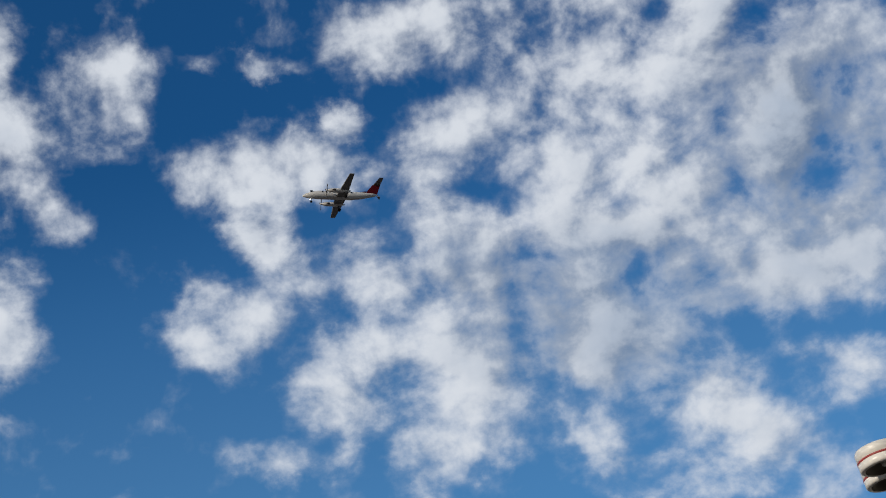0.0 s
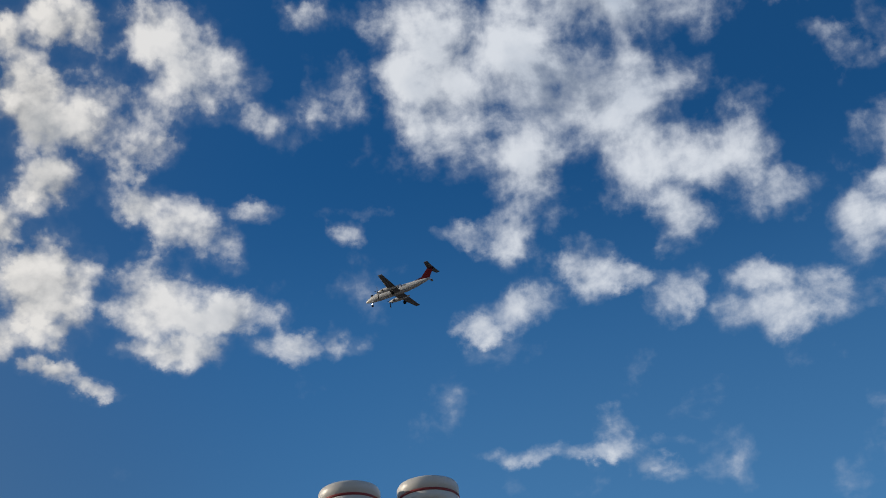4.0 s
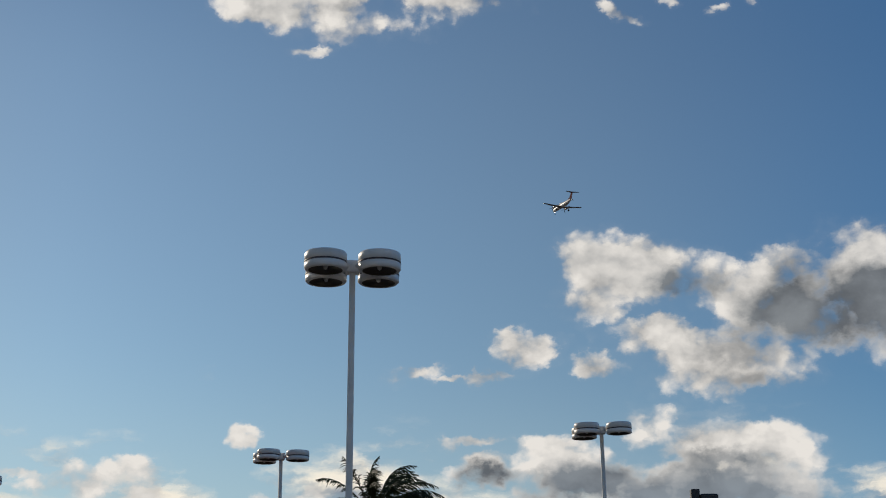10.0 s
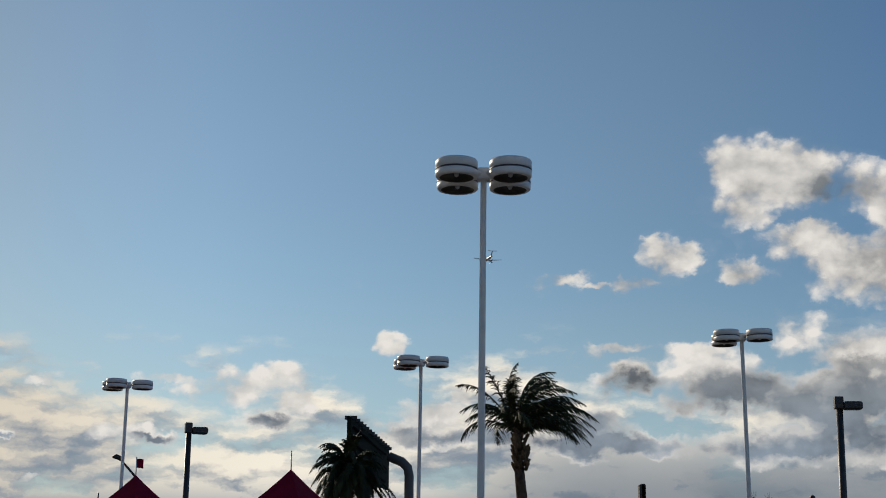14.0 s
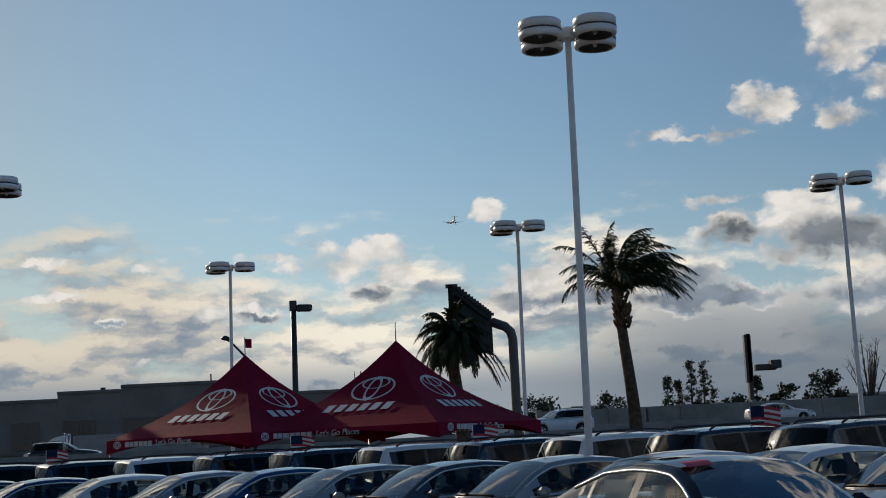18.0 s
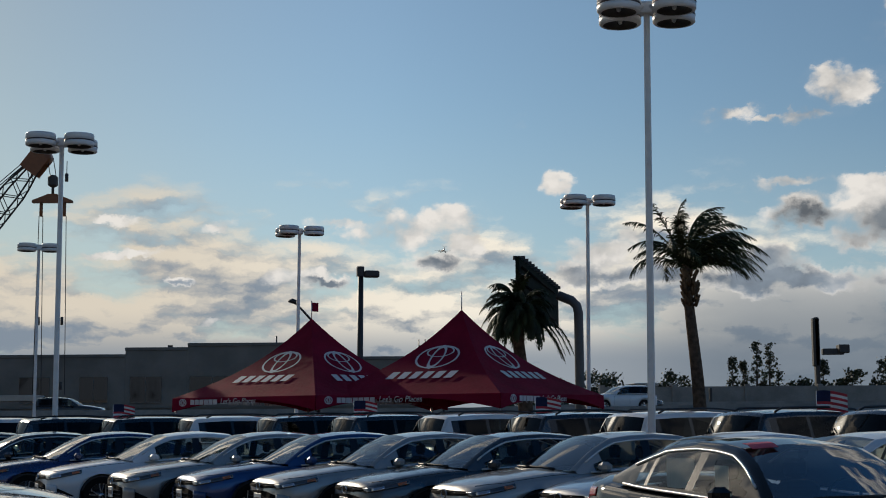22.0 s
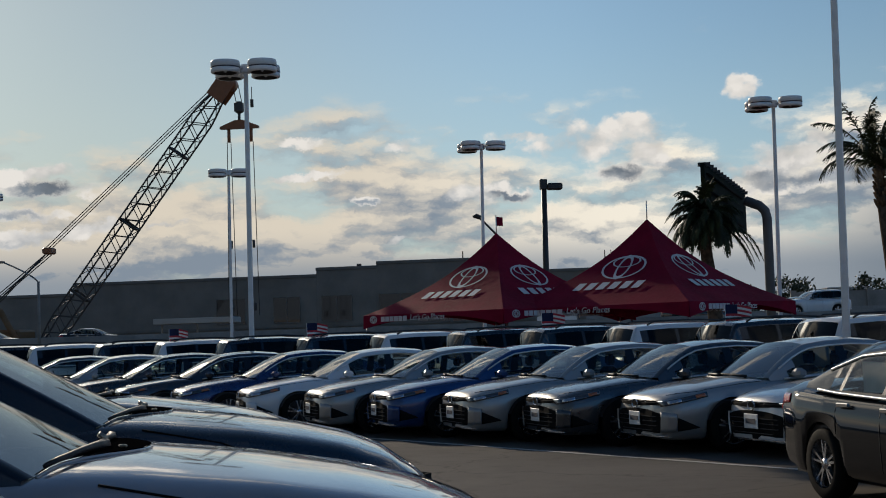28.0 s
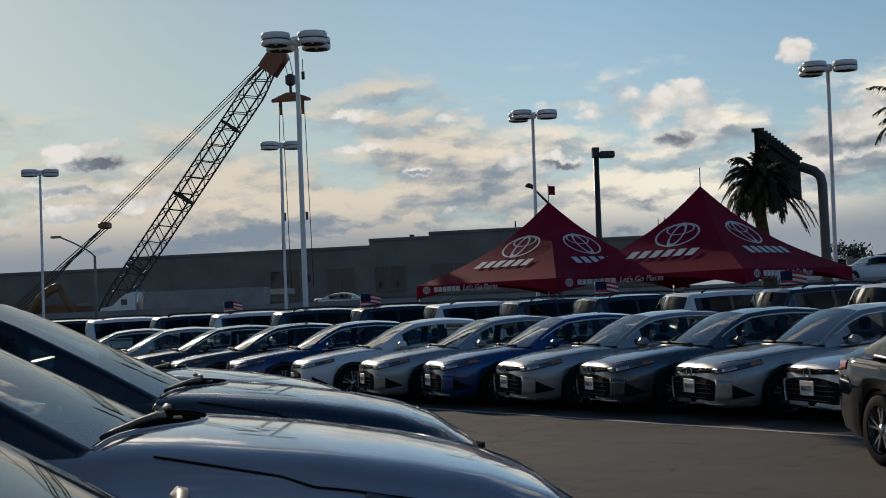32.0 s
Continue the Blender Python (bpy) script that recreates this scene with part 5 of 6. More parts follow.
    for i in range(17):
        y = wide * (i / 8 - 1)
        q = (y / 0.80) ** 2
        xg = car.cowl - car.bow * q + 0.005
        xl = xg + max(0.0, car.lip - car.cowl) * max(0.0, 1 - (y / (0.58 if dark else 0.8)) ** 2)
        front_lip.append([(xg + (max(xl, xg + 0.01) - xg) * k / 4, y, car.skin(xg + (max(xl, xg + 0.01) - xg) * k / 4, y) + 0.014) for k in range(5)])
        curve.append((max(xl, xg + 0.01), y, car.skin(xl, y) + 0.004))
    cowl = Shape().loft(front_lip, smooth=True)
    cowl.loft([[(x, y, z - 0.02) for x, y, z in r] for r in front_lip])
    # no hollow is cut: its shade is a black sheet laid on the hood
    part("cowl", cowl, "hollow_shade", t, "black sheet for the shaded hollow below the windshield")
    part("hood_lip", Shape().tube(curve, 0.007, 6), PAINTS[colour], t)
    for y0 in ((-0.14, 0.55) if dark else (0.08, 0.58)):
        arm = []
        for k in range(7):
            y = y0 - 0.62 * k / 6
            x = car.cowl - car.bow * (y / 0.8) ** 2 + 0.055 - 0.03 * k / 6
            arm.append((x, y, car.skin(x, y) + 0.022 + 0.01 * k / 6))
        part("wiper", Shape().tube(arm, [0.024, 0.02, 0.016, 0.013, 0.012, 0.011, 0.009], 6), "wiper_black", t)
    if dark:
        # pivot and nozzle carry golden sun glints in their metal colour
        for y in (-0.10,):
            x = car.cowl - car.bow * (y / 0.8) ** 2 + 0.07
            z = car.skin(x, y)
            part("wiper_pivot", Shape().tube([(x - 0.03, y, z), (x - 0.025, y, z + 0.045), (x - 0.045, y - 0.01, z + 0.06)], [0.018, 0.016, 0.012], 8), "glint_metal", t, "wiper pivot in the gold tone of a sun glint")
        x = car.cowl + 0.12
        z = car.skin(x, -0.2) + 0.012
        part("washer_nozzle", Shape().box(x - 0.015, x + 0.02, -0.215, -0.185, z, z + 0.014, 0.005), "glint_metal", t)
    # shut lines of the hood
    for sg in (1, -1):
        a, b = car.lip - (0.10 if dark else 0.28), max(x for x, _ in car.top) - 0.17
        seam = []
        for i in range(15):
            x = a + (b - a) * i / 14
            if dark:
                f = 0.92 + 0.055 * min(1.0, i / 5)
                y = lerp(car.half, x) * f + 0.002
                z = lerp(car.shoulder, x) + 0.012 - 0.052 * min(1.0, (f - 0.92) / 0.048) - 0.082 * max(0.0, (f - 0.968) / 0.022)
            else:
                y = lerp(car.half, x) * (0.90 if i < 11 else 0.90 - 0.05 * (i - 10))
                z = car.skin(x, y) + 0.0005
            seam.append((x, y * sg, z))
        part("hood_seam", Shape().tube(seam, 0.0055, 4), "matt_black", t)
    fl = 0.34 if not suv else 0.5
    sx = 0.0 if not suv else 0.1
    for sg in (1, -1):
        seat = Shape().box(sx - 0.30, sx + 0.2, 0.12, 0.60, fl, fl + 0.28, 0.05)
        seat.box(sx - 0.46, sx - 0.30, 0.14, 0.58, fl + 0.15, fl + 0.72, 0.05)
        seat.box(sx - 0.46, sx - 0.36, 0.24, 0.48, fl + 0.74, fl + 0.92, 0.04)
        if sg < 0:
            seat.v = [(x, -y, z) for x, y, z in seat.v]
        part("front_seat", seat, "interior", t)
    part("rear_seat", Shape().box(-1.15, -0.75, -0.62, 0.62, fl, fl + 0.28, 0.05).box(-1.3, -1.12, -0.62, 0.62, fl + 0.15, fl + 0.70, 0.05)
         .box(-1.28, -1.18, 0.2, 0.46, fl + 0.7, fl + 0.86, 0.03).box(-1.28, -1.18, -0.46, -0.2, fl + 0.7, fl + 0.86, 0.03), "interior", t)
    part("dashboard", Shape().box(car.cowl - 0.75, car.cowl - 0.30, -0.70, 0.70, zc - 0.3, zc - 0.03, 0.05), "interior", t)
    part("steering_wheel", Shape().tube([(car.cowl - 0.86 + 0.06 * math.sin(a), 0.36 + 0.18 * math.cos(a), zc - 0.03 + 0.17 * math.sin(a)) for a in [2 * math.pi * i / 20 for i in range(21)]], 0.015, 6), "interior", t)
    if suv and fx < 2.6:
        for sg in (1, -1):
            pts = [(x, 0.60 * sg, lerp(car.roof, x) + 0.05) for x in (-0.1, -0.6, -1.1, -1.6)]
            pts = [(0.05, 0.60 * sg, lerp(car.roof, 0.05) - 0.01)] + pts + [(-1.75, 0.60 * sg, lerp(car.roof, -1.75) - 0.01)]
            part("roof_rail", Shape().tube(pts, 0.02, 6), "black_plastic", t)
    for x in car.axles:
        for sg in (1, -1):
            wheel_parts(car, t, x, sg, dark=False)
    return t


def recolour(ob, old, colour):
    for o in ob.children_recursive:
        if o.type == "MESH" and o.data.materials and o.data.materials[0] == PAINTS[old]:
            o.material_slots[0].link = "OBJECT"
            o.material_slots[0].material = PAINTS[colour]


def place_car(master, old, colour, label, p, heading, group, first=False):
    m = pose(p[0], p[1], p[2] if len(p) > 2 else 0.0, 0, 0, heading)
    if first:
        master.matrix_basis = m
        ob = master
    else:
        ob = copy_thing(master, m)
    recolour(ob, old, colour)
    tagged(ob, label, "car", group)
    return ob


sedan = build_car("sedan_car", "silver sedan parked on the lot", SEDAN, "silver")
wagon = build_car("suv_car", "black suv parked on the lot", WAGON, "black", privacy=True, suv=True)

# the long row of sedans, side by side, noses towards the aisle
ROW_COLOURS = ["silver", "white", "white", "silver", "grey", "silver", "blue", "silver", "white", "dark_blue", "charcoal", "black", "silver", "grey"]
FAR_END = [(-7.0 - 1.72 * i, 27.3 + 1.4 * i) for i in range(6)]
hd = Vector((math.cos(radians(HEAD)), math.sin(radians(HEAD)), 0))
for i, colour in enumerate(ROW_COLOURS):
    k = i - 3
    nose_at = ROW0 + ROW * k if k < 5 else Vector(FAR_END[k - 5] + (0.0,))
    c = nose_at - hd * 2.47
    turn = HEAD + 1.5 * noise.noise(Vector((k * 3.1, 0.5, 0)))
    place_car(sedan, "silver", colour, colour.replace("_", " ") + " sedan parked nose-out in a long row", c, turn, "sedans in the long row", first=(i == 0))

# dark grey sedan that stands across the aisle
GREY_CAR = place_car(sedan, "silver", "deep_grey", "dark grey sedan with a red windshield sticker", (3.25, 13.17, 0), -70, "sedans across the aisle")

# second row: suvs behind the sedans, tails towards the sedans
SUVS = (("black", 8.55, 23.20), ("black", 6.95, 24.95), ("white", 5.36, 26.67), ("black", 3.75, 28.38), ("white", 2.01, 29.96), ("black", 0.19, 31.45), ("black", -1.55, 33.03),
        ("white", -3.49, 34.35), ("black", -5.50, 35.57), ("navy", -7.69, 36.43), ("white", -9.68, 37.68), ("black", -11.71, 38.86), ("white", -13.89, 39.73), ("black", -16.01, 40.74))
for i, (colour, x, y) in enumerate(SUVS):
    place_car(wagon, "black", colour, colour + " suv parked in the second row", (x * 1.03, y * 1.03, 0.0), HEAD + 180, "suvs in the second row", first=(i == 0))

# suvs close to the camera, noses to the aisle
near = build_car("suv_car", "dark slate suv parked at the near edge of the aisle", LONG_HOOD, "slate", privacy=True, suv=True)
for i, (colour, p) in enumerate((("slate", (-2.95, 5.46)), ("navy", (-3.83, 8.62)), ("charcoal", (-5.07, 11.56)), ("silver", (-1.83, 2.34)))):
    place_car(near, "slate", colour, colour + " suv parked at the near edge of the aisle", p, 13.0, "suvs at the near edge", first=(i == 0))

# ---- billboard on a bent pipe ----
def billboard():
    b = thing("billboard", "dark back of a billboard on a thick bent steel pipe", "billboard")
    p, q = Vector((4.55, 72.0, 0)), Vector((8.02, 89.8, 0))
    n = (q - p).normalized().cross(Vector((0, 0, 1))) * 0.10
    face = Shape().add([tuple(v + n * s + Vector((0, 0, z))) for v in (p, q) for s in (-1, 1) for z in (7.17, 9.59)], [(0, 1, 3, 2), (4, 6, 7, 5), (0, 4, 5, 1), (2, 3, 7, 6), (0, 2, 6, 4), (1, 5, 7, 3)])
    part("panel", face, "board_green", b)
    for k in range(14):
        a = p.lerp(q, (k + 0.5) / 14)
        part("fin", Shape().box(a.x - 0.3, a.x + 0.3, a.y - 0.12, a.y + 0.12, 9.5, 9.68), "dark_steel", b)
    for z in (7.5, 8.3, 9.1):
        part("cross_beam", Shape().tube([(p.x + 0.26, p.y + 0.4, z), (q.x - 0.30, q.y - 2.4, z)], 0.06, 6), "matt_black", b)
    pipe = [(7.1, 78.3, 8.2), (7.75, 77.95, 7.9), (8.02, 77.82, 7.6), (8.1, 77.8, 7.2), (8.1, 77.8, 3.0), (8.1, 77.8, 0.0)]
    part("pipe", Shape().tube(pipe, 0.25, 14), "pipe_steel", b)
    return b


billboard()


# ---- palms ----
def palm(at, height, crown, wind, fronds, seed, label, lean=(0.0, 0.0), shag=0.9, rise_from=-0.35, rise_to=1.15, leaf=0.014, sag=0.12, extra=(), girth=1.0, droop=0.6):
    random.seed(seed)
    t = thing("palm_tree", label, "palm tree", pose(at.x, at.y, 0))
    top = Vector((lean[0], lean[1], height))
    pts = [tuple(Vector((0, 0, 0)).lerp(top, u) + Vector((0.08 * math.sin(u * 5), 0, 0))) for u in [i / 14 for i in range(15)]]
    part("trunk", Shape().tube(pts, [(0.24 - 0.10 * (i / 14)) * girth for i in range(15)], 12), "bark", t)
    boot = Shape()
    for k in range(90):
        a = random.uniform(0, 2 * math.pi)
        z = height - random.uniform(0.40, shag)
        c = Vector(lean + (0,)) * (z / height) + Vector((math.cos(a) * 0.17, math.sin(a) * 0.17, z))
        boot.tube([tuple(c), tuple(c + Vector((math.cos(a) * 0.14, math.sin(a) * 0.14, 0.22)))], [0.06, 0.03], 5)
    part("boot", boot, "palm_dry", t, "dry brown leaf stumps below the crown")
    for k in range(fronds + len(extra)):
        if k < fronds:
            a = 2 * math.pi * k / fronds * 2.4 + random.uniform(-0.3, 0.3)
            rise, length, blown = random.uniform(rise_from, rise_to), crown * random.uniform(0.8, 1.1), 1.0
        else:
            a, rise, length, blown = extra[k - fronds]
        start = top - Vector((0, 0, 0.2))
        v = Vector((math.cos(a) * math.cos(rise), math.sin(a) * math.cos(rise), math.sin(rise))) * (length / 11)
        q = start.copy()
        spine = []
        for i in range(12):
            spine.append(q.copy())
            q = q + v
            v = v + Vector((wind[0] * blown, wind[1] * blown, -sag)) * (length / 11) * (0.5 + 1.2 * i / 11)
            v = v.normalized() * (length / 11)
        s = Shape()
        s.tube([tuple(p) for p in spine], [0.034 * (1 - i / 13) for i in range(12)], 5)
        for i in range(1, 12):
            for j in range(5):
                u = j / 5
                p0 = spine[i - 1].lerp(spine[i], u)
                tdir = (spine[i] - spine[i - 1]).normalized()
                side = tdir.cross(Vector((0, 0, 1)))
                side = side.normalized() if side.length > 0.05 else Vector((0, 1, 0))
                for sg in (1, -1):
                    ln = crown * 0.25 * math.sin(math.pi * min(1, (i - 1 + u + 1.8) / 13.2)) * random.uniform(0.65, 1.2)
                    reach = side * sg * random.uniform(0.25, 0.6) + tdir * random.uniform(0.45, 0.8) + Vector((wind[0] * 1.6 * blown, 0, -random.uniform(droop - 0.25, droop + 0.2)))
                    tip = p0 + reach * ln
                    mid = p0.lerp(tip, 0.45) + Vector((0, 0, ln * 0.10))
                    w = tdir * leaf
                    s.add([tuple(p0 - w), tuple(p0 + w), tuple(mid + w * 0.9), tuple(mid - w * 0.9), tuple(tip)], [(0, 1, 2, 3), (3, 2, 4)])
        part("frond", s, "palm_leaf", t)
    return t


palm(Vector((8.74, 47.2, 0)), 6.6, 2.75, (0.085, -0.02, 0.0), 36, 3, "tall palm with a wind-blown green crown", lean=(-0.24, 0.0), shag=1.4, rise_from=0.55, rise_to=1.5,
     leaf=0.022, sag=0.19, droop=0.5, extra=((3.1, 1.05, 2.4, -0.6), (2.9, 0.95, 2.1, -0.5), (0.2, 0.7, 2.9, 0.6), (-0.3, 0.85, 3.0, 0.6), (0.5, 0.6, 2.6, 0.5)))
palm(Vector((3.72, 54.9, 0)), 5.75, 1.75, (-0.03, -0.02, 0.0), 120, 8, "shaggy palm beside the billboard, blown by the wind", lean=(-0.22, 0.0), shag=0.6, rise_from=-0.3, rise_to=1.5,
     leaf=0.034, sag=0.27, girth=1.35, droop=0.35, extra=((-0.2, 0.0, 2.7, -2.0), (0.1, 0.1, 2.9, -2.0), (-0.5, -0.05, 2.6, -2.0), (0.3, -0.15, 2.6, -2.0), (-0.1, -0.25, 2.7, -2.0)))


# ---- lattice crane beyond the building's road ----
def crane():
    c = thing("crawler_crane", "lattice boom crane with an orange tip and a hook spreader", "crane")
    foot, tip = Vector((-37.1, 92.0, 1.0)), Vector((-24.25, 92.0, 18.05))
    ax = (tip - foot).normalized()
    sd = Vector((0, 1, 0))
    up = ax.cross(sd).normalized()
    ln = (tip - foot).length
    n = 34

    def corner(u, a, b):
        w = 0.58 * min(1, 0.35 + u * 5, 0.45 + (1 - u) * 5)
        return foot.lerp(tip, u) + sd * a * w + up * b * w

    for a, b in ((-1, -1), (-1, 1), (1, -1), (1, 1)):
        part("chord", Shape().tube([tuple(corner(i / n, a, b)) for i in range(n + 1)], 0.062, 6), "crane_dark", c)
    for i in range(n):
        lace = Shape()
        u0, u1 = i / n, (i + 1) / n
        for (a, b), (d, e) in (((-1, -1), (-1, 1)), ((1, -1), (1, 1)), ((-1, -1), (1, -1)), ((-1, 1), (1, 1))):
            if i % 2:
                a, b, d, e = d, e, a, b
            lace.tube([tuple(corner(u0, a, b)), tuple(corner(u1, d, e))], 0.032, 5)
        part("lacing", lace, "crane_dark", c)
    for u in (0.24, 0.5, 0.76):
        part("splice", Shape().tube([tuple(corner(u, -1, -1)), tuple(corner(u, -1, 1)), tuple(corner(u, 1, 1)), tuple(corner(u, 1, -1)), tuple(corner(u, -1, -1))], 0.09, 5), "crane_dark", c)
    head = Shape()
    for k in range(2):
        y = -0.55 if k == 0 else 0.45
        b0, b1 = tip - ax * 0.9, tip + ax * 0.45
        head.add([tuple(b + Vector((0, y + dy, 0)) + up * w) for b in (b0, b1) for dy in (0, 0.1) for w in (-0.6, 0.6)], [(0, 1, 3, 2), (4, 6, 7, 5), (0, 4, 5, 1), (2, 3, 7, 6), (0, 2, 6, 4), (1, 5, 7, 3)])
    head.tube([tuple(tip + Vector((0.4, -0.5, 0.2))), tuple(tip + Vector((0.4, 0.5, 0.2)))], 0.42, 14)
    part("boom_head", head, "crane_orange", c, "rusty orange boom head with pulleys")
    mast = Vector((-36.1, 92.0, 8.0))
    part("mast", Shape().tube([(-42.6, 92, 2.2), tuple(mast)], 0.04, 6).tube([(-42.2, 92, 2.2), tuple(mast)], 0.04, 6), "crane_dark", c)
    for dy in (-0.5, 0.0, 0.5):
        part("pendant", Shape().tube([tuple(mast + Vector((0, dy, 0.2))), tuple(tip + Vector((0, dy, 0.5)))], 0.035, 4), "crane_dark", c)
        part("cable", Shape().tube([tuple(mast + Vector((0, dy, -0.2))), tuple(Vector((-42.8, 92 + dy, 2.6)))], 0.04, 4), "crane_dark", c)
    part("bridle", Shape().box(mast.x - 0.28, mast.x + 0.34, 91.5, 92.5, mast.z - 0.2, mast.z + 0.22, 0.08), "crane_orange", c)
    hx = -23.3
    block = part("hook_block", Shape().box(hx - 0.28, hx + 0.28, 91.7, 92.3, 16.35, 17.1, 0.12).tube([(hx, 92, 16.4), (hx, 92, 15.9)], 0.1, 6), "crane_dark", c)
    for dx in (-0.18, 0.18):
        part("hoist_rope", Shape().tube([(hx + dx, 92, 17.1), (hx + dx - 0.2, 92, 18.2)], 0.03, 4), "crane_dark", c)
    part("whip_line", Shape().tube([(-22.45, 92, 18.0), (-22.45, 92, 17.2)], 0.03, 4), "crane_dark", c)
    part("ball", Shape().tube([(-22.45, 92, 17.2), (-22.45, 92, 16.7)], 0.12, 6), "crane_dark", c)
    bar = Shape()
    bar.add([(hx - 1.25, 91.8, 15.35), (hx + 1.25, 91.8, 15.35), (hx + 1.25, 91.8, 15.5), (hx + 0.25, 91.8, 15.9), (hx - 0.25, 91.8, 15.9), (hx - 1.25, 91.8, 15.5)] +
            [(hx - 1.25, 92.2, 15.35), (hx + 1.25, 92.2, 15.35), (hx + 1.25, 92.2, 15.5), (hx + 0.25, 92.2, 15.9), (hx - 0.25, 92.2, 15.9), (hx - 1.25, 92.2, 15.5)],
            [(5, 4, 3, 2, 1, 0), (6, 7, 8, 9, 10, 11)] + [(i, (i + 1) % 6, 6 + (i + 1) % 6, 6 + i) for i in range(6)])
    part("spreader_beam", bar, "crane_orange", c, "orange spreader beam on the hook")
    for dx in (-0.7, 0.75):
        part("shackle", Shape().tube([(hx + dx, 92, 15.35), (hx + dx, 92, 14.5)], 0.12, 6), "crane_orange", c)
        for e in (-0.12, 0.12):
            part("sling", Shape().tube([(hx + dx + e, 92, 14.5), (hx + dx + e * 2.2, 92, 3.4)], 0.028, 4), "crane_dark", c)
        for z in (8.2, 4.2):
            part("sling_hook", Shape().tube([(hx + dx, 92, z), (hx + dx, 92, z - 0.5)], 0.1, 6), "crane_dark", c)
    cab = part("cab", Shape().box(-42.5, -37.6, 90.6, 93.4, 1.0, 3.0, 0.15), "crane_yellow", c, "yellow machine house")
    part("counterweight", Shape().box(-44.0, -42.5, 90.4, 93.6, 1.0, 2.6, 0.1), "crane_dark", c)
    part("track", Shape().box(-43.0, -35.0, 89.6, 90.5, 0.75, 1.5, 0.3), "rubber", c)
    part("track", Shape().box(-43.0, -35.0, 93.5, 94.4, 0.75, 1.5, 0.3), "rubber", c)
    return c


grow(crane(), 1.86)
arm = thing("excavator", "yellow excavator arm in front of the building", "excavator")
part("boom", Shape().tube(bez([(-40.8, 86, 1.5), (-39.6, 86, 4.2), (-38.2, 86, 4.3)], 6), 0.28, 8), "crane_yellow", arm)
part("stick", Shape().tube([(-38.3, 86, 4.4), (-37.2, 86, 2.4)], 0.2, 8), "crane_yellow", arm)
part("bucket", Shape().box(-37.7, -36.8, 85.5, 86.5, 1.7, 2.5, 0.12), "crane_yellow", arm)
part("cab", Shape().box(-43.2, -40.6, 85, 87.2, 0.95, 2.7, 0.12), "crane_yellow", arm)
part("track", Shape().box(-43.4, -40.0, 84.8, 87.4, 0.75, 1.2, 0.15), "rubber", arm)
grow(arm, 1.95)
arm.matrix_basis = Matrix.Translation((2.8, 0.0, -0.6))


# ---- tall sign on a post ----
s = thing("pole_sign", "tall dark sign post with a side arm seen edge-on", "sign")
part("post", Shape().box(25.4, 25.68, 96.4, 96.9, 0.75, 8.2, 0.04), "dark_steel", s)
part("panel", Shape().box(25.28, 25.72, 96.4, 96.9, 5.0, 8.15, 0.05), "dark_steel", s)
part("arm", Shape().box(25.9, 27.3, 96.4, 96.9, 5.75, 6.15, 0.04), "dark_steel", s)
part("arm_box", Shape().box(26.9, 27.6, 96.2, 97.0, 5.85, 6.4, 0.04), "dark_steel", s)
grow(s, 1.86)


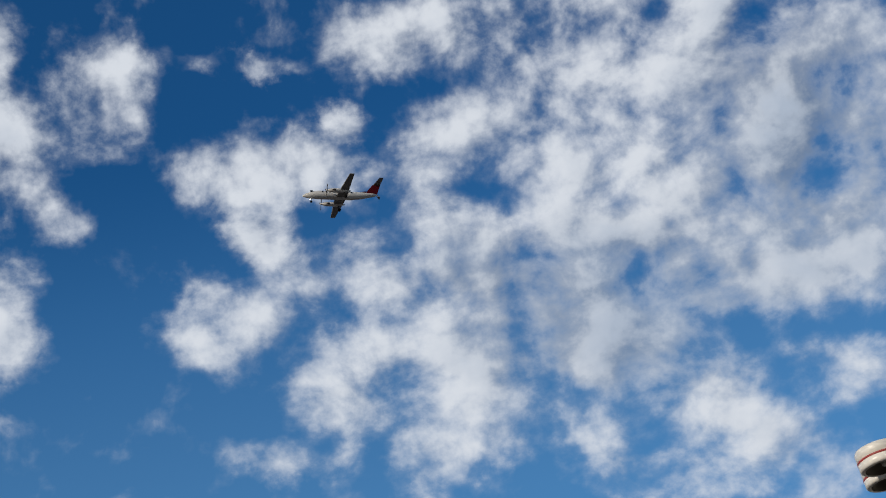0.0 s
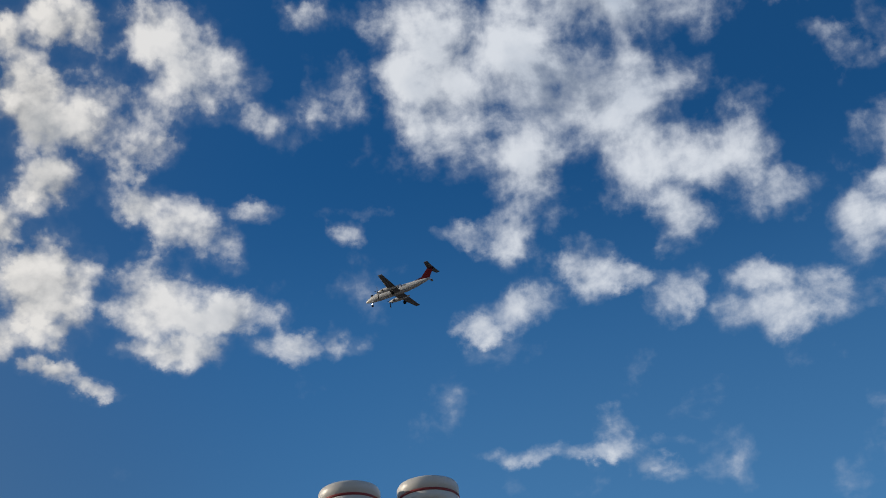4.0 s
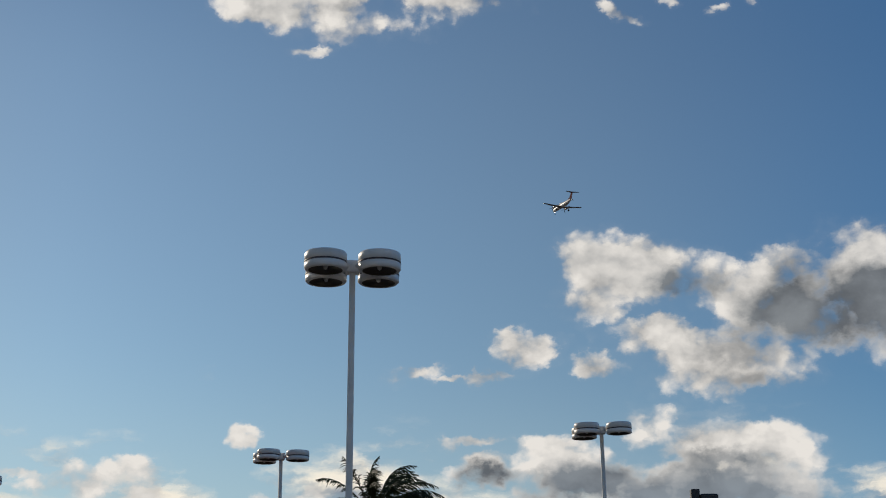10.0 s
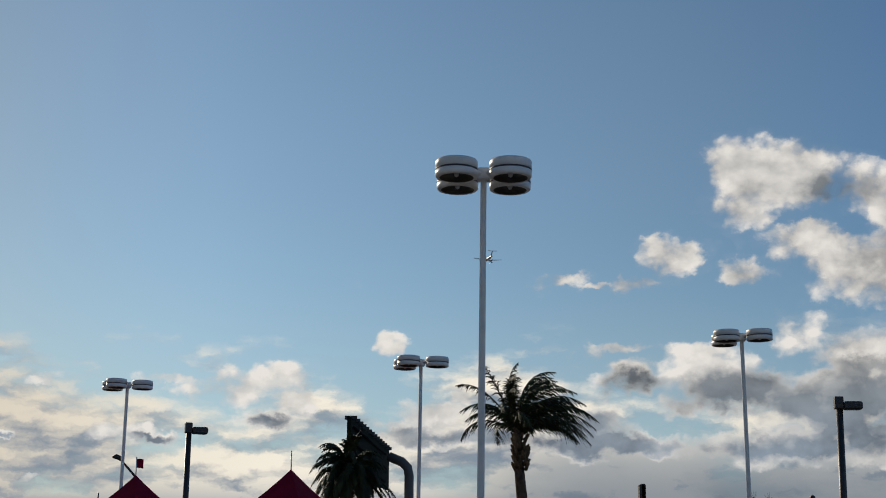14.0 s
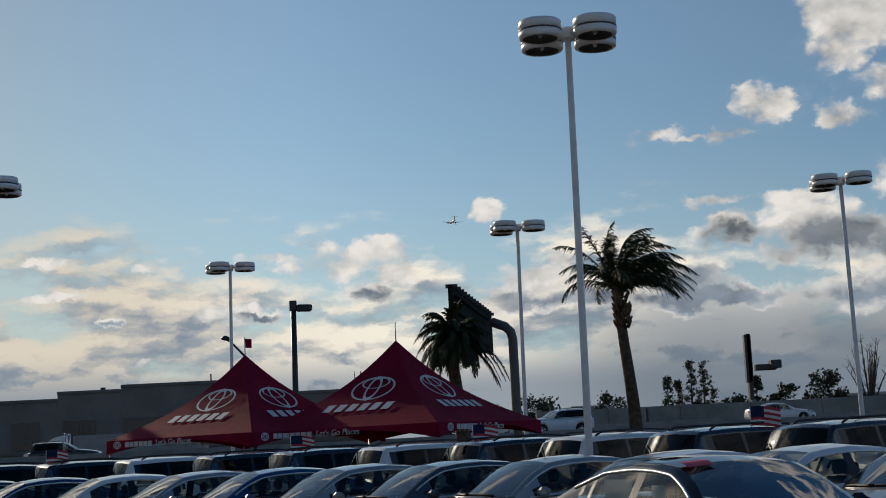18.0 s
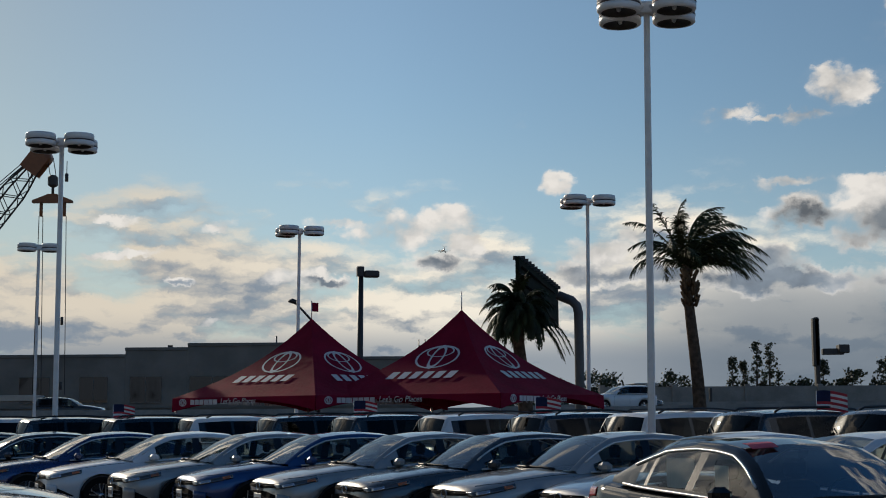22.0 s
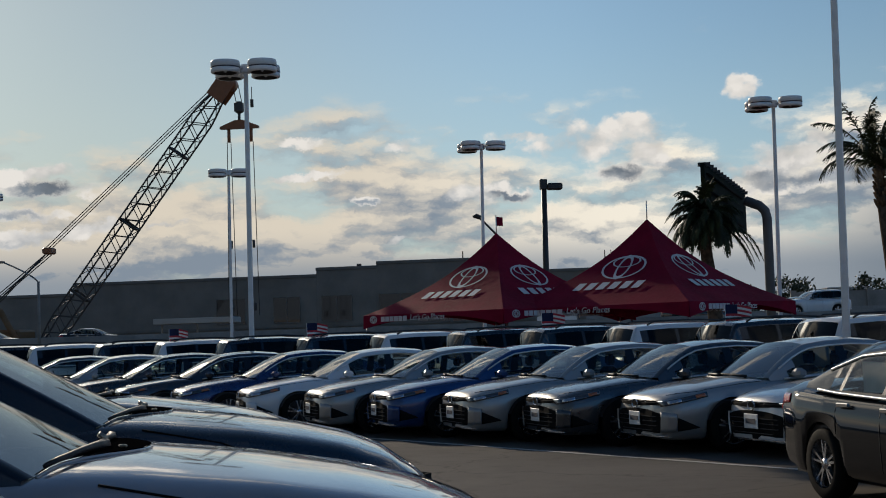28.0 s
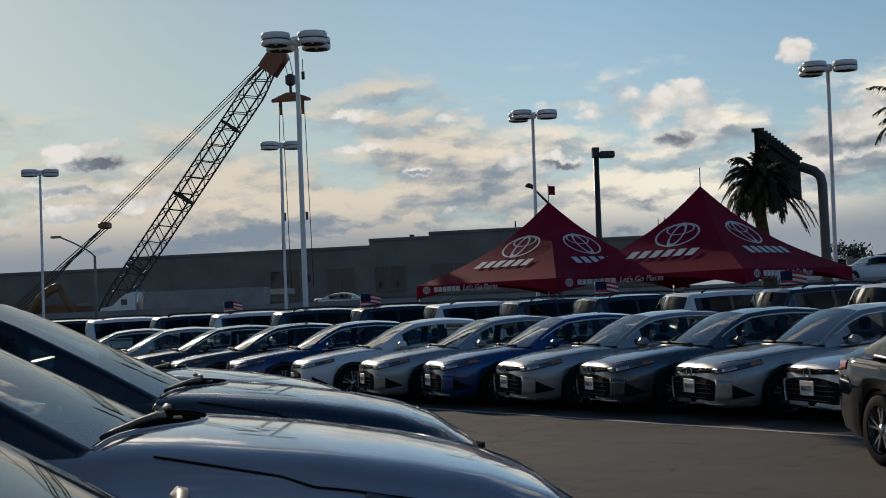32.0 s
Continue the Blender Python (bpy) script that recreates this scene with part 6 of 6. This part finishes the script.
# ---- trees beyond the wall ----
def tree(at, height, spread, seed, leaves, label, bare=False, slim=1.0):
    """kind by slim: below 1 an open spire of clumps, 1 a full round crown; bare: a fan of stems."""
    random.seed(seed)
    t = thing("tree", label, "tree", pose(at[0], at[1], 0), "far trees")
    wood, crown = Shape(), Shape()
    tips = []
    if bare:
        for k in range(16):
            a = random.uniform(0, 2 * math.pi)
            r = spread * random.uniform(0.15, 1.0)
            end = Vector((math.cos(a) * r, math.sin(a) * r * 0.6, height * (1 - 0.32 * (r / spread) ** 2) * random.uniform(0.85, 1.0)))
            mid = Vector((end.x * 0.38, end.y * 0.38, height * random.uniform(0.5, 0.62)))
            stem = bez([(0, 0, height * 0.2), tuple(mid), tuple(end)], 7)
            wood.tube(stem, [height * 0.011 * (1 - i / (len(stem) + 0.5)) + 0.012 for i in range(len(stem))], 5)
            for p in stem[2:]:
                for _ in range(4):
                    q = Vector(p) + Vector((random.uniform(-1, 1), random.uniform(-1, 1), random.uniform(0.7, 1.8))) * spread * 0.15
                    wood.tube([tuple(p), tuple(q)], [0.028, 0.012], 3)
        wood.tube([(0, 0, 0), (0, 0, height * 0.25)], [height * 0.035, height * 0.028], 7)
    else:
        wood.tube([(0, 0, 0), (0.05 * height * random.uniform(-.3, .3), 0, height * 0.45), (0, 0, height * 0.93)], [height * 0.022, height * 0.014, height * 0.004], 7)
        for k in range(34 if slim < 1 else 46):
            u = random.uniform(0.35, 0.98) if slim < 1 else random.uniform(0.2, 0.95)
            z = height * u
            a = random.uniform(0, 2 * math.pi)
            if slim < 1:
                r = spread * random.uniform(0.25, 1.0) * (1.15 - u)
            else:
                r = spread * random.uniform(0.4, 0.95) * math.sqrt(max(0.05, 1 - (2 * u - 1.05) ** 2))
            end = Vector((math.cos(a) * r, math.sin(a) * r, z))
            wood.tube([(0, 0, z - r * 0.5), tuple(end)], [height * 0.006, height * 0.002], 5)
            tips.append(end)
        for i in range(leaves):
            p = tips[i % len(tips)] + Vector((random.gauss(0, 1), random.gauss(0, 1), random.gauss(0, 0.8))) * (0.2 if slim < 1 else spread * 0.17)
            n = Vector((random.uniform(-1, 1), random.uniform(-1, 1), random.uniform(-1, 1))).normalized()
            u = n.orthogonal().normalized()
            v = n.cross(u)
            r = random.uniform(0.12, 0.30) * (0.75 if slim < 1 else 1.0)
            crown.add([tuple(p + u * r), tuple(p + v * r * 0.7), tuple(p - u * r), tuple(p - v * r * 0.7)], [(0, 1, 2, 3)])
    part("trunk", wood, "twig", t)
    if not bare:
        part("crown", crown, "leaf", t)
    return t

# ---- aircraft ----
def wing(root, tip, root_chord, tip_chord, thick, sweep, vertical=False):
    """A tapered wing with a rounded front edge, between two points."""
    s = Shape()
    rings = []
    for u in (0, 0.5, 1.0):
        p = Vector(root).lerp(Vector(tip), u)
        c = root_chord + (tip_chord - root_chord) * u
        th = thick * (1 - 0.5 * u)
        ring = []
        for fx, fz in ((0, 0), (0.05, 0.35), (0.2, 0.5), (0.5, 0.42), (1, 0.03), (1, -0.03), (0.5, -0.3), (0.2, -0.4), (0.05, -0.3)):
            x = p.x - fx * c
            ring.append((x, p.y + fz * th, p.z) if vertical else (x, p.y, p.z + fz * th))
        rings.append(ring)
    s.loft(rings, closed=True, caps=True, smooth=False)
    return s


def airliner():
    a = thing("airplane", "white twin turboprop airplane with a red t-tail, gear down", "airplane")
    prof = [(8.8, 0.03, -0.25), (8.6, 0.2, -0.22), (8.0, 0.45, -0.12), (7.0, 0.68, 0.0), (6.0, 0.83, 0.12), (5.0, 0.9, 0.16), (-2.0, 0.9, 0.16), (-4.5, 0.72, 0.3), (-7.0, 0.40, 0.5), (-8.3, 0.12, 0.62)]
    f = Shape()
    f.loft([[(x, r * math.cos(2 * math.pi * k / 20), z + r * math.sin(2 * math.pi * k / 20) * 1.08) for k in range(20)] for x, r, z in prof], closed=True, caps=True, smooth=True)
    fus = part("fuselage", f, "plane_white", a)
    for sg in (1, -1):
        for i in range(9):
            x = 4.4 - i * 0.8
            part("cabin_window", Shape().box(x - 0.15, x + 0.15, 0.9 * sg - 0.03, 0.9 * sg + 0.03, 0.28, 0.62), "dark_glass", fus)
        part("cockpit_window", Shape().box(6.5, 7.1, 0.55 * sg - 0.06, 0.55 * sg + 0.12 * sg + 0.06, 0.5, 0.85, 0.05), "dark_glass", fus)
        part("title_bar", Shape().box(-1.2, 1.6, 0.905 * sg - 0.015, 0.905 * sg + 0.015, 0.8, 1.0), "ink", fus, "dark bar of unreadable writing")
        part("wing", wing((1.6, 0.6 * sg, -0.55), (0.4, 8.3 * sg, 0.05), 2.5, 1.05, 0.42, 0.8), "plane_grey", a, "grey-white wing seen from below")
        part("nacelle", Shape().loft([[(x, 2.6 * sg + r * math.cos(2 * math.pi * k / 14), -0.35 + r * math.sin(2 * math.pi * k / 14)) for k in range(14)]
                                      for x, r in ((3.9, 0.14), (3.6, 0.33), (2.6, 0.48), (0.5, 0.48), (-1.3, 0.12))], closed=True, caps=True, smooth=True), "plane_white", a)
        part("exhaust", Shape().tube([(2.9, 2.6 * sg + 0.45, -0.45), (2.2, 2.6 * sg + 0.75, -0.55)], 0.14, 8), "dark_steel", a)
        part("tail_wing", wing((-7.6, 0.05 * sg, 3.25), (-8.3, 2.8 * sg, 3.3), 1.6, 0.95, 0.2, 0.5), "plane_grey", a)
        part("main_leg", Shape().tube([(0.2, 2.6 * sg, -0.6), (0.1, 2.6 * sg, -1.75)], 0.09, 6), "dark_steel", a)
        for dy in (-0.18, 0.18):
            part("gear_tyre", Shape().lathe([(0.0, -0.1), (0.3, -0.1), (0.36, 0), (0.3, 0.1), (0, 0.1)], 16, axis="y", centre=(0.1, 2.6 * sg + dy, -1.75), caps=False), "rubber", a)
        part("tail_fin", wing((-8.0, 0, 0.3), (-8.4, 0.45 * sg, -0.15), 0.7, 0.4, 0.08, 0.2), "plane_grey", a)
    part("fin", wing((-5.2, 0, 0.7), (-7.5, 0, 3.3), 2.9, 1.8, 0.26, 1.0, vertical=True), "plane_red", a, "dark red tail fin")
    part("fillet", wing((-2.9, 0, 0.95), (-5.4, 0, 1.5), 2.4, 0.6, 0.14, 1.0, vertical=True), "plane_red", a)
    part("nose_leg", Shape().tube([(6.9, 0, -0.4), (7.0, 0, -1.6)], 0.07, 6), "dark_steel", a)
    part("gear_tyre", Shape().lathe([(0.0, -0.09), (0.24, -0.09), (0.29, 0), (0.24, 0.09), (0, 0.09)], 16, axis="y", centre=(7.05, 0, -1.65), caps=False), "rubber", a)
    props = []
    for sg in (1, -1):
        p = new("propeller")
        p.parent = a
        p.matrix_basis = pose(4.0, 2.6 * sg, -0.35)
        part("spinner", Shape().lathe([(0.02, 0.35), (0.14, 0.2), (0.2, 0.0), (0.2, -0.1)], 14, axis="x"), "plane_white", p)
        for k in range(4):
            b = Shape().box(-0.03, 0.03, -0.11, 0.11, 0.15, 1.36, 0.02).moved(pose(0, 0, 0, 45 + 90 * k, 0, 0) @ pose(0, 0, 0, 0, 0, 35))
            part("blade", b, "dark_steel", p)
        props.append(p)
    part("nose_light", Shape().lathe([(0.0, 0.08), (0.12, 0.05), (0.12, 0.0)], 12, axis="x", centre=(7.15, 0, -1.05)), glowing("landing_light", (1.0, 0.95, 0.85), 6.0), a, "bright landing light")
    return a, props


airplane, propellers = airliner()


# trees in groups beyond the wall: place, height, spread, seed
for x, y, hgt, spread, seed, n, label, slim in (
        (40.4, 195, 9.8, 1.7, 1, 700, "thin open-crowned tree behind the wall", 0.8), (42.0, 196, 9.4, 1.7, 2, 600, "thin open-crowned tree behind the wall", 0.8),
        (43.6, 195, 11.8, 1.8, 3, 800, "thin open-crowned tree behind the wall", 0.8), (45.2, 195, 11.7, 1.9, 12, 800, "thin open-crowned tree behind the wall", 0.8),
        (46.6, 196, 8.6, 1.6, 13, 500, "thin open-crowned tree behind the wall", 0.8), (24.0, 205, 8.0, 3.6, 4, 2600, "low round dark tree behind the wall", 1.0),
        (51.7, 193, 9.2, 2.6, 5, 1500, "small dark spire tree beside the sign", 0.9), (55.2, 192, 8.0, 2.0, 6, 1700, "low dark tree behind the wall", 1.0),
        (60.0, 190, 9.5, 2.6, 7, 3400, "round dark green tree behind the wall", 1.0), (13.0, 205, 6.8, 3.6, 8, 1800, "low dark tree behind the tents", 1.0),
        (17.5, 206, 6.6, 4.0, 9, 1900, "low dark tree behind the tents", 1.0), (32.8, 197, 8.1, 2.2, 10, 2200, "low round dark tree behind the wall", 1.0),
        (48.4, 192, 6.8, 1.9, 11, 1400, "low brownish shrub behind the wall", 1.0), (50.2, 194, 6.6, 1.6, 14, 1200, "low shrub behind the wall", 1.0), (53.6, 194, 6.9, 1.2, 15, 900, "low shrub behind the wall", 1.0)):
    tree((x, y), hgt, spread, seed, n, label, slim=slim)
tree((65.4, 189), 13.2, 4.6, 21, 0, "bare branching tree behind the wall", bare=True)

# far rooftops over the wall
for x0, x1, z in ((34, 40, 7.0), (76, 92, 7.0)):
    far_roof = thing("far_building", "pale low building over the wall", "building")
    part("wall", Shape().box(x0, x1, 240, 250, 0, z), "stucco", far_roof)
    part("roof", Shape().box(x0 - 0.4, x1 + 0.4, 239.6, 250.4, z, z + 0.5, 0.08), "pale_band", far_roof)

# highway lamp with a long arm
hp = polar(-21.8, 104)
cobra = thing("street_lamp", "tall grey highway lamp with a long bent arm", "street lamp", pose(hp.x, hp.y, DECK))
part("pole", Shape().tube([(0, 0, 0), (0, 0, 4.6)], [0.13, 0.09], 8), "concrete", cobra)
part("arm", Shape().tube(bez([(0, 0, 4.5), (-0.2, 0, 5.0), (-2.5, 0, 6.0)], 8), 0.06, 6), "concrete", cobra)
part("lamp_head", Shape().box(-3.1, -2.4, -0.15, 0.15, 5.92, 6.08, 0.03), "concrete", cobra)


# ---- flags on car windows ----
def car_flag(at, turn):
    f = thing("car_flag", "small striped flag clipped to a car window", "flag", pose(at[0], at[1], at[2], 0, 0, turn), "car window flags")
    part("stick", Shape().tube([(0, 0, -0.1), (0, 0, 0.36)], 0.006, 5), "plate_white", f)
    def wave(x):
        return 0.05 * math.sin(x * 9.0), -0.10 * x + 0.025 * math.sin(x * 7.0)

    for i in range(7):
        z = 0.04 + i * 0.046
        s = Shape()
        x0 = 0.26 if i > 2 else 0.0
        top = [(x0 + (0.52 - x0) * u / 10, *wave(x0 + (0.52 - x0) * u / 10)) for u in range(11)]
        s.loft([[(x, y, z + d + 0.046) for x, y, d in top], [(x, y, z + d) for x, y, d in top]])
        s.loft([[(x, y + 0.004, z + d + 0.046) for x, y, d in top], [(x, y + 0.004, z + d) for x, y, d in top]])
        part("stripe", s, "flag_red" if i % 2 == 0 else "flag_white", f)
    top = [(0.26 * u / 5, *wave(0.26 * u / 5)) for u in range(6)]
    canton = Shape().loft([[(x, y, 0.362 + d) for x, y, d in top], [(x, y, 0.178 + d) for x, y, d in top]])
    canton.loft([[(x, y + 0.004, 0.362 + d) for x, y, d in top], [(x, y + 0.004, 0.178 + d) for x, y, d in top]])
    part("canton", canton, "flag_blue", f)
    return f


for x, y, turn in ((6.4, 24.1, 6), (2.2, 29.1, 12), (-1.5, 32.2, 2), (-7.4, 35.6, 10), (-11.6, 38.0, 4)):
    car_flag((x * 1.03, y * 1.03, 1.72), turn)

# sticker on the dark grey sedan
part("windshield_sticker", sheet(SEDAN, 0.18, 0.34, -0.56, -0.30), "sticker_red", GREY_CAR, "red dealer sticker on the windshield")

# ---- vehicles on the highway ----
moving = []


def mover(colour, master, old, label, lane, t, x, speed, heading):
    ob = place_car(master, old, colour, label, (x - speed * t, lane, DECK), heading, "cars on the highway")
    moving.append((ob, x - speed * t, lane, speed, heading))
    return ob


for colour, master, old, kind, t, x, speed in (
        ("black", wagon, "black", "black suv", 29.9, -28.4, 27.0), ("white", sedan, "silver", "white sedan", 31.75, -30.0, 27.5),
        ("silver", sedan, "silver", "silver sedan", 28.5, -32.5, 27.0), ("charcoal", sedan, "silver", "dark sedan", 28.5, -25.0, 26.5),
        ("charcoal", sedan, "silver", "dark sedan", 26.5, -34.0, 26.5), ("white", sedan, "silver", "white sedan", 26.5, -28.0, 27.5),
        ("charcoal", sedan, "silver", "dark sedan", 25.9, -27.0, 26.5), ("silver", sedan, "silver", "silver sedan", 25.0, -22.1, 27.0),
        ("white", wagon, "black", "white suv", 30.6, -27.0, 26.0), ("white", sedan, "silver", "white sedan", 30.6, -21.0, 27.0),
        ("black", sedan, "silver", "black sedan", 23.0, -31.0, 26.5), ("charcoal", wagon, "black", "dark suv", 22.0, -25.3, 26.5),
        ("grey", sedan, "silver", "grey sedan", 20.5, -24.6, 26.0), ("white", wagon, "black", "white suv", 18.0, 9.0, 26.0), ("grey", sedan, "silver", "grey sedan", 5.5, -10.0, 26.0)):
    mover(colour, master, old, kind + " driving on the highway", 106.0, t, x, speed, 0)
for colour, master, old, kind, t, x, lane in (
        ("charcoal", sedan, "silver", "dark sedan", 17.0, 29.1, 109.5), ("white", sedan, "silver", "white sedan", 17.0, 33.2, 106.0), ("white", sedan, "silver", "white sedan", 18.0, 30.0, 106.0),
        ("white", wagon, "black", "white suv", 18.5, 24.6, 106.0), ("white", sedan, "silver", "white sedan", 20.0, 24.3, 106.0), ("black", wagon, "black", "black suv", 20.0, 33.1, 106.0),
        ("white", wagon, "black", "white suv", 20.5, 32.0, 109.5)):
    mover(colour, master, old, kind + " driving on the highway", lane, t, x, 27.0, 0)
for colour, t, x, speed in (("silver", 12.0, 0.0, -24.0),):
    mover(colour, sedan, "silver", colour + " sedan driving on the highway", 121.0, t, x, speed, 180)


def semi(t, x, speed, lane=157.0):
    """A tractor with a long white box trailer; it drives to -x."""
    s = thing("semi_truck", "white semi truck with a long box trailer on the highway", "truck", pose(x - speed * t, lane, DECK, 0, 0, 180), "trucks")
    part("trailer", Shape().box(-11.2, 2.4, -1.3, 1.3, 1.05, 3.2, 0.04), "trailer_grey", s)
    part("trailer_frame", Shape().box(-11.0, 2.2, -0.5, 0.5, 0.8, 1.05), "dark_steel", s)
    cab = Shape()
    cab.loft([[(x0, -w, z0), (x0, w, z0), (x1, w, z1), (x1, -w, z1)] for x0, z0, x1, z1, w in ((3.4, 0.9, 3.4, 3.3, 1.2), (4.4, 0.9, 4.4, 3.1, 1.25), (5.4, 0.9, 5.2, 2.6, 1.2), (6.0, 0.9, 5.95, 1.9, 1.15), (7.6, 0.8, 7.5, 1.6, 1.0))], closed=True, caps=True)
    part("cab", cab, "truck_white", s)
    part("windshield", Shape().box(5.2, 5.35, -1.0, 1.0, 1.9, 2.55, 0.02), "dark_glass", s)
    for sg in (1, -1):
        part("stack", Shape().tube([(3.2, 1.0 * sg, 1.0), (3.2, 1.0 * sg, 3.5)], 0.1, 8), "chrome", s)
        part("side_window", Shape().box(4.3, 5.0, 1.245 * sg - 0.01, 1.245 * sg + 0.01, 1.9, 2.5), "dark_glass", s)
        for wx in (-10.2, -8.9, 1.4, 2.7, 6.6):
            part("wheel", Shape().lathe([(0.2, -0.14), (0.5, -0.14), (0.52, 0.0), (0.5, 0.14), (0.2, 0.14)], 20, axis="y", centre=(wx, 1.05 * sg, 0.52), caps=True), "rubber", s)
    moving.append((s, x - speed * t, lane, speed, 180))
    return s


semi(32.0, -54.5, -13.5)
semi(18.0, -27.5, -14.0)

# parked on the bank beside the highway
place_car(wagon, "black", "white", "white suv parked on the road bank", (13.2, 101.0, deck(13.2)), 196, "parked on the bank")

# roof aerials of the office, a far lamp, a dark post at the wall
aerial = thing("roof_aerial", "three short aerial posts on the office roof", "aerial", pose(-0.95, 203.0, 9.88))
for dx in (0.0, 0.85, 1.7):
    part("post", Shape().tube([(dx, 0, 0), (dx, 0, 2.9)], 0.07, 6), "dark_steel", aerial)
part("crossbar", Shape().tube([(0, 0, 2.0), (1.7, 0, 2.0)], 0.05, 6), "dark_steel", aerial)
arm_lamp = thing("street_lamp", "dark street lamp with a slanted arm behind the red tent", "street lamp", pose(-5.0, 69.8, 0))
part("pole", Shape().tube([(0, 0, 0), (0, 0, 5.9), (-0.12, 0, 6.15)], [0.11, 0.07, 0.06], 10), "dark_steel", arm_lamp)
part("arm", Shape().tube([(-0.10, 0, 6.13), (-0.75, -0.05, 6.85), (-0.98, -0.06, 7.1)], [0.06, 0.05, 0.045], 8), "dark_steel", arm_lamp)
part("lamp_head", Shape().tube([(-0.92, -0.06, 7.06), (-1.05, -0.06, 7.22), (-1.25, -0.08, 7.30), (-1.42, -0.08, 7.28)], [0.05, 0.11, 0.12, 0.05], 10), "dark_steel", arm_lamp)
far_lamp = thing("street_lamp", "thin dark lamp post with a small round head", "street lamp", pose(39.56, 102.64, 0))
part("pole", Shape().tube([(0, 0, 0), (0, 0, 7.71)], [0.16, 0.09], 8), "dark_steel", far_lamp)
part("lamp_head", Shape().lathe([(0.0, -0.2), (0.18, -0.1), (0.2, 0.05), (0.0, 0.2)], 12, centre=(0, 0, 7.81)), "dark_steel", far_lamp)
solid("utility_post", Shape().box(30.40, 30.70, 159.20, 159.50, 0.0, 4.96, 0.05), "dark_steel", "dark steel post standing against the sound wall", "post")
# pale sheets behind the dark grey sedan's windows; the rear one paints reflected sky
part("pale_sheet", Shape().box(-0.98, -0.48, -0.655, -0.650, 1.00, 1.27), "window_pale", GREY_CAR, "pale sheet for the sky's reflection in the rear window")
part("pale_sheet", Shape().box(-0.12, 0.10, -0.660, -0.655, 1.02, 1.22), "window_pale", GREY_CAR, "pale sheet in the front window")


# ---- what moves ----
def motions():
    # seconds, place and course of the aircraft
    course = (
        (0, 261.6, -58.0, 176.4, 99.1),
        (1, 250.7, 2.7, 175.2, 98.9),
        (2, 240.8, 62.3, 174.7, 98.7),
        (3, 231.7, 116.7, 174.9, 98.5),
        (4, 226.2, 175.5, 175.5, 98.4),
        (4.5, 223.7, 205.5, 175.4, 98.4),
        (6.5, 205.3, 321.2, 178.0, 98.4),
        (7, 200.3, 349.8, 177.8, 98.4),
        (8, 190.3, 407.1, 178.5, 98.5),
        (9, 182.0, 470.3, 180.1, 98.5),
        (10, 171.7, 534.6, 182.8, 98.6),
        (11, 161.0, 600.8, 183.2, 98.7),
        (12, 150.3, 665.5, 183.1, 98.9),
        (13, 141.0, 745.4, 182.9, 99.0),
        (14, 128.8, 820.2, 184.0, 99.2),
        (17, 92.4, 1061.3, 179.2, 99.7),
        (18, 75.4, 1139.1, 177.0, 99.8),
        (19, 61.7, 1216.2, 174.7, 100.0),
        (20, 44.2, 1292.4, 176.6, 100.2),
        (20.5, 35.7, 1330.1, 176.3, 100.3),
        (21, 32.2, 1369.3, 169.9, 100.4),
        (22, 17.0, 1450.3, 168.5, 100.6),
        (23, 1.5, 1531.4, 164.3, 100.9),
        (24, -12.5, 1606.9, 162.7, 101.1),
        (25, -23.5, 1682.5, 159.1, 101.3),
        (26, -47.7, 1762.9, 152.2, 101.6),
        (30, -109.4, 2063.1, 131.2, 102.8),
        (32, -142.9, 2211.8, 126.5, 103.7),
    )
    walk(airplane, [(t, pose(x, y, z, 0, -2.0, c)) for t, x, y, z, c in course])
    for p in propellers:
        m = p.matrix_basis.copy()
        walk(p, [(i * 0.25, m @ pose(0, 0, 0, 75 * i, 0, 0)) for i in range(129)])

    for ob, x, lane, speed, heading in moving:
        walk(ob, [(t, pose(x + speed * t, lane, deck(x + speed * t), 0, 0, heading)) for t in [0.5 * i for i in range(65)]])


motions()
